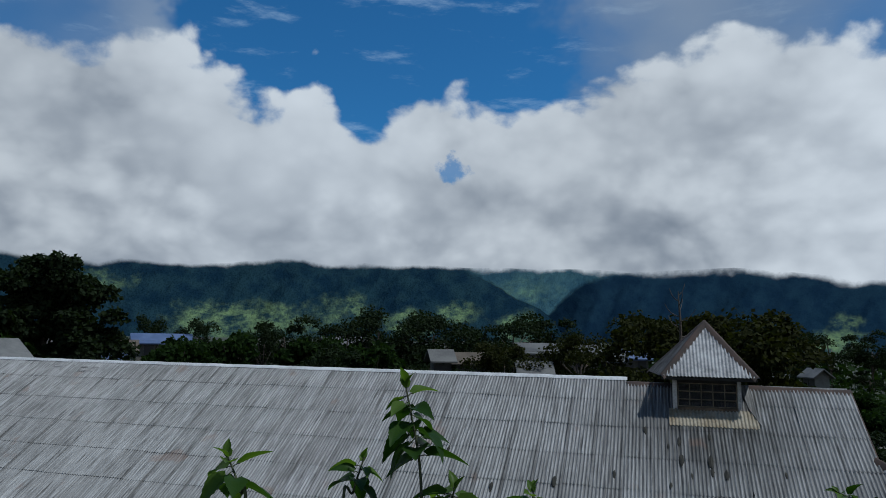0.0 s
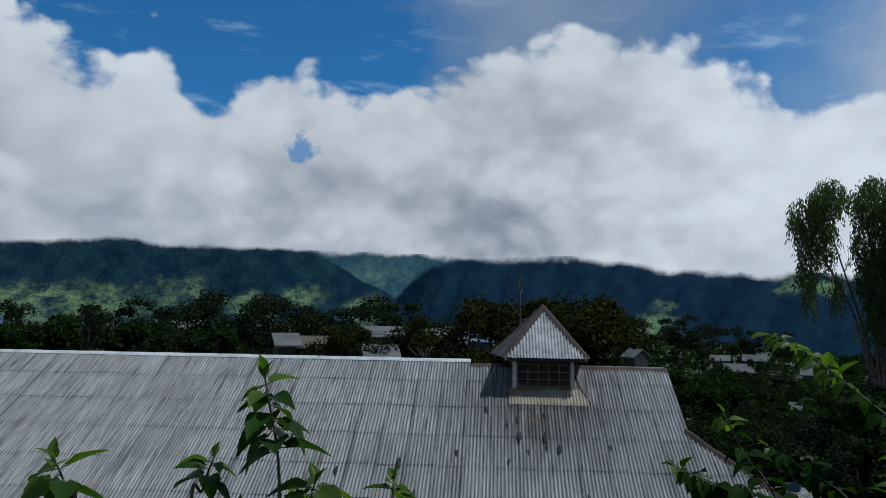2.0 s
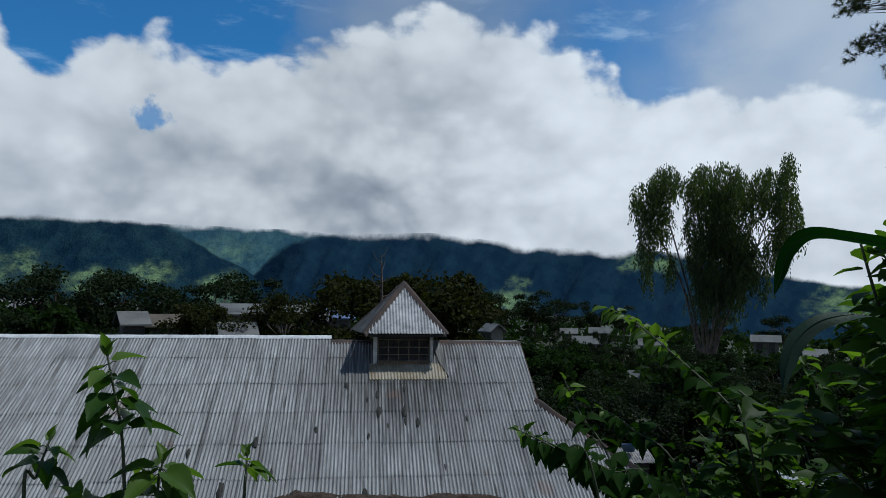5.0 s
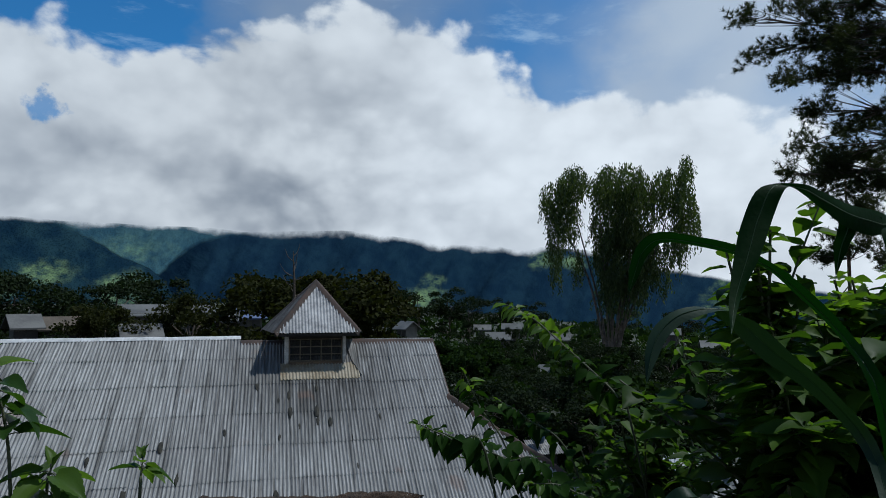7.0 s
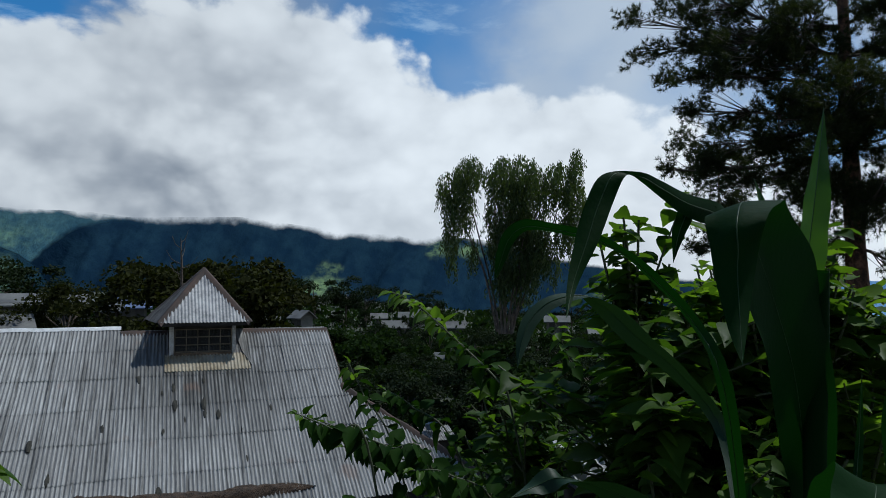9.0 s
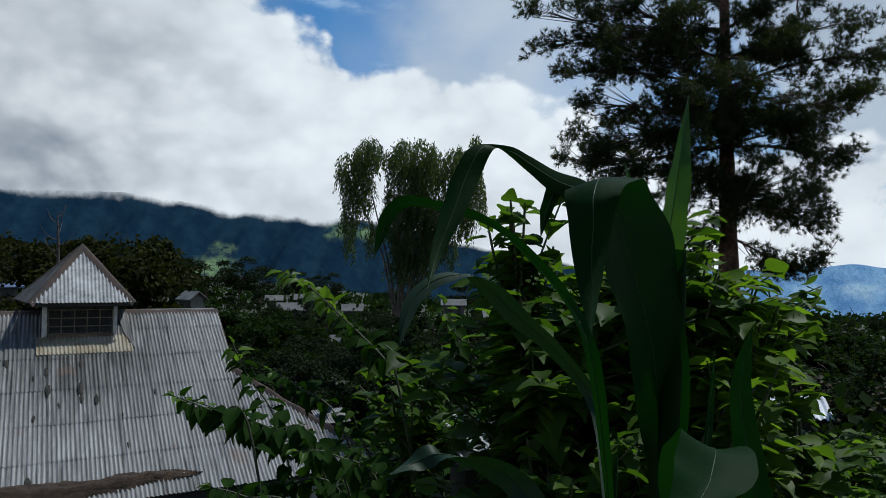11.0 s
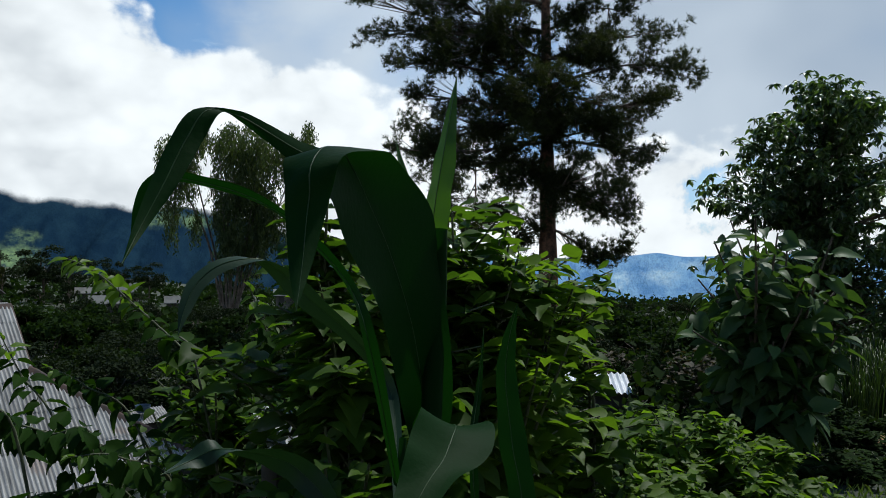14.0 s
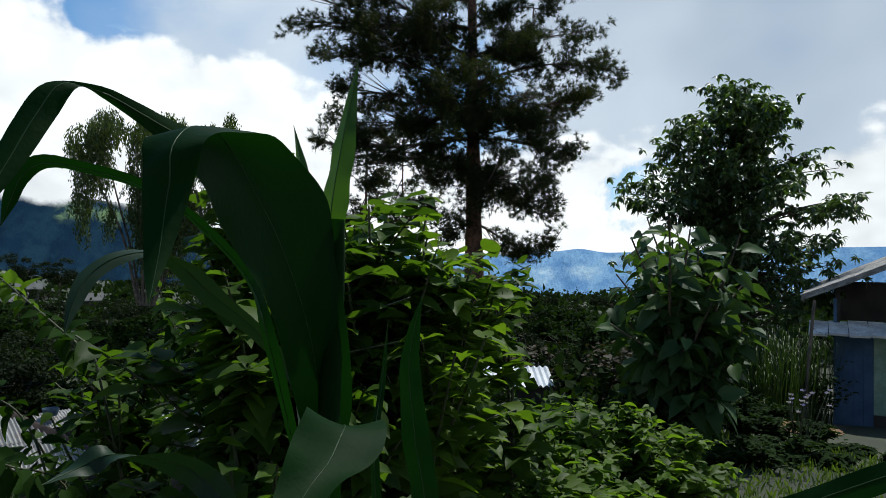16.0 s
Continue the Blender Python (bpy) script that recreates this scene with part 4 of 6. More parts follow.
for s, l, sz in ((-2.1, 3.62, 0.09), (-0.28, 1.9, 0.07), (0.42, 2.2, 0.07), (0.45, 2.75, 0.09), (1.02, 2.75, 0.10), (1.03, 3.05, 0.07), (1.3, 3.1, 0.08), (-3.4, 3.9, 0.07), (-1.7, 4.5, 0.08), (-2.6, 4.9, 0.11), (0.15, 5.1, 0.10), (1.05, 2.0, 0.06),
                 (0.20, 2.35, 0.04), (0.22, 3.5, 0.05), (0.63, 3.2, 0.045), (1.75, 3.6, 0.05), (1.77, 4.4, 0.045), (-0.9, 3.3, 0.06), (-4.6, 2.9, 0.06), (2.4, 3.0, 0.05)):
    bm = bmesh.new()
    bmesh.ops.create_icosphere(bm, subdivisions=2, radius=1.0)
    for v in bm.verts:
        k_ = 1 + 0.5 * noise.noise(v.co * 1.7 + Vector((s, l, 0)))
        v.co = Vector((v.co.x * k_ * 0.55, v.co.y * k_ * 1.9, v.co.z * k_ * 0.35)) * sz
    me = bpy.data.meshes.new("moss_clump")
    bm.to_mesh(me)
    bm.free()
    me.materials.append(M_MOSS)
    ob = new("moss_clump", me)
    ob.matrix_basis = slope_frame(s, l, 0.03)
    tagged(ob, "dark clump of moss caught in a roof seam", "moss", "moss on the roof")


# ---------------------------------------------------------------- the town
def house(az, dist, ridge_el, w, d, turn, roof_mat, label, gable=True, rise=1.3):
    """A low house with a two-sided roof; its ridge at a given height seen from the terrace."""
    k_ = 0.32 if az > 24 else 0.72
    w, d, rise = w * k_, d * k_, rise * 0.65
    p = polar(az, dist)
    gz = float(ground_z(p.x, p.y))
    top = seen_z(ridge_el, dist)
    top -= 0.010 * dist if az > 24 else 0.0
    base = min(gz, top - 3.4) - 0.3
    ez = top - rise
    m = Matrix.Translation((p.x, p.y, 0)) @ Matrix.Rotation(radians(turn - az), 4, "Z")
    h = thing("house", label, "house", "houses of the town")
    part("wall", box("wall", (-w / 2, -d / 2, base), (w / 2, d / 2, ez), M_TOWNWALL, m), h)
    o = 0.5
    rv = [(-w / 2 - o, -d / 2 - o, ez - 0.25), (w / 2 + o, -d / 2 - o, ez - 0.25), (w / 2 + o, 0, top), (-w / 2 - o, 0, top), (-w / 2 - o, d / 2 + o, ez - 0.25), (w / 2 + o, d / 2 + o, ez - 0.25)]
    rv = [Vector(v) for v in rv]
    low = [v - Vector((0, 0, 0.14)) for v in rv]
    f = [(0, 1, 2, 3), (3, 2, 5, 4), (6, 9, 8, 7), (9, 10, 11, 8), (0, 6, 7, 1), (4, 5, 11, 10), (0, 3, 9, 6), (3, 4, 10, 9), (1, 7, 8, 2), (2, 8, 11, 5)]
    part("roof", mesh_of("roof", [m @ v for v in rv + low], f, roof_mat), h)
    for sx in (-1, 1):
        gv = [Vector((sx * w / 2, -d / 2, ez)), Vector((sx * w / 2, d / 2, ez)), Vector((sx * w / 2, 0, top - 0.16))]
        gv += [v - Vector((sx * 0.15, 0, 0)) for v in gv]
        part("gable", mesh_of("gable", [m @ v for v in gv], [(0, 1, 2), (5, 4, 3), (0, 3, 4, 1), (1, 4, 5, 2), (2, 5, 3, 0)], M_TOWNWALL), h)
    n = max(2, int(w / 3))
    for i in range(n):
        x = -w / 2 + w * (i + 0.5) / n
        if i == n // 2:
            part("door", box("door", (x - 0.45, -d / 2 - 0.05, ez - 2.6), (x + 0.45, -d / 2 + 0.02, ez - 0.45), M_TOWNDARK, m), h)
        else:
            part("window", box("window", (x - 0.5, -d / 2 - 0.04, ez - 1.6), (x + 0.5, -d / 2 + 0.02, ez - 0.5), M_TOWNDARK, m), h)
    return h


G, PL, BL, BR = TOWN_ROOFS
for spec in [(-33.6, 44, -0.6, 4, 4, 25, G, "house with a pale corrugated roof beside the big tree"), (-29.3, 75, -0.4, 7, 5, 0, G, "low house with grey roof and white wall"),
             (-26.9, 58, -1.3, 6, 4, 10, BL, "house with a blue metal roof among trees"), (-25.4, 82, -0.6, 6, 5, 0, BR, "house with a brown roof"),
             (-22.0, 88, -0.1, 8, 5, 5, BL, "house with a blue-grey metal roof"), (-20.0, 90, -0.3, 5, 4, 0, G, "grey roofed house among trees"),
             (-15.5, 84, -1.0, 5, 4, 0, BR, "small brown roofed house"), (-8.0, 92, -0.1, 8, 6, 20, G, "light walled house with a grey hipped roof"),
             (-0.2, 66, -1.0, 2.2, 2.4, 15, G, "small grey roofed hut"), (2.3, 70, -1.2, 4, 3, 0, BR, "small dark roofed hut"),
             (9.3, 78, -0.35, 11, 6, 8, G, "long grey roofed house"), (7.4, 64, -1.8, 3.4, 3, 8, G, "low lean-to house with an iron roof"),
             (11.6, 80, -0.3, 1.6, 1.6, 0, PL, "small white water tank house"), (15.2, 84, -0.7, 4, 4, 10, BL, "small house with a bluish roof"),
             (13.6, 80, -0.9, 3, 3, 0, PL, "small pale roofed hut"),
             (28.0, 98, -1.2, 7, 6, -55, G, "grey roofed house with a white gable end"), (25.5, 80, -1.7, 4, 4, 0, PL, "pale roofed hut among trees"),
             (35.5, 105, -2.1, 10, 5, 6, PL, "long pale roofed house"), (36.6, 140, -1.4, 10, 5, 0, PL, "pale roofed house in the valley"), (34.2, 150, -1.5, 9, 5, 0, G, "grey roofed house in the valley"),
             (38.8, 62, -4.7, 2.6, 3, 0, PL, "small white walled hut in the scrub"), (30.4, 42, -4.9, 4, 3, 20, PL, "pale iron roof in the scrub"),
             (33.2, 52, -5.3, 4, 3, 10, PL, "pale iron roof in the scrub"), (40.5, 120, -2.2, 9, 5, 0, G, "grey roofed house in the valley"),
             (48.8, 130, -1.7, 12, 6, 0, PL, "pale roofed house in the valley"), (52.0, 120, -2.6, 8, 5, 10, PL, "pale roofed house in the valley"),
             (54.3, 90, -3.6, 7, 5, 0, G, "grey roofed house in the valley"), (50.0, 75, -4.2, 5, 4, 0, PL, "pale roofed hut in the valley"),
             (57.5, 110, -3.0, 8, 5, 0, BR, "brown roofed house in the valley"), (42.5, 85, -4.2, 6, 4, 0, BR, "brown roofed house in the valley")]:
    house(*spec)


# ---------------------------------------------------------------- trees
def crown_arrays(center, rad, clumps, leaves, size, seed, tv=CARD_V, tt=CARD_T, flat_=0.75):
    """Leaves in uneven clumps through an ellipsoid."""
    r = np.random.default_rng(seed)
    out = []
    d = r.normal(size=(clumps, 3))
    d = unit(d) * (r.uniform(0.25, 1, clumps) ** 0.5)[:, None]
    for c in d:
        cc = np.asarray(center) + c * rad
        rr = np.asarray(rad) * r.uniform(0.22, 0.42)
        q = unit(r.normal(size=(leaves, 3)))
        q[:, 2] = np.where(q[:, 2] < -0.45, -q[:, 2] * 0.5, q[:, 2])
        shell = q * (r.uniform(0.55, 1.12, leaves))[:, None]
        pos = cc + shell * rr * np.array([1, 1, flat_])
        ax = unit(q * 0.5 + r.normal(size=(leaves, 3)) * 0.8 + np.array([0, 0, -0.25]))
        nor = unit(q + r.normal(size=(leaves, 3)) * 0.6 + np.array([0, 0, 0.4]))
        out.append(scatter(pos, ax, nor, size * r.uniform(0.6, 1.3, leaves), tv, tt))
    return merge(out)


def town_tree(height, width, seed, mat, size=0.23, trunk=0.35, clumps=18, leaves=250):
    r = np.random.default_rng(seed)
    t = thing("tree", "dark leafy tree among the town houses", "tree", "trees of the town")
    limbs = [tube_arrays(curve_points([(0, 0, -1.5), (0.1, 0, height * 0.3), (r.normal() * 0.3, r.normal() * 0.3, height * 0.75)], 8), np.linspace(trunk * 0.5, trunk * 0.15, 8))]
    for _ in range(6):
        a = r.uniform(0, 6.28)
        limbs.append(tube_arrays(curve_points([(0.05, 0, height * r.uniform(0.25, 0.5)), (math.cos(a) * width * 0.2, math.sin(a) * width * 0.2, height * 0.6), (math.cos(a) * width * 0.38, math.sin(a) * width * 0.38, height * r.uniform(0.6, 0.85))], 6), np.linspace(trunk * 0.22, 0.03, 6), 5))
    part("trunk", tri_mesh("trunk", *merge(limbs), M_BARK), t)
    part("crown", tri_mesh("crown", *crown_arrays((0, 0, height * 0.62), (width / 2, width / 2, height * 0.4), clumps, leaves, size, seed), mat), t)
    return t


variants = [town_tree(7, 6.0, 11, M_FAR), town_tree(8, 7.5, 12, M_FAR, clumps=20), town_tree(6, 5.5, 13, M_FARWARM, 0.22, clumps=22, leaves=230), town_tree(9, 5.0, 14, M_FAR, clumps=15), town_tree(5, 4.5, 15, M_SCRUB, 0.32)]
plant_rng = random.Random(21)


def put_tree(kind, az, dist, top_el, base_h=None, label=""):
    p = polar(az, dist)
    gz = float(ground_z(p.x, p.y))
    want = max(2.0, seen_z(top_el + (0.5 if az < 14 and top_el > -1.5 else 0.0), dist) - gz)
    full = (7, 8, 6, 9, 5)[kind] * 1.03
    k_ = want / full
    wide = min(max(k_, 0.55), 1.5) * plant_rng.uniform(0.85, 1.15)
    m = Matrix.Translation((p.x, p.y, gz)) @ Matrix.Rotation(plant_rng.uniform(0, 6.28), 4, "Z") @ Matrix.Diagonal((wide, wide, k_, 1))
    ob = copy_thing(variants[kind], m)
    if label:
        ob["label"] = label
    return ob


# bearing, distance and height of single trees, then rows of lower ones
for spec in [(1, -8.0, 75, 1.6), (0, -5.2, 78, 1.9), (1, -3.0, 82, 2.2), (0, -0.8, 84, 1.6), (1, 2.0, 90, 1.5), (3, -23.0, 95, 0.9), (3, -19.6, 90, 0.7), (0, -12.5, 85, 1.0), (3, -14.5, 80, 0.4),
             (1, 5.5, 95, 1.8), (0, 8.5, 100, 1.6), (2, 11.0, 66, 0.2), (2, 5.0, 64, -0.6), (0, 3.8, 88, 0.5), (4, -17.0, 70, -0.2), (4, -21.0, 66, -0.7), (4, -10.5, 68, -0.5), (4, -6.0, 60, -0.9),
             (0, 26.0, 110, 0.6), (1, 29.0, 150, 1.1), (0, 31.5, 150, 1.0), (1, 33.0, 155, 0.6), (1, 24.5, 120, 0.1), (3, 27.2, 125, 0.9), (0, 36.0, 160, 0.1), (0, 38.5, 170, -0.2),
             (1, 45.0, 150, -0.4), (1, 50.0, 160, -0.5), (0, 55.0, 160, -0.6), (1, 60.0, 170, -0.9), (0, 66.0, 170, -1.6), (1, 74.0, 120, -2.1), (0, 72.2, 130, -2.7), (1, 77.5, 170, -3.0), (0, 80, 180, -2.9), (1, 83, 170, -2.6),
             (0, 87, 160, -2.0), (1, 92, 150, -1.5), (1, -35, 60, 3.0), (1, -37, 70, 2.0), (0, -40, 65, 2.0), (4, -33.5, 52, 1.1)]:
    put_tree(*spec)
# the clump behind the lantern
for spec in [(2, 15.6, 52, 1.7), (2, 17.6, 54, 2.6), (2, 19.6, 53, 2.2), (2, 22.4, 52, 2.9), (2, 23.6, 54, 2.0)]:
    ob = put_tree(*spec)
    ob["label"] = "olive-brown leafy tree behind the hall"
for i in range(150):
    az = plant_rng.uniform(-38, 102)
    lo = -2.6 if az < 18 else -6.0
    dist = plant_rng.uniform(48, 165)
    p = polar(az, dist)
    gz = float(ground_z(p.x, p.y))
    el = math.degrees(math.atan((gz + plant_rng.uniform(2.0, 4.6) - EYE) / dist))
    put_tree(plant_rng.choice((0, 1, 3, 4, 4)), az, dist, min(el, 0.2) if az > 20 else min(el, -1.6))
for i in range(110):
    az = plant_rng.uniform(24, 80)
    dist = plant_rng.uniform(27, 85)
    p = polar(az, dist)
    gz = float(ground_z(p.x, p.y))
    el = math.degrees(math.atan((gz + plant_rng.uniform(2.2, 4.4) - EYE) / dist))
    put_tree(plant_rng.choice((0, 1, 4, 4, 3)), az, dist, min(el, -1.2))
for v in variants:                 # the first ones stand behind the hall, low in the trees
    q = polar(plant_rng.uniform(-25, 10), plant_rng.uniform(56, 64))
    v.location = (q.x, q.y, float(ground_z(q.x, q.y)) - 2.5)


# bare snag over the clump
def snag():
    t = thing("dead_tree", "bare grey dead branches above the tree crowns", "dead tree")
    b = polar(18.7, 46)
    z0, z1 = float(ground_z(b.x, b.y)), seen_z(3.9, 46)
    part("trunk", tri_mesh("trunk", *tube_arrays(curve_points([(b.x, b.y, z0), (b.x + 0.1, b.y, z1 - 3), (b.x, b.y, z1)], 10), np.linspace(0.16, 0.02, 10)), M_BARK), t)
    for i in range(9):
        h = z1 - 0.3 - i * 0.33
        a = i * 2.4
        L = 0.45 + 0.12 * i
        part("branch", tri_mesh("branch", *tube_arrays(curve_points([(b.x, b.y, h), (b.x + math.cos(a) * L * 0.6, b.y + math.sin(a) * L * 0.6, h + 0.25), (b.x + math.cos(a) * L, b.y + math.sin(a) * L, h + 0.8)], 5), np.linspace(0.035, 0.01, 5), 4), M_BARK), t)


snag()


# ---- the broad dark tree past the far end of the roof
def big_tree():
    dist, az = 52, -29.8
    b = polar(az, dist)
    gz = float(ground_z(b.x, b.y))
    t = thing("tree", "tall dark tree with a rounded crown by the houses", "tree", at=(b.x, b.y, gz))
    top = seen_z(5.4, dist) - gz
    limbs = [tube_arrays(curve_points([(0, 0, -1), (0.05, 0, 3), (-0.1, 0, top * 0.75)], 10), np.linspace(0.36, 0.12, 10), 8)]
    crowns = []
    k_ = 0
    for dx, z, rx, rz in ((0.3, top - 3.2, 2.0, 1.6), (-0.8, top - 5.6, 2.0, 1.4), (0.2, top - 1.5, 1.7, 1.4), (-1.2, top - 2.4, 1.6, 1.4), (1.5, top - 2.9, 1.8, 1.5), (2.4, top - 4.6, 1.8, 1.9), (-2.4, top - 4.4, 1.9, 1.2), (-3.6, top - 5.6, 1.8, 1.4), (0.8, top - 4.3, 1.5, 1.3), (3.0, top - 6.4, 1.9, 1.7), (-4.2, top - 6.6, 1.6, 1.5), (1.9, top - 6.8, 1.8, 1.6)):
        crowns.append(crown_arrays((dx, 0.4 * math.sin(k_ * 2.0), z), (rx * 1.3, 2.2, rz * 1.3), 13, 260, 0.32, 40 + k_))
        limbs.append(tube_arrays(curve_points([(0, 0, max(2, z - 3)), (dx * 0.5, 0, z - 1.0), (dx, 0.3, z)], 6), np.linspace(0.12, 0.03, 6), 5))
        k_ += 1
    part("trunk", tri_mesh("trunk", *merge(limbs), M_BARK), t)
    ob = part("crown", tri_mesh("crown", *merge(crowns), M_FAR), t)
    t.rotation_euler = (0, 0, -radians(az))


big_tree()


# ---- the pine
def pine(az, dist, top_z, base_r, limbs_spec, name_label, seed, tuft=0.165, density=1.0, lean=0.0):
    """limbs_spec: (height where it leaves, bearing of its end, height in degrees of its end, nearness)."""
    r = np.random.default_rng(seed)
    b = garden(az, dist)
    gz = float(ground_z(b.x, b.y)) - 0.4
    t = thing("pine_tree", name_label, "tree", "pines", at=(b.x, b.y, gz))
    right = np.array([math.cos(radians(az)), -math.sin(radians(az)), 0])
    away = np.array([math.sin(radians(az)), math.cos(radians(az)), 0])
    height = top_z - gz
    trunk = curve_points([np.array([0, 0, 0.0]), right * -0.05 + np.array([0, 0, height * 0.3]), right * (lean * 0.6) + np.array([0, 0, height * 0.65]), right * lean + np.array([0, 0, height])], 26)
    part("trunk", tri_mesh("trunk", *tube_arrays(trunk, base_r * (1 - 0.85 * np.linspace(0, 1, 26) ** 1.1) * (1 + 0.05 * r.normal(size=26)), 10), M_PINEBARK), t, "reddish flaking bark")
    needle_p, needle_a = [], []

    def sprig(p, d, n):
        for _ in range(n):
            needle_p.append(p + r.normal(size=3) * 0.09)
            needle_a.append(unit(d * 0.8 + r.normal(size=3) * 0.6 + np.array([0, 0, 0.35])))

    for h_el, e_az, e_el, near in limbs_spec:
        h = seen_z(h_el, dist) - gz
        i = int(np.clip(h / height * 25, 0, 25))
        start = trunk[i]
        q = garden(e_az, dist - near)
        end = np.array([q.x - b.x, q.y - b.y, seen_z(e_el, dist - near) - gz])
        mid = (start + end) / 2 + np.array([0, 0, r.uniform(-0.5, 0.35)]) + r.normal(size=3) * 0.3
        line = curve_points([start, mid, end], 12)
        L = np.linalg.norm(end - start)
        arrays = [tube_arrays(line, np.linspace(0.022 + 0.007 * L, 0.010, 12), 6)]
        n_cl = max(3, int((4.0 + L * 2.1) * density))
        for s in range(n_cl):
            f = 1.0 if s == 0 else r.uniform(0.25, 1.0)
            c = line[int(f * 11)] + r.normal(size=3) * np.array([0.28, 0.28, 0.16]) * (1.3 if s else 0.4)
            p = line[max(0, int(f * 11) - 2)]
            for q_ in range(r.integers(9, 15)):
                g = c + r.normal(size=3) * np.array([0.17, 0.17, 0.13])
                d = unit(g - p)
                twig = curve_points([p, (p + g) / 2 + np.array([0, 0, -0.03]), g], 4)
                if q_ < 5:
                    arrays.append(tube_arrays(twig, np.linspace(0.014, 0.006, 4), 4))
                sprig(g, d, 5)
        sprig(end, unit(end - start), 6)
        part("limb", tri_mesh("limb", *merge(arrays), M_BARK), t)
    P = np.array(needle_p)
    A = np.array(needle_a)
    # each tuft: a spray of needles
    per = 30
    pos = np.repeat(P, per, axis=0)
    ax = unit(np.repeat(A, per, axis=0) * 0.75 + r.normal(size=(len(pos), 3)) * 0.55)
    nv = np.array([(-.036, 0, 0), (.036, 0, 0), (0, 1, -.08)], float)
    part("needles", tri_mesh("needles", *scatter(pos, ax, rand_dirs(len(pos)), tuft * r.uniform(0.6, 1.15, len(pos)), nv, np.array([(0, 1, 2)])), M_PINE), t, "dark green tufts of needles")
    return t


PINE_LIMBS = [(21, 57, 23, 1), (19, 54.5, 21, 0), (17.5, 55, 18.5, 1), (16, 56.5, 16, -1), (15, 58, 13.8, 0.5), (20, 60.5, 22, 2), (17, 61, 18.5, 2.5), (22, 63, 24, -2),
              (13.5, 60, 11, 0), (12, 57.2, 9.3, 0), (12, 62.5, 12.5, -1.5), (18.5, 66, 19.5, 3), (14.5, 65.5, 14.5, 2.5), (10, 63, 8.2, 1),
              (22, 74, 23.5, 0), (20, 76.5, 19.5, 0.5), (18.5, 79.5, 18.0, 0), (16.5, 80.4, 15.5, 1), (15.5, 78.5, 13.0, 0), (17.5, 74.5, 17.5, 2.5),
              (14, 77, 12, -1), (12, 75.2, 10.5, 2), (11, 77.8, 8.6, 0), (9.5, 75.8, 6.2, 0.5), (7, 76.3, 3.6, 0), (5, 76.4, 1.4, 0.4), (9, 66.5, 7, 2.5), (6.5, 66, 4.8, 1),
              (12, 68, 11, 4), (10, 72.3, 8.5, 3.5), (15, 71, 15, 4), (24, 68, 27, 1), (24, 73, 27.5, 0), (24, 63, 28, 0), (24, 78, 25, 0), (23, 58, 27, 0), (21, 68, 22, -3), (13, 72, 12, -3), (23, 81, 22.5, 0)]
pine(70.2, 20, 13.0, 0.39, PINE_LIMBS, "tall pine with reddish trunk and open dark crown", 31, lean=-0.25)
pine(61.0, 27, 6.6, 0.13, [(11, 59, 10.5, 0), (9.5, 62.4, 10, 0), (8, 59.4, 7, 0), (7.5, 62.8, 7, 0.5), (6, 60, 4.5, 0.5), (5.5, 62, 4.5, 0), (4, 59.5, 3, 0), (3.5, 63, 2.4, 0), (10.5, 61, 12, 0)], "smaller thin pine behind the tall one", 33, density=0.7)
pine(64.0, 29, 6.5, 0.12, [(9.5, 63, 9.7, 0), (8, 65.4, 8, 0), (7, 62.6, 6, 0), (5, 65.5, 4.5, 0.5), (4, 63, 3, 0.5)], "smaller thin pine behind the tall one", 34, density=0.7)


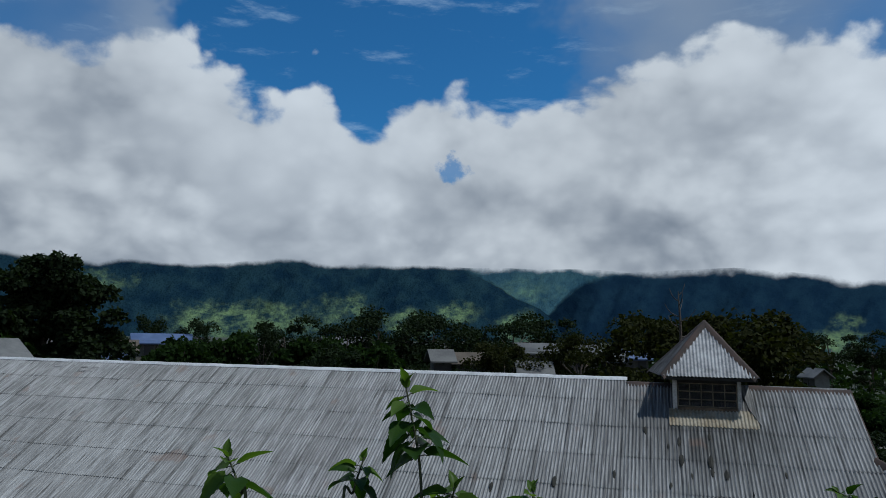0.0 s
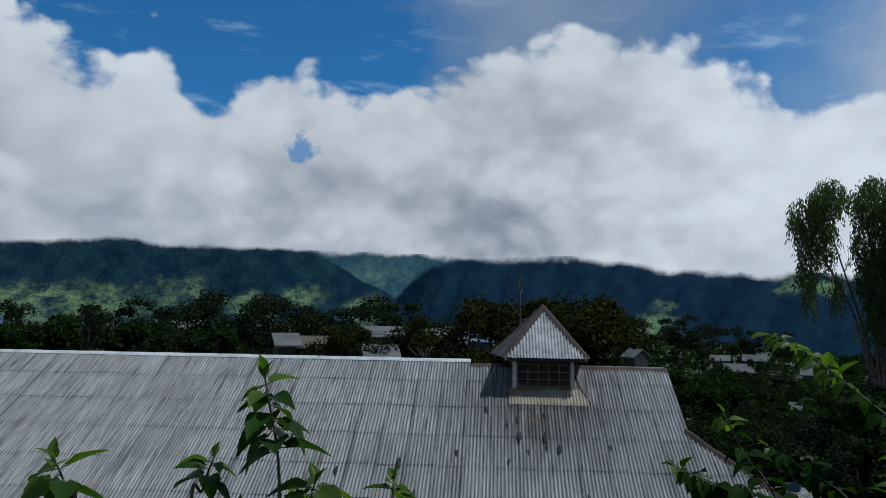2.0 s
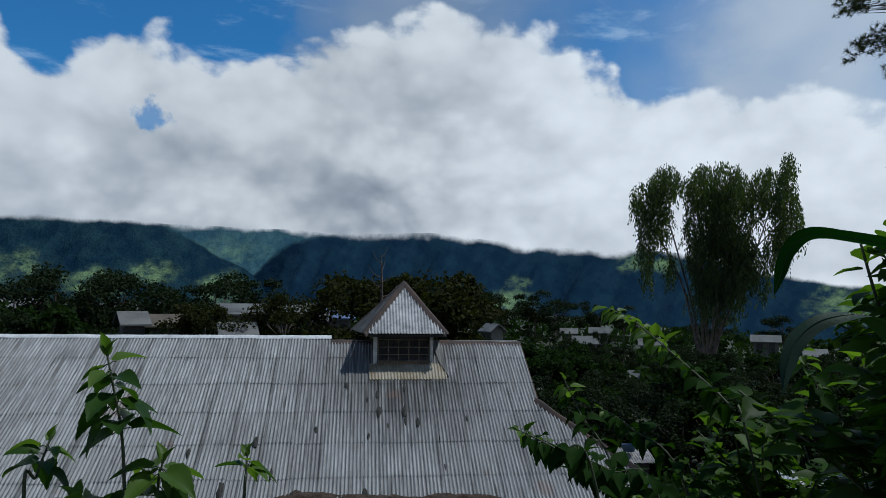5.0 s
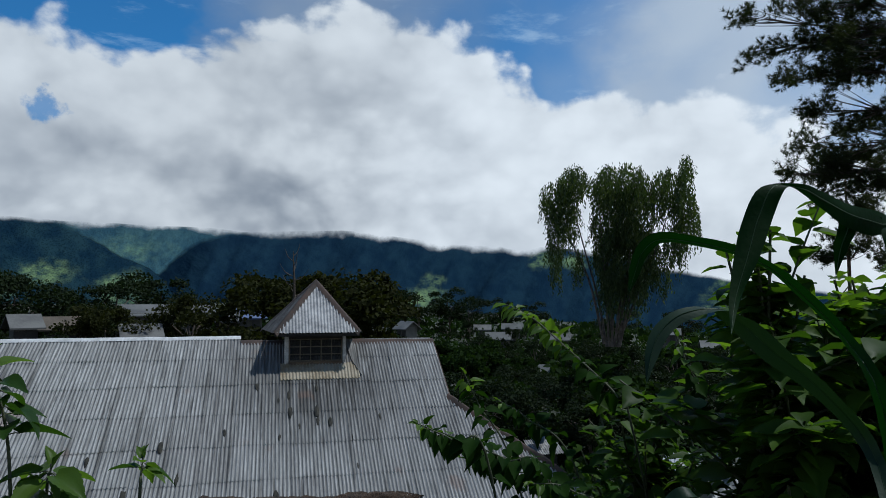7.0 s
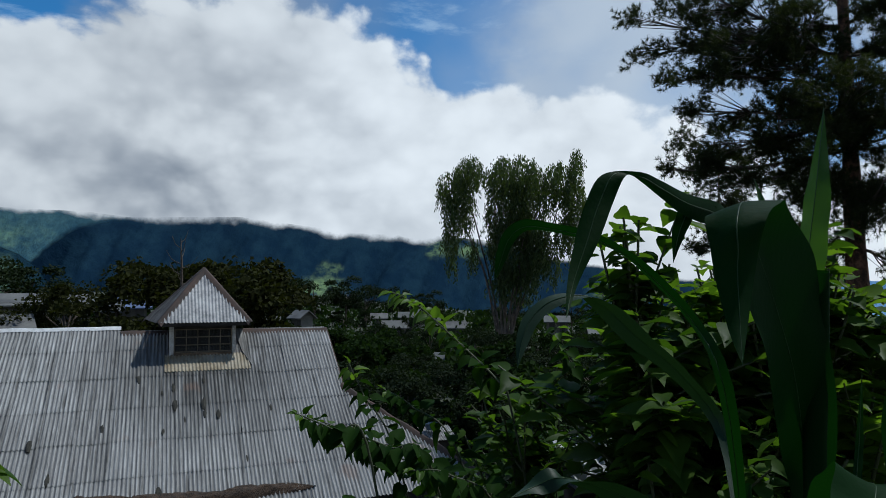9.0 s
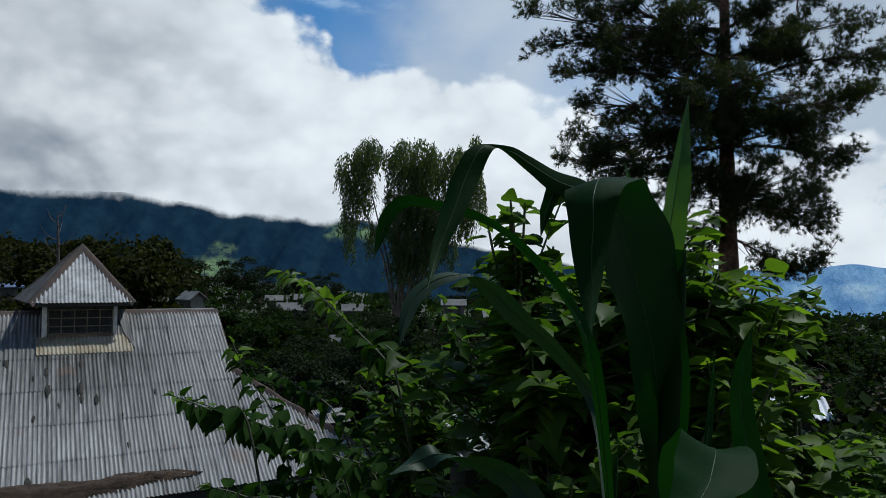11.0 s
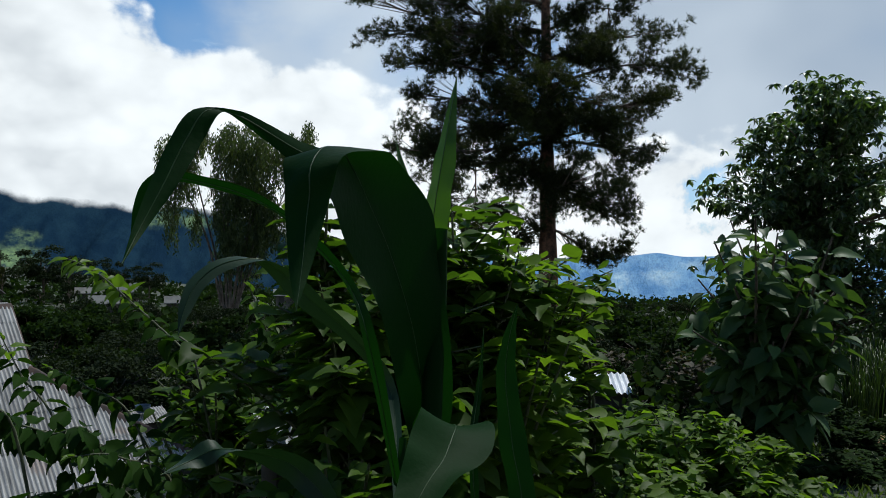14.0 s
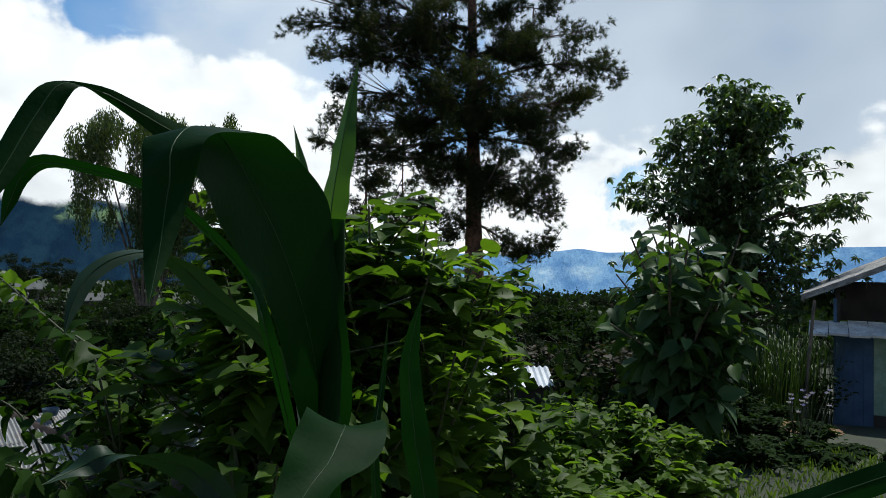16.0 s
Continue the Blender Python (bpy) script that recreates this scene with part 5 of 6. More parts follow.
# ---- the eucalyptus
def eucalyptus():
    az, dist = 44.9, 36
    r = np.random.default_rng(51)
    b = polar(az, dist)
    gz = float(ground_z(b.x, b.y))
    t = thing("eucalyptus_tree", "eucalyptus with pale bare stems and drooping grey-green foliage", "tree", at=(b.x, b.y, gz))

    def rel(a, e, near=0.0):
        q = polar(a, dist - near)
        return np.array([q.x - b.x, q.y - b.y, seen_z(e, dist - near) - gz])

    stems = [((44.6, -3.8), (44.8, 0), (45.2, 6), (45.6, 10.0)), ((44.2, -3.8), (43.6, 0), (42.6, 4), (41.6, 8)), ((45.0, -3.8), (46.5, 0), (48.2, 4), (49.6, 8.2)), ((44.8, -3.8), (45.6, 1), (47, 5), (48, 9)),
             ((44.4, -3.8), (44.2, 1), (43.9, 6), (43.6, 9.4)), ((45.2, -3.8), (46.2, 0.5), (47.2, 3), (50.3, 6.5)), ((44.0, -3.6), (43.0, 1.2), (41.6, 4.5), (40.0, 7.4)), ((44.7, -3.8), (44.4, 2), (44.6, 7), (44.8, 9.8)),
             ((45.1, -3.8), (45.9, 2), (46.4, 6), (46.6, 10))]
    for s in stems:
        line = curve_points([rel(a, e, r.uniform(-0.8, 0.8) * (i > 0)) for i, (a, e) in enumerate(s)], 18)
        part("stem", tri_mesh("stem", *tube_arrays(line, np.linspace(0.075, 0.02, 18), 7), M_PALEBARK), t, "pale slender stem")
    masses = [(45.4, 9.2, 2.4, 1.4, 150), (44.9, 6.6, 1.9, 2.4, 150), (46.6, 6.8, 1.7, 2.6, 150), (45.6, 3.6, 2.3, 2.4, 240), (47.4, 3.2, 1.2, 2.0, 70), (49.2, 8.4, 1.4, 1.6, 95), (50.5, 6.6, 1.0, 2.0, 80), (49.6, 4.4, 0.9, 1.6, 40),
              (50.6, 10.0, 0.5, 0.9, 24), (41.7, 9.5, 1.2, 1.1, 75), (40.3, 8.0, 1.2, 1.5, 80), (40.4, 5.4, 0.8, 1.8, 45), (41.4, 6.6, 0.9, 1.6, 36), (40.2, 3.0, 0.5, 1.3, 18), (42.0, 3.2, 0.4, 1.2, 14), (45.4, 0.8, 2.0, 1.8, 110), (48.6, 1.6, 0.5, 1.2, 12)]
    starts = []
    for a, e, wa, we, n in masses:
        for _ in range(int(n * 2.0)):
            q = unit(r.normal(size=2)) * r.uniform(0, 1) ** 0.5
            starts.append(rel(a + q[0] * wa, e + q[1] * we + 0.4, r.uniform(-1.6, 1.6)))
    pos, ax = [], []
    twigs = []
    for s in starts:
        ln = r.uniform(0.5, 1.3)
        drift = r.normal(size=2) * 0.18
        for j in range(20):
            f = j / 19
            p = s + np.array([drift[0] * f, drift[1] * f, -ln * f]) + r.normal(size=3) * 0.05
            pos.append(p)
            ax.append(np.array([r.normal() * 0.35, r.normal() * 0.35, -1.0]))
    pos, ax = np.array(pos), np.array(ax)
    part("foliage", tri_mesh("foliage", *scatter(pos, ax, rand_dirs(len(pos)), r.uniform(0.11, 0.22, len(pos)), SLIM_V * np.array([1.6, 1, 1]), SLIM_T), M_EUC), t, "drooping narrow grey-green leaves")


eucalyptus()


# ---- the glossy dark tree behind the garden
def avocado():
    az, dist = 89.8, 14.5
    r = np.random.default_rng(61)
    b = garden(az, dist)
    gz = float(ground_z(b.x, b.y))
    t = thing("avocado_tree", "dark glossy-leaved tree with a pointed crown", "tree", at=(b.x, b.y, gz))

    def rel(a, e, near=0.0):
        q = garden(a, dist - near)
        return np.array([q.x - b.x, q.y - b.y, seen_z(e, dist - near) - gz])

    trunk = curve_points([rel(90, -14), rel(90.1, -3), rel(90, 5), rel(90.3, 13.2)], 16)
    part("trunk", tri_mesh("trunk", *tube_arrays(trunk, np.linspace(0.13, 0.02, 16), 8), M_BARK), t)
    pos, ax, nor = [], [], []
    ends = []
    for i in range(130):
        e = -5 + 17.8 * r.uniform(0, 1) ** 1.05
        half = np.interp(e, [-5, 0, 4, 6.5, 8.8, 10, 11, 12.3, 13.6], [8.0, 8.5, 9.0, 9.0, 7.6, 5.0, 3.4, 1.6, 0.5])
        a = 90.2 + r.uniform(-1, 1) * half * 0.95
        p = rel(a, e + 0.3, r.uniform(-1.4, 1.4))
        ends.append(p)
        h = trunk[int(np.clip((p[2] - 0.5) / (trunk[-1][2]) * 15, 3, 15))]
        line = curve_points([h, (h + p) / 2 + np.array([0, 0, 0.1]), p], 7)
        part("limb", tri_mesh("limb", *tube_arrays(line, np.linspace(0.022, 0.006, 7), 5), M_BARK), t)
        for _ in range(28):
            f = r.uniform(0.0, 1.0) ** 0.6 * 0.75 + 0.3
            c = h + (p - h) * f + r.normal(size=3) * np.array([0.16, 0.16, 0.10])
            for _ in range(8):
                d = r.normal(size=3) * np.array([1, 1, 0.5]) + np.array([0, 0, -0.55])
                pos.append(c)
                ax.append(d)
                nor.append(np.array([r.normal() * 0.5, r.normal() * 0.5, 1.0]))
    part("foliage", tri_mesh("foliage", *scatter(np.array(pos), np.array(ax), np.array(nor), r.uniform(0.10, 0.18, len(pos)), LEAF_V * np.array([0.58, 1, 1.4]), LEAF_T), M_AVO), t, "dark glossy leaves in whorls")


avocado()


# ---------------------------------------------------------------- shrubs
def shrub(name, label, az, dist, top_el, width, stems, leaf, mat, seed, per=26, fall=0.35, base_drop=0.0, start=0.25, tv=LEAF_V, tt=LEAF_T, sub=2, even=0.72, dome=0.45):
    """A many-stemmed shrub with leaves set along its shoots."""
    r = np.random.default_rng(seed)
    b = garden(az, dist)
    gz = float(ground_z(b.x, b.y)) - base_drop
    t = thing(name, label, "shrub", at=(b.x, b.y, gz))
    top = seen_z(top_el, dist) - gz
    pos, ax, nor, size = [], [], [], []
    for i in range(stems):
        a = r.uniform(0, 6.28)
        rad = width / 2 * r.uniform(0.1, 1) ** 0.7
        h = top * (1 - dome * (rad / (width / 2)) ** 2) * r.uniform(even, 1.0)
        foot = np.array([math.cos(a) * rad * 0.25, math.sin(a) * rad * 0.25, -0.1])
        tip = np.array([math.cos(a) * rad, math.sin(a) * rad, h])
        mid = (foot + tip) / 2 + np.array([math.cos(a) * -0.1, math.sin(a) * -0.1, 0.12 * h])
        line = curve_points([foot, mid, tip], 12)
        arrays = [tube_arrays(line, np.linspace(0.012, 0.004, 12), 5)]
        shoots = [line]
        for _ in range(sub):
            p = line[r.integers(4, 10)]
            d = unit(np.array([r.normal(), r.normal(), 0.7]))
            ln = r.uniform(0.2, 0.5) * max(0.4, min(top, 2.0)) * 0.6
            sh = curve_points([p, p + d * ln * 0.5 + np.array([0, 0, 0.02]), p + d * ln], 8)
            arrays.append(tube_arrays(sh, np.linspace(0.006, 0.003, 8), 4))
            shoots.append(sh)
        part("stem", tri_mesh("stem", *merge(arrays), M_STEM), t)
        for s_i, sh in enumerate(shoots):
            n = per if s_i == 0 else per // 2
            for j in range(n):
                f = start + (1 - start) * j / n if s_i == 0 else 0.15 + 0.85 * j / n
                q = min(f * 1.03, 1.0) * (len(sh) - 1)
                i0 = min(len(sh) - 2, int(q))
                p = sh[i0] + (sh[i0 + 1] - sh[i0]) * (q - i0) + r.normal(size=3) * 0.015
                g = j * 2.4 + r.normal() * 0.4
                pos.append(p)
                ax.append([math.cos(g), math.sin(g), r.uniform(-fall, 0.35)])
                nor.append([r.normal() * 0.35, r.normal() * 0.35, 1.0])
                size.append(leaf * (1.15 - 0.55 * f) * r.uniform(0.75, 1.25))
    me = tri_mesh("foliage", *scatter(np.array(pos), np.array(ax), np.array(nor), np.array(size), tv, tt), mat)
    part("foliage", me, t)
    return t


# shrubs of the garden edge, sunlight put into their leaf colour
k_ = 100
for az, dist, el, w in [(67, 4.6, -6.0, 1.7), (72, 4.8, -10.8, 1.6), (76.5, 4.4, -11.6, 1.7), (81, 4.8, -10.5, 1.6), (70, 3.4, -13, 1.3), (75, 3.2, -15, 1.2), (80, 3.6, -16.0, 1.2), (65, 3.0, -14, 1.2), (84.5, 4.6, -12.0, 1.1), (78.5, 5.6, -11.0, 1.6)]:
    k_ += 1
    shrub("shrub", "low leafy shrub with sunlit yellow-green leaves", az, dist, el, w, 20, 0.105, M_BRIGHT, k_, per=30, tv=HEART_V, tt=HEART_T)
# tall mulberry-like shrub behind the maize, in sunlit and half-lit leaf colours
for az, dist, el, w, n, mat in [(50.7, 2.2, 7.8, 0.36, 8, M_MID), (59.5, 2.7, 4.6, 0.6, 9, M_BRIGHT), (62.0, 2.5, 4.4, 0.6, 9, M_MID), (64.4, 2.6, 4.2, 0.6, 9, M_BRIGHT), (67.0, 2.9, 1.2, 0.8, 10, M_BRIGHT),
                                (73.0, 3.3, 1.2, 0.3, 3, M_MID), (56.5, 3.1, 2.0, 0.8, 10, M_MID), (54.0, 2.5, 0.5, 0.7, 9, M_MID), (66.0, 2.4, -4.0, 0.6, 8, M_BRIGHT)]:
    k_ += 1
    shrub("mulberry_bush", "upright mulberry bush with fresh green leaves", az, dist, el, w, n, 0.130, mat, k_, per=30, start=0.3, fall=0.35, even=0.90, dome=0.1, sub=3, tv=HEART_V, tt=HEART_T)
# leafy shrubs on the near side of the bank
for az, dist, el, w, n in [(43.0, 3.2, -3.6, 0.7, 10), (53.0, 2.7, -4.5, 0.7, 10), (55.0, 3.6, -2.5, 0.9, 11), (52.5, 2.0, -11.0, 0.8, 9), (57.0, 2.2, -7.0, 0.8, 9)]:
    k_ += 1
    shrub("shrub", "leafy green shrub at the edge of the terrace", az, dist, el, w, n, 0.105, M_MID, k_, per=34, fall=0.7, even=0.82, dome=0.2, tv=HEART_V, tt=HEART_T)
# bank of shrubs below the terrace, shade put into their leaf colour
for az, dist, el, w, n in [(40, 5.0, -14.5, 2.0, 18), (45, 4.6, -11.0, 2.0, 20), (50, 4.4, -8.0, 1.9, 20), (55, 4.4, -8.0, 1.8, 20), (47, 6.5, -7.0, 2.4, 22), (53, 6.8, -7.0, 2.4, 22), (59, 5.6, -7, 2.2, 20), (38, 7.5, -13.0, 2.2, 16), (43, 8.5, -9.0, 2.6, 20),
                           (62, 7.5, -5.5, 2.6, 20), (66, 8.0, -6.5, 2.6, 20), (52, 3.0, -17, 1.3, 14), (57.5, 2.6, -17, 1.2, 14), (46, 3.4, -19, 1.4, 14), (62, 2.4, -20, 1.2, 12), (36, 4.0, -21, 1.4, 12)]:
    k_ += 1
    shrub("shrub", "dense leafy shrub on the bank in shaded dark green", az, dist, el, w, n, 0.14, M_SHRUB, k_, per=30)
for az, dist, el, w, n in [(75, 10.5, -3.5, 2.0, 20), (78, 11, -2.6, 2.0, 20), (73, 12, -4.5, 2.0, 18), (80.5, 10.5, -4.0, 1.8, 18), (83, 9.5, -5.0, 2.0, 20), (69, 12, -5.0, 2.4, 20), (86.5, 10, -6.0, 2.0, 18)]:
    k_ += 1
    shrub("shrub", "dark reddish-brown leafed bush", az, dist, el, w, n, 0.12, M_PURPLE if k_ % 2 else M_SCRUB, k_, per=28)
for az, dist, el, w, n in [(87, 8.0, -8.5, 1.3, 14), (90.5, 8.4, -9.5, 1.2, 12), (92.6, 9.5, -9.5, 1.2, 12), (95.6, 9.0, -11.5, 1.0, 10), (97.5, 8.6, -13.0, 0.9, 10), (84, 6.6, -9.8, 1.2, 14), (95, 12, -4.8, 1.6, 14), (99, 8.8, -13.0, 1.0, 10), (85, 6.3, -12.2, 1.1, 14), (88, 6.4, -13.0, 1.0, 13), (91, 6.6, -13.4, 1.0, 12), (94, 7.2, -13.2, 1.0, 12), (97, 7.4, -13.8, 0.9, 10), (93, 8.2, -11.5, 1.1, 12)]:
    k_ += 1
    shrub("shrub", "dark weedy bush beside the lawn", az, dist, el, w, n, 0.10, M_SCRUB, k_, per=24)


# ---- large-leaved plant in the garden
def toothed_leaf(name, mat, n=9, wide=0.36, teeth=0.035, fold=0.10, droop=0.22, point=0.9):
    """A pointed leaf blade with toothed margins, folded along its midrib."""
    v, f = [], []
    for i in range(n + 1):
        u = i / n
        w = wide * (math.sin(math.pi * min(1.0, u * 0.94 + 0.06) ** 0.72) ** point) * (1 - 0.25 * u)
        w = 0.0 if i == n else w
        for s_ in (-1, -0.5, 0, 0.5, 1):
            tooth = teeth * (1 if i % 2 else -1) * abs(s_) if abs(s_) == 1 and 0 < i < n else 0
            v.append((s_ * (w + tooth), u + (-0.09 * abs(s_) * (1 - u) if i == 0 else 0), fold * abs(s_) * w / wide - droop * u * u + 0.012 * math.sin(9 * u) * abs(s_)))
    for i in range(n):
        for j in range(4):
            a = i * 5 + j
            f.append((a, a + 1, a + 6, a + 5))
    return mesh_of(name, v, f, mat, True)


LEAF_BIG = [toothed_leaf("leaf", M_BROAD, 9, 0.36, 0.012, 0.12, d) for d in (0.2, 0.4, 0.6)]


def broad_plant():
    az, dist = 87.0, 6.8
    r = random.Random(71)
    b = garden(az, dist)
    gz = float(ground_z(b.x, b.y))
    t = thing("broad_leaved_plant", "tall plant with bare stems and large drooping leaves", "shrub", at=(b.x, b.y, gz))
    tips = []
    for e, a0, a1, n in ((3.8, 83.5, 88, 4), (2.0, 82, 91, 5), (0, 81, 92, 6), (-2.5, 80.5, 92.2, 6), (-5, 80.5, 92, 6), (-7.5, 81, 91, 5), (-9.5, 82, 90, 4)):
        for i in range(n):
            tips.append((a0 + (a1 - a0) * (i + r.uniform(0.1, 0.9)) / n, e + r.uniform(-0.9, 0.6), r.uniform(-0.6, 0.7)))
    for a, e, near in tips:
        q = garden(a, dist - near)
        tip = Vector((q.x - b.x, q.y - b.y, seen_z(e, dist - near) - gz - 0.08))
        foot = Vector((r.uniform(-0.12, 0.12), r.uniform(-0.25, 0.25), 0))
        mid = foot.lerp(tip, 0.55) + Vector((0, 0, 0.15)) - Vector((tip.x, tip.y, 0)) * 0.15
        line = curve_points([foot, mid, tip], 10)
        part("stem", tri_mesh("stem", *tube_arrays(line, np.linspace(0.02, 0.007, 10), 6), M_BARK), t)
        for j in range(26):
            f = 0.4 + 0.6 * (j / 25)
            p = Vector(line[int(f * 9)])
            g = j * 2.4 + r.uniform(-0.5, 0.5)
            d = Vector((math.cos(g), math.sin(g), r.uniform(-0.6, 0.35)))
            ob = part("leaf", r.choice(LEAF_BIG), t)
            rot = d.to_track_quat("Y", "Z").to_matrix().to_4x4()
            sz = r.uniform(0.15, 0.30) * (1.1 - 0.3 * f)
            ob.matrix_basis = Matrix.Translation(p + d * 0.07) @ rot @ Matrix.Rotation(r.uniform(-0.9, 0.9), 4, "Y") @ Matrix.Diagonal((sz, sz, sz, 1))


broad_plant()


# ---- mulberry shoots close to the camera
LEAF_M = [toothed_leaf("leaf", M_MULB, 14, 0.38, 0.012, 0.16, d) for d in (0.15, 0.32, 0.5)]
LEAF_D = [toothed_leaf("leaf", M_MULBSHADE, 14, 0.38, 0.012, 0.16, d) for d in (0.15, 0.32, 0.5)]
LEAF_Y = [toothed_leaf("leaf", M_YOUNG, 14, 0.35, 0.014, 0.18, d) for d in (0.15, 0.35)]


def shoot(label, ctrl, leaves, size, seed, young=0.35, spread=1.0, first=0.05, tip_size=0.45, low=-0.8):
    """A stem through the given places with single leaves along it."""
    r = random.Random(seed)
    x0, y0 = ctrl[0][0], ctrl[0][1]
    ctrl = [(x0, y0, float(ground_z(x0, y0)) - 0.03)] + list(ctrl[1:])
    base = Vector(ctrl[0])
    # shoots farther right take the leaves with shade painted in
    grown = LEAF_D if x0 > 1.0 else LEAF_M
    if x0 > 1.4:
        size, young, leaves = size * 0.72, young * 0.8, int(leaves * 1.35)
    t = thing("mulberry_shoot", label, "plant", "mulberry shoots", at=base)
    line = curve_points([Vector(c) - base for c in ctrl], 30)
    part("stem", tri_mesh("stem", *tube_arrays(line, np.linspace(0.0055, 0.0018, 30), 6), M_STEM), t)
    for j in range(leaves):
        f = first + (1 - first) * (j + 0.5) / leaves
        i = min(28, int(f * 29))
        p = Vector(line[i])
        tan = (Vector(line[i + 1]) - p).normalized()
        g = j * 2.55 + r.uniform(-0.4, 0.4)
        side = Vector((math.cos(g), math.sin(g), 0))
        side = (side - tan * side.dot(tan)).normalized()
        up = 0.15 + 0.8 * max(0.0, f - 0.75) * 4
        d = (side * spread + tan * up * 0.5 + Vector((0, 0, r.uniform(low, 0.0)))).normalized()
        if f > 0.93:
            d = (tan * 1.2 + side * 0.5).normalized()
        sz = size * (1.0 - (1 - tip_size) * f ** 2) * r.uniform(0.85, 1.2)
        sz *= 0.6 if f > 0.93 else 1.0
        stalk = p + d * sz * 0.25
        ob = part("leaf", r.choice(LEAF_Y if f > 1 - young else grown), t)
        rot = d.to_track_quat("Y", "Z").to_matrix().to_4x4()
        ob.matrix_basis = Matrix.Translation(stalk) @ rot @ Matrix.Rotation(r.uniform(-0.5, 0.5), 4, "Y") @ Matrix.Diagonal((sz, sz, sz, 1))
        pv, pt = tube_arrays(curve_points([p, p.lerp(stalk, 0.5) + Vector((0, 0, 0.003)), stalk], 4), [0.0013] * 4, 4)
        part("leaf_stalk", tri_mesh("leaf_stalk", pv, pt, M_STEM), t)
    return t


SH = "slender mulberry shoot with toothed green leaves"
shoot(SH, [(0.10, 1.62, 0.0), (0.0, 1.61, 0.7), (-0.036, 1.617, 1.144), (-0.05, 1.644, 1.311), (-0.072, 1.65, 1.42), (-0.09, 1.656, 1.50)], 21, 0.112, 1, first=0.62, young=0.12)
shoot(SH, [(0.0, 1.63, 0.6), (0.02, 1.625, 1.1), (0.03, 1.63, 1.26)], 14, 0.13, 2, first=0.55)
shoot(SH, [(-0.05, 1.63, 0.6), (-0.10, 1.63, 1.05), (-0.13, 1.64, 1.2)], 12, 0.125, 22, first=0.6)
shoot(SH, [(-0.1, 1.66, 0.2), (-0.22, 1.67, 1.126), (-0.207, 1.699, 1.233), (-0.185, 1.718, 1.31)], 10, 0.10, 3, first=0.72, young=0.15)
shoot(SH, [(-0.3, 1.6, 0.2), (-0.419, 1.584, 1.147), (-0.448, 1.602, 1.25), (-0.487, 1.609, 1.335)], 11, 0.125, 4, first=0.74, young=0.2)
shoot(SH, [(0.2, 1.85, 0.1), (0.236, 1.885, 1.031), (0.243, 1.913, 1.133), (0.25, 1.93, 1.195)], 9, 0.105, 5, first=0.8, young=0.15)
shoot(SH, [(0.45, 1.8, 0.1), (0.43, 1.85, 0.9), (0.42, 1.88, 1.04)], 8, 0.10, 6, first=0.75)
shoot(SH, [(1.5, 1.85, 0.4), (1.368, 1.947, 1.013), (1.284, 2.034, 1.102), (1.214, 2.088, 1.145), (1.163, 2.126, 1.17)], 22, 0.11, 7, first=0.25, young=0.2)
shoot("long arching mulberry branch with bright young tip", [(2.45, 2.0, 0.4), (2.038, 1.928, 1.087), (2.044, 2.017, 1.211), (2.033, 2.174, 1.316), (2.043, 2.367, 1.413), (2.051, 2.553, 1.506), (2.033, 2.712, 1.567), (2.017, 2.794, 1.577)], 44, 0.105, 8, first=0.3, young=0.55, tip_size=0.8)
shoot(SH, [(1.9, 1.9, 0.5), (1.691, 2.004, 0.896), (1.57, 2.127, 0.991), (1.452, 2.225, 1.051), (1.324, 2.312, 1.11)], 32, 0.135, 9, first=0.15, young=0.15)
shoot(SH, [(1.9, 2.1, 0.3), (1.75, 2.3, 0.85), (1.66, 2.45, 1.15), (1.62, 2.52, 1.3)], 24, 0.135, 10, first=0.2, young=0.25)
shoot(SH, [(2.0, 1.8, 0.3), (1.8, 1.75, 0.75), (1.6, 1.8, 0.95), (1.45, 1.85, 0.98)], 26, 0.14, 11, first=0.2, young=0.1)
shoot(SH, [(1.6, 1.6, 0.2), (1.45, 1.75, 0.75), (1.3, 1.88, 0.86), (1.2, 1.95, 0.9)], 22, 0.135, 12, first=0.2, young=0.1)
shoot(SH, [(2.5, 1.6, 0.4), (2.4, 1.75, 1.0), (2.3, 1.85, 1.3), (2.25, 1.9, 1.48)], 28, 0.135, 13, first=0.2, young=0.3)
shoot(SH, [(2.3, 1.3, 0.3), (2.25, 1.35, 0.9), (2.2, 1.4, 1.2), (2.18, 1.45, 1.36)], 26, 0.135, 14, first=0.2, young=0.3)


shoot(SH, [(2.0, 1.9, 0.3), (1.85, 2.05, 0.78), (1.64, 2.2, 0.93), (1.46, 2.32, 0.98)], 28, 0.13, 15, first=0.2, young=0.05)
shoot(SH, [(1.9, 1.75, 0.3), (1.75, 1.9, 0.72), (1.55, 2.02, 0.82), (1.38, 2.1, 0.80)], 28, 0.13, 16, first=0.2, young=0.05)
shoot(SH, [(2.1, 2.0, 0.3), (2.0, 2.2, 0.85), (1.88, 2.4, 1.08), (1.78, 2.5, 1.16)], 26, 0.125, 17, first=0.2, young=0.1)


# ---- the maize plant
VR = np.array([0.463, -0.886, 0.0])       # across the plant
VF = np.array([0.886, 0.463, 0.0])        # through it


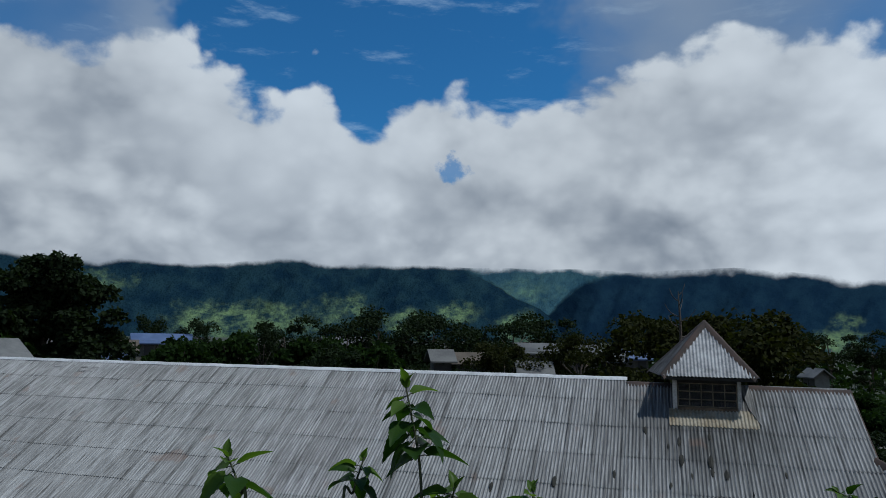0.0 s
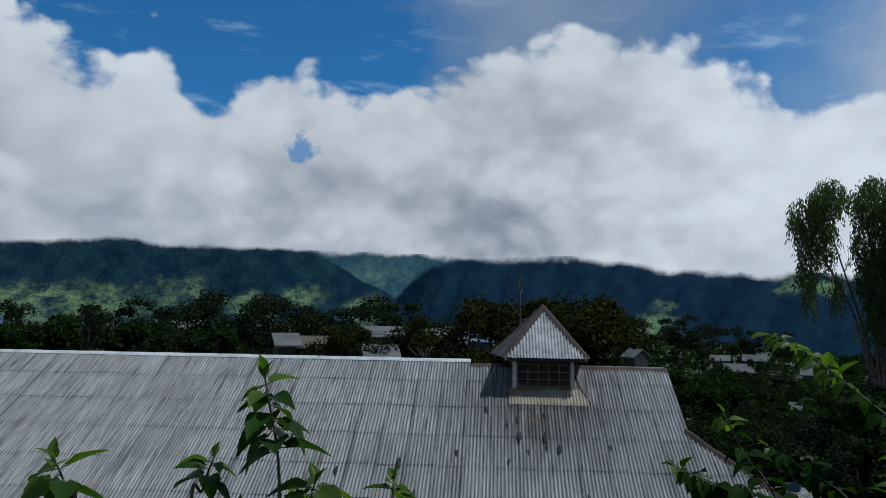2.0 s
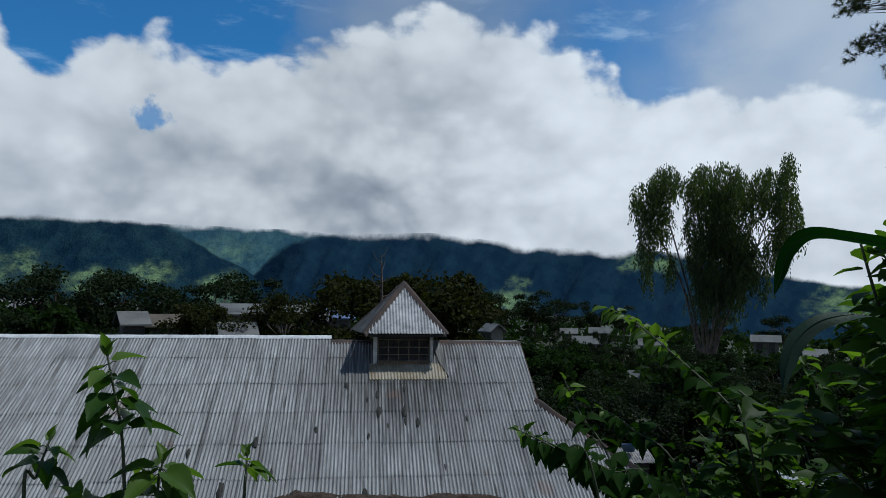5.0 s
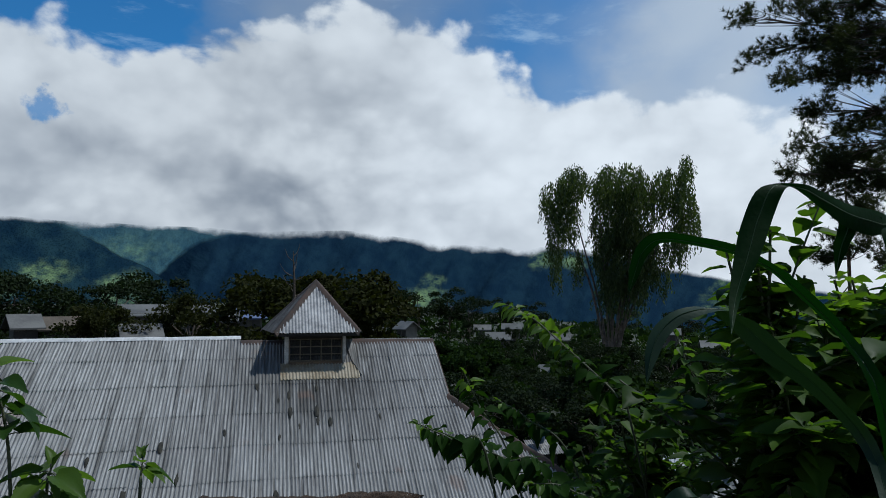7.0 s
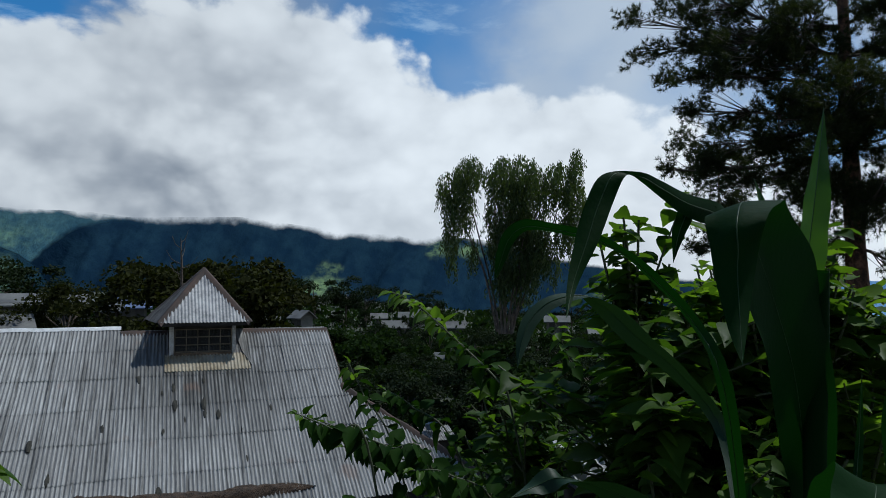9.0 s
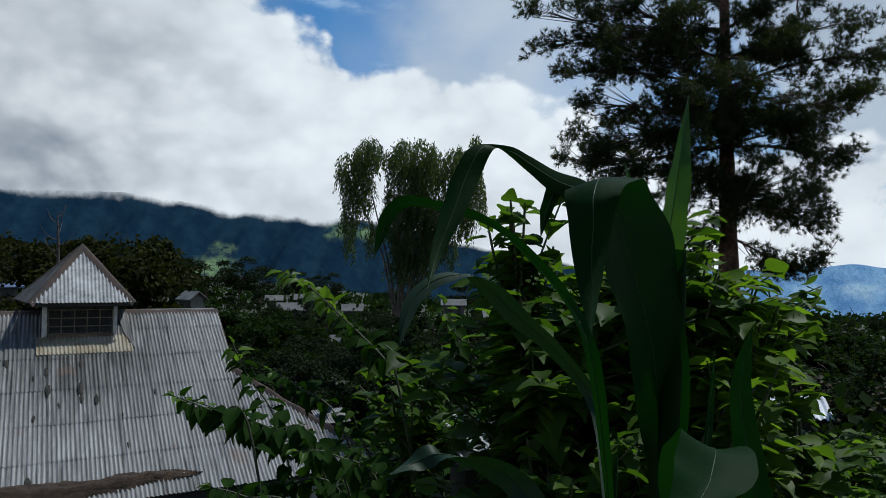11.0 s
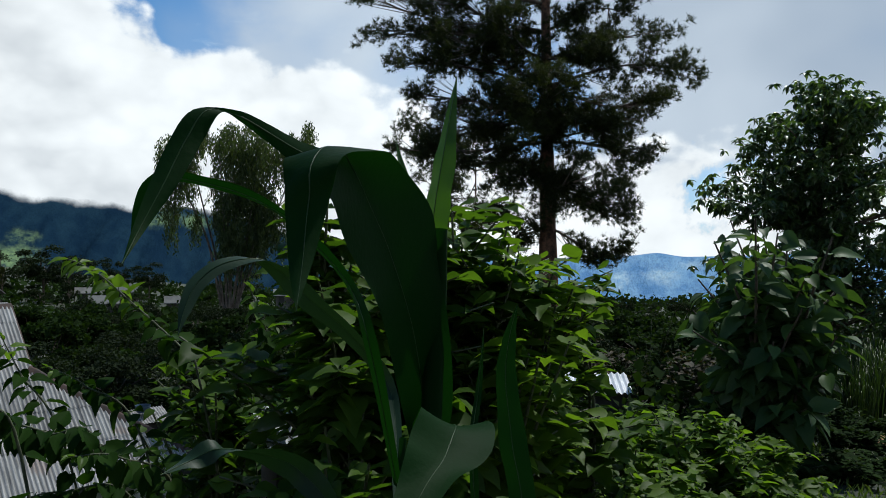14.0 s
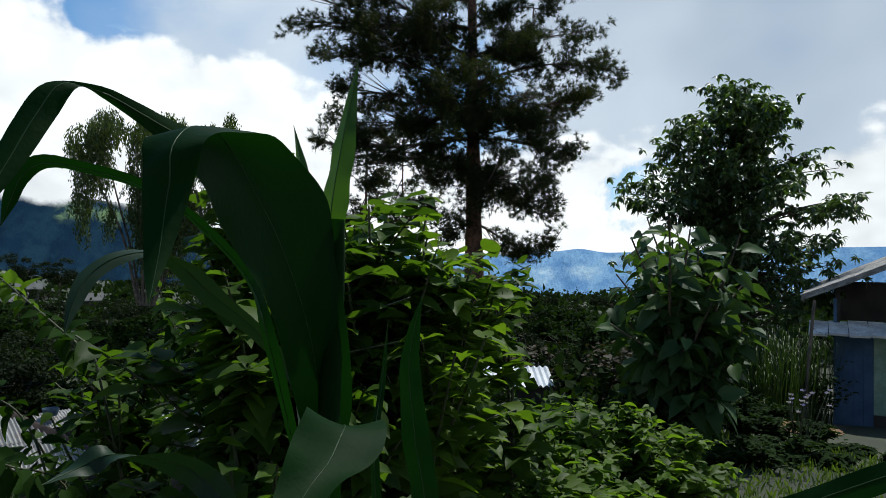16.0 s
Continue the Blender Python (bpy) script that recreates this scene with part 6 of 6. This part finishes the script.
def blade(name, ctrl, widths, mode, parent, twist=0.0, seed=0, label="", trough=0.16, mat=None):
    """A long leaf blade along a line, with a trough, wavy margins and a pale midrib."""
    n = 40
    line = curve_points(ctrl, n)
    tan = unit(np.gradient(line, axis=0))
    wid = np.interp(np.linspace(0, 1, n), np.linspace(0, 1, len(widths)), widths)
    v, rib, f, rf = [], [], [], []
    for i in range(n):
        t_ = tan[i]
        side = VR if mode == "across" else np.cross(t_, VF)
        side = unit(side - t_ * np.dot(side, t_))
        nor = np.cross(side, t_)
        a = twist * (0.4 + 0.6 * math.sin(i / n * 3.0))
        side, nor = side * math.cos(a) + nor * math.sin(a), nor * math.cos(a) - side * math.sin(a)
        for s_ in (-1, -0.55, -0.08, 0, 0.08, 0.55, 1):
            wave = 0.10 * wid[i] * math.sin(i * 0.75 + seed + (2 if s_ > 0 else 0)) * s_ * s_
            v.append(line[i] + side * s_ * wid[i] + nor * (trough * wid[i] * abs(s_) + wave))
        rib += [line[i] + side * q * 0.0009 * (1 - 0.6 * i / n) + nor * z for q, z in ((-1, -0.0008), (0, -0.0018), (1, -0.0008), (0, 0.0010))]
    for i in range(n - 1):
        for j in range(6):
            q = i * 7 + j
            f.append((q, q + 1, q + 8, q + 7))
        for j in range(4):
            q = i * 4
            rf.append((q + j, q + (j + 1) % 4, q + 4 + (j + 1) % 4, q + 4 + j))
    ob = part(name, mesh_of(name, v, f, mat or M_CORN, True), parent, label)
    part("midrib", mesh_of("midrib", rib, rf, M_RIB, True), ob, "pale midrib")
    return ob


def folded_blade(left, right, sag, parent, seed=0, label="", mat=None, n=56):
    """A wide leaf between its two margins, keeled along the midrib, with rippled edges and fine ribs."""
    lm, rm = curve_points(left, n), curve_points(right, n)
    mid = (lm + rm) / 2
    tan = unit(np.gradient(mid, axis=0))
    v, f, rib, rf = [], [], [], []
    m = 10
    for i in range(n):
        across = rm[i] - lm[i]
        w = float(np.linalg.norm(across))
        nor = np.cross(across / (w + 1e-9), tan[i])
        for j in range(m + 1):
            q = 2 * j / m - 1
            keel = (1 - abs(q) ** 1.5) * sag * w
            wave = 0.035 * w * q * q * math.sin(i * 0.55 + seed + (2.1 if q > 0 else 0))
            v.append((lm[i] + across * (q + 1) / 2) - nor * (keel + wave))
        c = mid[i] - nor * sag * w
        k = 0.0014 * (1 - 0.7 * i / n)
        s_ = across / (w + 1e-9)
        rib += [c - s_ * k, c - nor * k * 0.9, c + s_ * k, c + nor * k * 0.5]
    for i in range(n - 1):
        for j in range(m):
            q = i * (m + 1) + j
            f.append((q, q + 1, q + m + 2, q + m + 1))
        for j in range(4):
            q = i * 4
            rf.append((q + j, q + (j + 1) % 4, q + 4 + (j + 1) % 4, q + 4 + j))
    ob = part("leaf", mesh_of("leaf", v, f, mat or M_CORN, True), parent, label)
    part("midrib", mesh_of("midrib", rib, rf, M_RIB, True), ob, "pale midrib")
    return ob


maize = thing("maize_plant", "dark green maize plant with long arching leaves", "plant", "maize")
stalk = curve_points([(0.93, 0.27, 0.0), (0.95, 0.29, 0.8), (0.965, 0.31, 1.2), (0.985, 0.325, 1.36), (0.97, 0.31, 1.52), (0.955, 0.30, 1.62)], 24)
part("stalk", tri_mesh("stalk", *tube_arrays(stalk, np.linspace(0.019, 0.012, 24), 10), M_CORN), maize)
# the arching leaf beyond
folded_blade([(0.96, 0.34, 1.62), (0.852, 0.360, 1.692), (0.806, 0.354, 1.702), (0.743, 0.352, 1.706), (0.683, 0.350, 1.716), (0.638, 0.346, 1.720), (0.604, 0.367, 1.716), (0.579, 0.371, 1.681), (0.555, 0.365, 1.640), (0.532, 0.354, 1.603), (0.509, 0.336, 1.573)],
             [(0.955, 0.33, 1.58), (0.836, 0.353, 1.670), (0.775, 0.351, 1.674), (0.722, 0.351, 1.683), (0.684, 0.353, 1.699), (0.646, 0.348, 1.710), (0.622, 0.350, 1.715), (0.604, 0.353, 1.687), (0.577, 0.351, 1.646), (0.545, 0.350, 1.606), (0.509, 0.335, 1.573)], 0.10, maize, 1)
blade("leaf", [(0.80, 0.352, 1.69), (0.754, 0.357, 1.695), (0.743, 0.359, 1.678), (0.736, 0.363, 1.658), (0.730, 0.366, 1.628)], [0.006, 0.010, 0.009, 0.007, 0.0], "face", maize, 0.3, 12)
# the broad leaf that bends over towards the terrace
folded_blade([(0.975, 0.345, 1.26), (0.969, 0.351, 1.328), (0.949, 0.349, 1.379), (0.866, 0.326, 1.494), (0.772, 0.294, 1.567), (0.676, 0.256, 1.623), (0.629, 0.255, 1.656), (0.599, 0.251, 1.661), (0.586, 0.240, 1.637), (0.578, 0.230, 1.603), (0.561, 0.211, 1.566), (0.548, 0.193, 1.539)],
             [(0.995, 0.330, 1.26), (1.036, 0.329, 1.317), (1.032, 0.318, 1.368), (0.975, 0.294, 1.487), (0.946, 0.294, 1.602), (0.905, 0.299, 1.662), (0.794, 0.264, 1.690), (0.679, 0.222, 1.680), (0.612, 0.200, 1.661), (0.603, 0.205, 1.632), (0.580, 0.203, 1.579), (0.549, 0.194, 1.539)], 0.13, maize, 2)
# the lower leaf, folded over at the foot of the broad one
folded_blade([(0.955, 0.31, 1.22), (0.911, 0.306, 1.326), (0.826, 0.259, 1.392), (0.770, 0.217, 1.425), (0.720, 0.201, 1.404), (0.681, 0.189, 1.374), (0.625, 0.173, 1.336)],
             [(0.970, 0.30, 1.22), (0.945, 0.278, 1.315), (0.890, 0.218, 1.381), (0.835, 0.162, 1.400), (0.781, 0.146, 1.382), (0.723, 0.153, 1.373), (0.645, 0.157, 1.333)], -0.10, maize, 5)
blade("leaf", [(1.0, 0.335, 1.57), (0.990, 0.327, 1.64), (1.008, 0.322, 1.73), (1.060, 0.329, 1.854)], [0.014, 0.020, 0.017, 0.0], "face", maize, 0.5, 3, "upright pointed young leaf", 0.4, M_SPEAR)
blade("leaf", [(0.96, 0.32, 1.52), (0.985, 0.355, 1.603), (1.008, 0.386, 1.685), (1.034, 0.419, 1.761)], [0.01, 0.012, 0.010, 0.0], "face", maize, 0.5, 4, "upright pointed young leaf", 0.4, M_SPEAR)
blade("leaf", [(0.98, 0.29, 1.05), (1.089, 0.237, 1.189), (1.120, 0.262, 1.308), (1.134, 0.279, 1.397), (1.143, 0.278, 1.457), (1.153, 0.268, 1.514)], [0.012, 0.02, 0.022, 0.017, 0.011, 0.0], "face", maize, 0.4, 9)
blade("leaf", [(0.97, 0.30, 1.05), (1.053, 0.292, 1.157), (1.096, 0.316, 1.305), (1.134, 0.324, 1.384), (1.149, 0.323, 1.480)], [0.006, 0.008, 0.007, 0.005, 0.0], "face", maize, 0.5, 13)
# a second plant behind it
maize_back = thing("maize_plant", "maize plant with drooping grey-green leaves behind the tall one", "plant", "maize")
stalk = curve_points([(1.36, 0.66, 0.0), (1.37, 0.66, 0.6), (1.40, 0.64, 1.0), (1.42, 0.64, 1.2)], 14)
part("stalk", tri_mesh("stalk", *tube_arrays(stalk, np.linspace(0.016, 0.008, 14), 8), M_CORN), maize_back)
blade("leaf", [(1.405, 0.64, 1.05), (1.605, 0.790, 1.253), (1.537, 0.863, 1.394), (1.465, 0.931, 1.480), (1.422, 0.986, 1.548), (1.369, 1.010, 1.580), (1.297, 1.050, 1.569), (1.243, 1.067, 1.530), (1.205, 1.064, 1.475), (1.175, 1.052, 1.413)], [0.010, 0.016, 0.024, 0.030, 0.030, 0.022, 0.020, 0.021, 0.015, 0.0], "across", maize_back, 0.25, 5, mat=M_CORNPALE)
blade("leaf", [(1.40, 0.64, 1.10), (1.120, 0.520, 1.430), (1.159, 0.597, 1.537), (1.093, 0.644, 1.625), (1.035, 0.653, 1.659), (0.995, 0.694, 1.687), (0.949, 0.740, 1.703), (0.911, 0.772, 1.707), (0.892, 0.791, 1.687), (0.883, 0.802, 1.651), (0.875, 0.811, 1.612)], [0.010, 0.014, 0.013, 0.012, 0.011, 0.012, 0.013, 0.013, 0.014, 0.010, 0.0], "face", maize_back, 0.9, 6, trough=0.3)
blade("leaf", [(1.38, 0.66, 0.8), (1.307, 0.727, 1.049), (1.286, 0.801, 1.135), (1.255, 0.852, 1.168), (1.188, 0.934, 1.190), (1.143, 0.970, 1.172), (1.066, 0.965, 1.164)], [0.012, 0.024, 0.032, 0.034, 0.030, 0.022, 0.0], "across", maize_back, 0.2, 7, mat=M_CORNPALE)
maize2 = thing("maize_plant", "second maize plant with one leaf in view", "plant", "maize")
stalk = curve_points([(0.93, -0.02, 0.0), (0.94, -0.03, 0.8), (0.95, -0.06, 1.2)], 12)
part("stalk", tri_mesh("stalk", *tube_arrays(stalk, np.linspace(0.012, 0.006, 12), 8), M_CORN), maize2)
blade("leaf", [(0.95, -0.06, 1.2), (0.965, -0.132, 1.290), (0.958, -0.214, 1.330), (0.96, -0.292, 1.370), (0.97, -0.372, 1.405), (0.99, -0.46, 1.405)], [0.008, 0.010, 0.012, 0.013, 0.011, 0.0], "face", maize2, 0.7, 11)


# ---------------------------------------------------------------- ground cover
def ground_cover():
    r = np.random.default_rng(81)
    out = []
    for n, r0, r1, a0, a1, size, hgt, per in [(2600, 8, 24, 20, 84, 0.16, 1.3, 16), (3000, 22, 60, 12, 100, 0.32, 2.0, 14), (2600, 55, 170, -40, 105, 0.7, 3.0, 12), (1500, 28, 60, -45, 14, 0.35, 1.8, 12), (1600, 160, 420, -45, 110, 1.6, 5.5, 12), (900, 5, 9, 30, 68, 0.11, 0.5, 14)]:
        a = np.radians(r.uniform(a0, a1, n))
        d = r0 * (r1 / r0) ** r.uniform(0, 1, n)
        x, y = d * np.sin(a), d * np.cos(a)
        # keep clear of the hall
        s = x * U.x + y * U.y
        nn = x * NH.x + y * NH.y
        ok = ~((nn > 12.6) & (nn < 23.5) & (s < 7.2))
        x, y = x[ok], y[ok]
        z = ground_z(x, y)
        c = np.stack([x, y, z], 1)
        m = len(c)
        h = hgt * r.uniform(0.25, 1.0, m)
        pos = np.repeat(c, per, axis=0)
        q = unit(r.normal(size=(len(pos), 3)))
        q[:, 2] = np.abs(q[:, 2])
        hh = np.repeat(h, per)
        pos = pos + q * np.stack([hh * 0.8, hh * 0.8, hh], 1) * r.uniform(0.55, 1.0, len(pos))[:, None]
        ax = unit(q * 0.4 + r.normal(size=q.shape) * 0.8)
        nor = unit(q + r.normal(size=q.shape) * 0.6 + np.array([0, 0, 0.4]))
        out.append(scatter(pos, ax, nor, size * r.uniform(0.6, 1.4, len(pos)), CARD_V, CARD_T))
    ob = new("undergrowth", tri_mesh("undergrowth", *merge(out), M_SCRUB))
    tagged(ob, "dense dark scrub covering the slope and valley", "undergrowth", kind="stuff")


ground_cover()


def lawn():
    r = np.random.default_rng(82)
    n = 60000
    a = np.radians(r.uniform(58, 300, n))
    d = 0.3 + 8.5 * r.uniform(0, 1, n) ** 0.6 + r.normal(size=n) * 0.25
    x, y = d * np.sin(a), d * np.cos(a)
    pos = np.stack([x, y, ground_z(x, y)], 1)
    ax = np.stack([r.normal(size=n) * 0.5, r.normal(size=n) * 0.5, np.ones(n)], 1)
    ob = new("lawn", tri_mesh("lawn", *scatter(pos, ax, rand_dirs(n), r.uniform(0.04, 0.11, n), SLIM_V, SLIM_T), M_GRASS))
    tagged(ob, "short sunlit grass of the garden", "grass", kind="stuff")


lawn()


def reeds(az, dist, n, height, width, seed):
    r = np.random.default_rng(seed)
    b = garden(az, dist)
    gz = float(ground_z(b.x, b.y))
    t = thing("grass_clump", "clump of tall fodder grass with arching blades", "grass", "fodder grass", at=(b.x, b.y, gz))
    out = []
    for _ in range(n):
        a = r.uniform(0, 6.28)
        q = r.uniform(0, width / 2)
        h = height * r.uniform(0.55, 1.0)
        lean = r.uniform(0.1, 0.5) * h * 0.6
        p0 = np.array([math.cos(a) * q, math.sin(a) * q, 0])
        g = a + r.normal() * 0.7
        tip = p0 + np.array([math.cos(g) * lean, math.sin(g) * lean, h])
        line = curve_points([p0, p0 * 0.6 + tip * 0.4 + np.array([0, 0, 0.15 * h]), tip, tip + np.array([math.cos(g) * lean * 0.5, math.sin(g) * lean * 0.5, -0.12 * h])], 8)
        w = np.linspace(0.008, 0.001, 8)
        side = np.array([-math.sin(g), math.cos(g), 0])
        v = np.empty((16, 3))
        v[0::2], v[1::2] = line - side * w[:, None], line + side * w[:, None]
        i = np.arange(7)[:, None] * 2
        tr = np.vstack([i + np.array([0, 1, 3]), i + np.array([0, 3, 2])])
        out.append((v, tr))
    tagged(part("grass_tuft", tri_mesh("grass_tuft", *merge(out), M_REED), t), kind="stuff")


reeds(92.6, 11.4, 420, 1.45, 1.3, 91)
reeds(94.3, 12.0, 380, 1.5, 1.1, 92)
reeds(91.0, 11.2, 260, 1.2, 1.1, 93)


# ---------------------------------------------------------------- shed and odds and ends of the garden
def shed():
    dist = 12.6
    c = garden(96.9, dist)
    right = Vector((math.cos(radians(97)), -math.sin(radians(97)), 0))
    away = Vector((math.sin(radians(97)), math.cos(radians(97)), 0))
    gz = float(ground_z(c.x, c.y)) - 0.05
    t = thing("shed", "small blue-walled shed with a sagging grey roof and awning", "shed", at=(c.x, c.y, gz))
    m = Matrix(((right.x, away.x, 0, 0), (right.y, away.y, 0, 0), (0, 0, 1, 0), (0, 0, 0, 1)))
    aw = seen_z(-5.0, dist) - gz
    for i in range(4):                                        # upright wall boards
        part("wall_board", box("wall_board", (0.135 * i, 0, 0), (0.135 * i + 0.134, 0.04, aw + 0.1), M_BLUEWALL, m, 0.004), t, "faded blue board" if not i else "")
    for i in range(9):
        part("wall_board", box("wall_board", (0.54 + 0.26 * i, 0.012, 0.25), (0.54 + 0.26 * i + 0.25, 0.05, aw + 0.1), M_GREENWALL, m, 0.004), t, "pale green board" if not i else "")
    part("plinth", box("plinth", (0.54, 0.0, 0), (2.9, 0.06, 0.245), M_DARK, m, 0.01), t)
    part("side_wall", box("side_wall", (0.0, 0.045, 0), (0.05, 2.2, aw + 0.5), M_BLUEWALL, m, 0.004), t)
    # dark panel stands in for the shaded open space under the roof
    part("upper_wall", box("upper_wall", (0.0, 0.9, aw + 0.1), (2.9, 0.95, aw + 0.75), M_DARK, m), t)
    # awning of split pale boards
    rr = random.Random(5)
    for i in range(12):
        x = -0.34 + 0.27 * i
        d0 = -0.55 + rr.uniform(-0.05, 0.05)
        v, f = box_data((x, d0, 0), (x + 0.262, 0.15, 0.035))
        tilt = Matrix.Translation((0, 0, aw)) @ Matrix.Shear("XY", 4, (0, 0)) @ pose(0, 0, 0.06 + 0.012 * i, 13, rr.uniform(-2, 2), rr.uniform(-1.5, 1.5))
        part("awning_board", mesh_of("awning_board", [m @ (tilt @ p) for p in v], f, M_PALE), t, "weathered pale awning board" if not i else "")
    # main roof rising away
    e0 = seen_z(-2.5, dist) - gz
    v = [(-0.45, -0.2, e0), (0.2, -0.3, e0 + 0.28), (0.95, -0.35, e0 + 0.62), (3.2, -0.4, e0 + 0.9), (-0.35, 2.4, e0 + 0.1), (0.3, 2.4, e0 + 0.4), (1.0, 2.4, e0 + 0.72), (3.2, 2.4, e0 + 1.0)]
    low = [(x, y, z - 0.09) for x, y, z in v]
    f = [(0, 1, 5, 4), (1, 2, 6, 5), (2, 3, 7, 6), (8, 12, 13, 9), (9, 13, 14, 10), (10, 14, 15, 11), (0, 8, 9, 1), (1, 9, 10, 2), (2, 10, 11, 3), (0, 4, 12, 8), (4, 5, 13, 12), (5, 6, 14, 13), (6, 7, 15, 14), (3, 11, 15, 7)]
    part("roof", mesh_of("roof", [m @ Vector(p) for p in v + low], f, M_THATCH), t, "sagging grey roof")
    for x in (0.15, 1.5, 2.8):
        part("rafter", box("rafter", (x, -0.15, e0 + 0.12 + 0.25 * x), (x + 0.06, 2.2, e0 + 0.18 + 0.25 * x), M_DARK, m), t)
    for x in (0.02, 1.4, 2.8):
        part("post", box("post", (x, 0.06, aw), (x + 0.07, 0.13, e0 + 0.15 + 0.28 * x), M_DARK, m), t)
    q = garden(95.0, 11.4)
    q0 = float(ground_z(q.x, q.y))
    p2 = garden(95.7, 11.4)
    pole = new("pole", tri_mesh("pole", *tube_arrays(curve_points([(q.x, q.y, q0 - 0.1), ((q.x + p2.x) / 2, (q.y + p2.y) / 2, 0.2), (p2.x, p2.y, seen_z(-2.9, 11.4))], 8), np.linspace(0.032, 0.022, 8), 7), M_PALEBARK))
    tagged(pole, "leaning bare wooden pole beside the shed", "pole")


shed()


def heap(name, label, category, az, dist, size, mat, seed, squash=0.4):
    bm = bmesh.new()
    bmesh.ops.create_icosphere(bm, subdivisions=4, radius=1.0)
    for v in bm.verts:
        k2 = 1 + 0.35 * noise.noise(v.co * 2.2 + Vector((seed, 0, 0))) + 0.14 * noise.noise(v.co * 9 + Vector((0, seed, 0)))
        v.co = Vector((v.co.x * k2, v.co.y * k2, max(-0.15, v.co.z * k2 * squash))) * size
    me = bpy.data.meshes.new(name)
    bm.to_mesh(me)
    bm.free()
    me.materials.append(mat)
    ob = new(name, me)
    b = garden(az, dist)
    ob.location = (b.x, b.y, float(ground_z(b.x, b.y)))
    tagged(ob, label, category)


heap("litter_heap", "heap of dry orange-brown leaves and sticks", "leaf heap", 93.9, 10.4, 0.34, M_ORANGE, 3)
heap("litter_heap", "low heap of dry brown leaves near the shed", "leaf heap", 96.0, 11.0, 0.3, M_ORANGE, 8, 0.25)


def flowers(az, dist, n, seed):
    r = np.random.default_rng(seed)
    b = garden(az, dist)
    gz = float(ground_z(b.x, b.y))
    t = thing("flowering_plant", "small plant with pale lilac flowers by the lawn", "flowers", at=(b.x, b.y, gz))
    for i in range(n):
        p = np.array([r.normal() * 0.12, r.normal() * 0.12, r.uniform(0.35, 0.6)])
        stem = part("stem", tri_mesh("stem", *tube_arrays(curve_points([(p[0] * 0.3, p[1] * 0.3, 0), p * np.array([0.7, 0.7, 0.6]), p], 5), [0.004] * 5, 4), M_STEM), t)
        g = np.arange(6) * 1.05
        ax = np.stack([np.cos(g), np.sin(g), np.full(6, 0.5)], 1)
        part("flower", tri_mesh("flower", *scatter(np.repeat(p[None], 6, 0), ax, rand_dirs(6), 0.035, LEAF_V, LEAF_T), M_FLOWER), t)


flowers(94.6, 8.2, 9, 3)
flowers(95.4, 8.5, 6, 4)


# ---- sheds and sheets half hidden in the shrubs
# white sheet darkened to carry the shade it lies in
M_SHADESHEET = surface("shaded_white_sheet", (0.20, 0.215, 0.23), (0.34, 0.36, 0.38), 1.5, 0.65)


def hut(az, dist, top_el, w, d, turn, label, fall=0.25, mat=None):
    p = garden(az, dist)
    z = seen_z(top_el, dist)
    gz = float(ground_z(p.x, p.y)) - 0.1
    m = Matrix.Translation((p.x, p.y, 0)) @ Matrix.Rotation(radians(turn - az), 4, "Z")
    t = thing("hut", label, "hut", "huts below the terrace")
    n = max(1, int(w / 0.6))
    for i in range(n):
        me = sheet_mesh("roof_sheet", w / n + 0.02, d, mat or M_SHEETWHITE)
        ob = part("roof_sheet", me, t)
        ob.matrix_basis = m @ pose(-w / 2 + i * w / n, -d / 2, z - fall, math.degrees(math.atan2(fall, d)), 0, 0) @ Matrix.Translation((0, 0, 0.006 * (i % 2)))
    ex, ey = min(0.15, w * 0.15), min(0.2, d * 0.2)
    part("wall", box("wall", (-w / 2 + ex, -d / 2 + ey, gz), (w / 2 - ex, d / 2 - ey, z - fall - 0.03), M_DARK, m), t)


hut(48.8, 3.35, -12.0, 0.34, 0.36, 20, "low coop with a shaded white metal roof among shrubs", 0.2, M_SHADESHEET)
hut(48.6, 13.5, -11.9, 0.62, 0.5, -10, "low hut with a shaded white metal roof among shrubs", 0.3, M_SHADESHEET)
hut(74.6, 9.0, -9.0, 0.55, 0.5, 10, "white metal sheet roof behind the shrubs", 0.2)
hut(72.4, 9.2, -9.0, 0.5, 0.5, 0, "white metal sheet roof behind the shrubs", 0.18)
hut(38.4, 21.0, -11.3, 1.0, 0.8, 20, "grey iron roof of a small outhouse by the hall", 0.3, M_THATCH)


def tub():
    p = garden(38.0, 20.9)
    z = seen_z(-11.3, 21.0) + 0.06
    bm = bmesh.new()
    bmesh.ops.create_cone(bm, cap_ends=True, segments=24, radius1=0.26, radius2=0.33, depth=0.3)
    top = [f for f in bm.faces if f.normal.z > 0.9]
    bmesh.ops.inset_region(bm, faces=top, thickness=0.03)
    for f in top:
        for v in f.verts:
            v.co.z -= 0.2
    me = bpy.data.meshes.new("tub")
    bm.to_mesh(me)
    bm.free()
    me.materials.append(M_BLUE)
    me.transform(Matrix.Scale(0.62, 4))
    ob = new("tub", me)
    ob.location = (p.x, p.y, z)
    tagged(ob, "blue plastic tub standing on an outhouse roof", "tub")


tub()
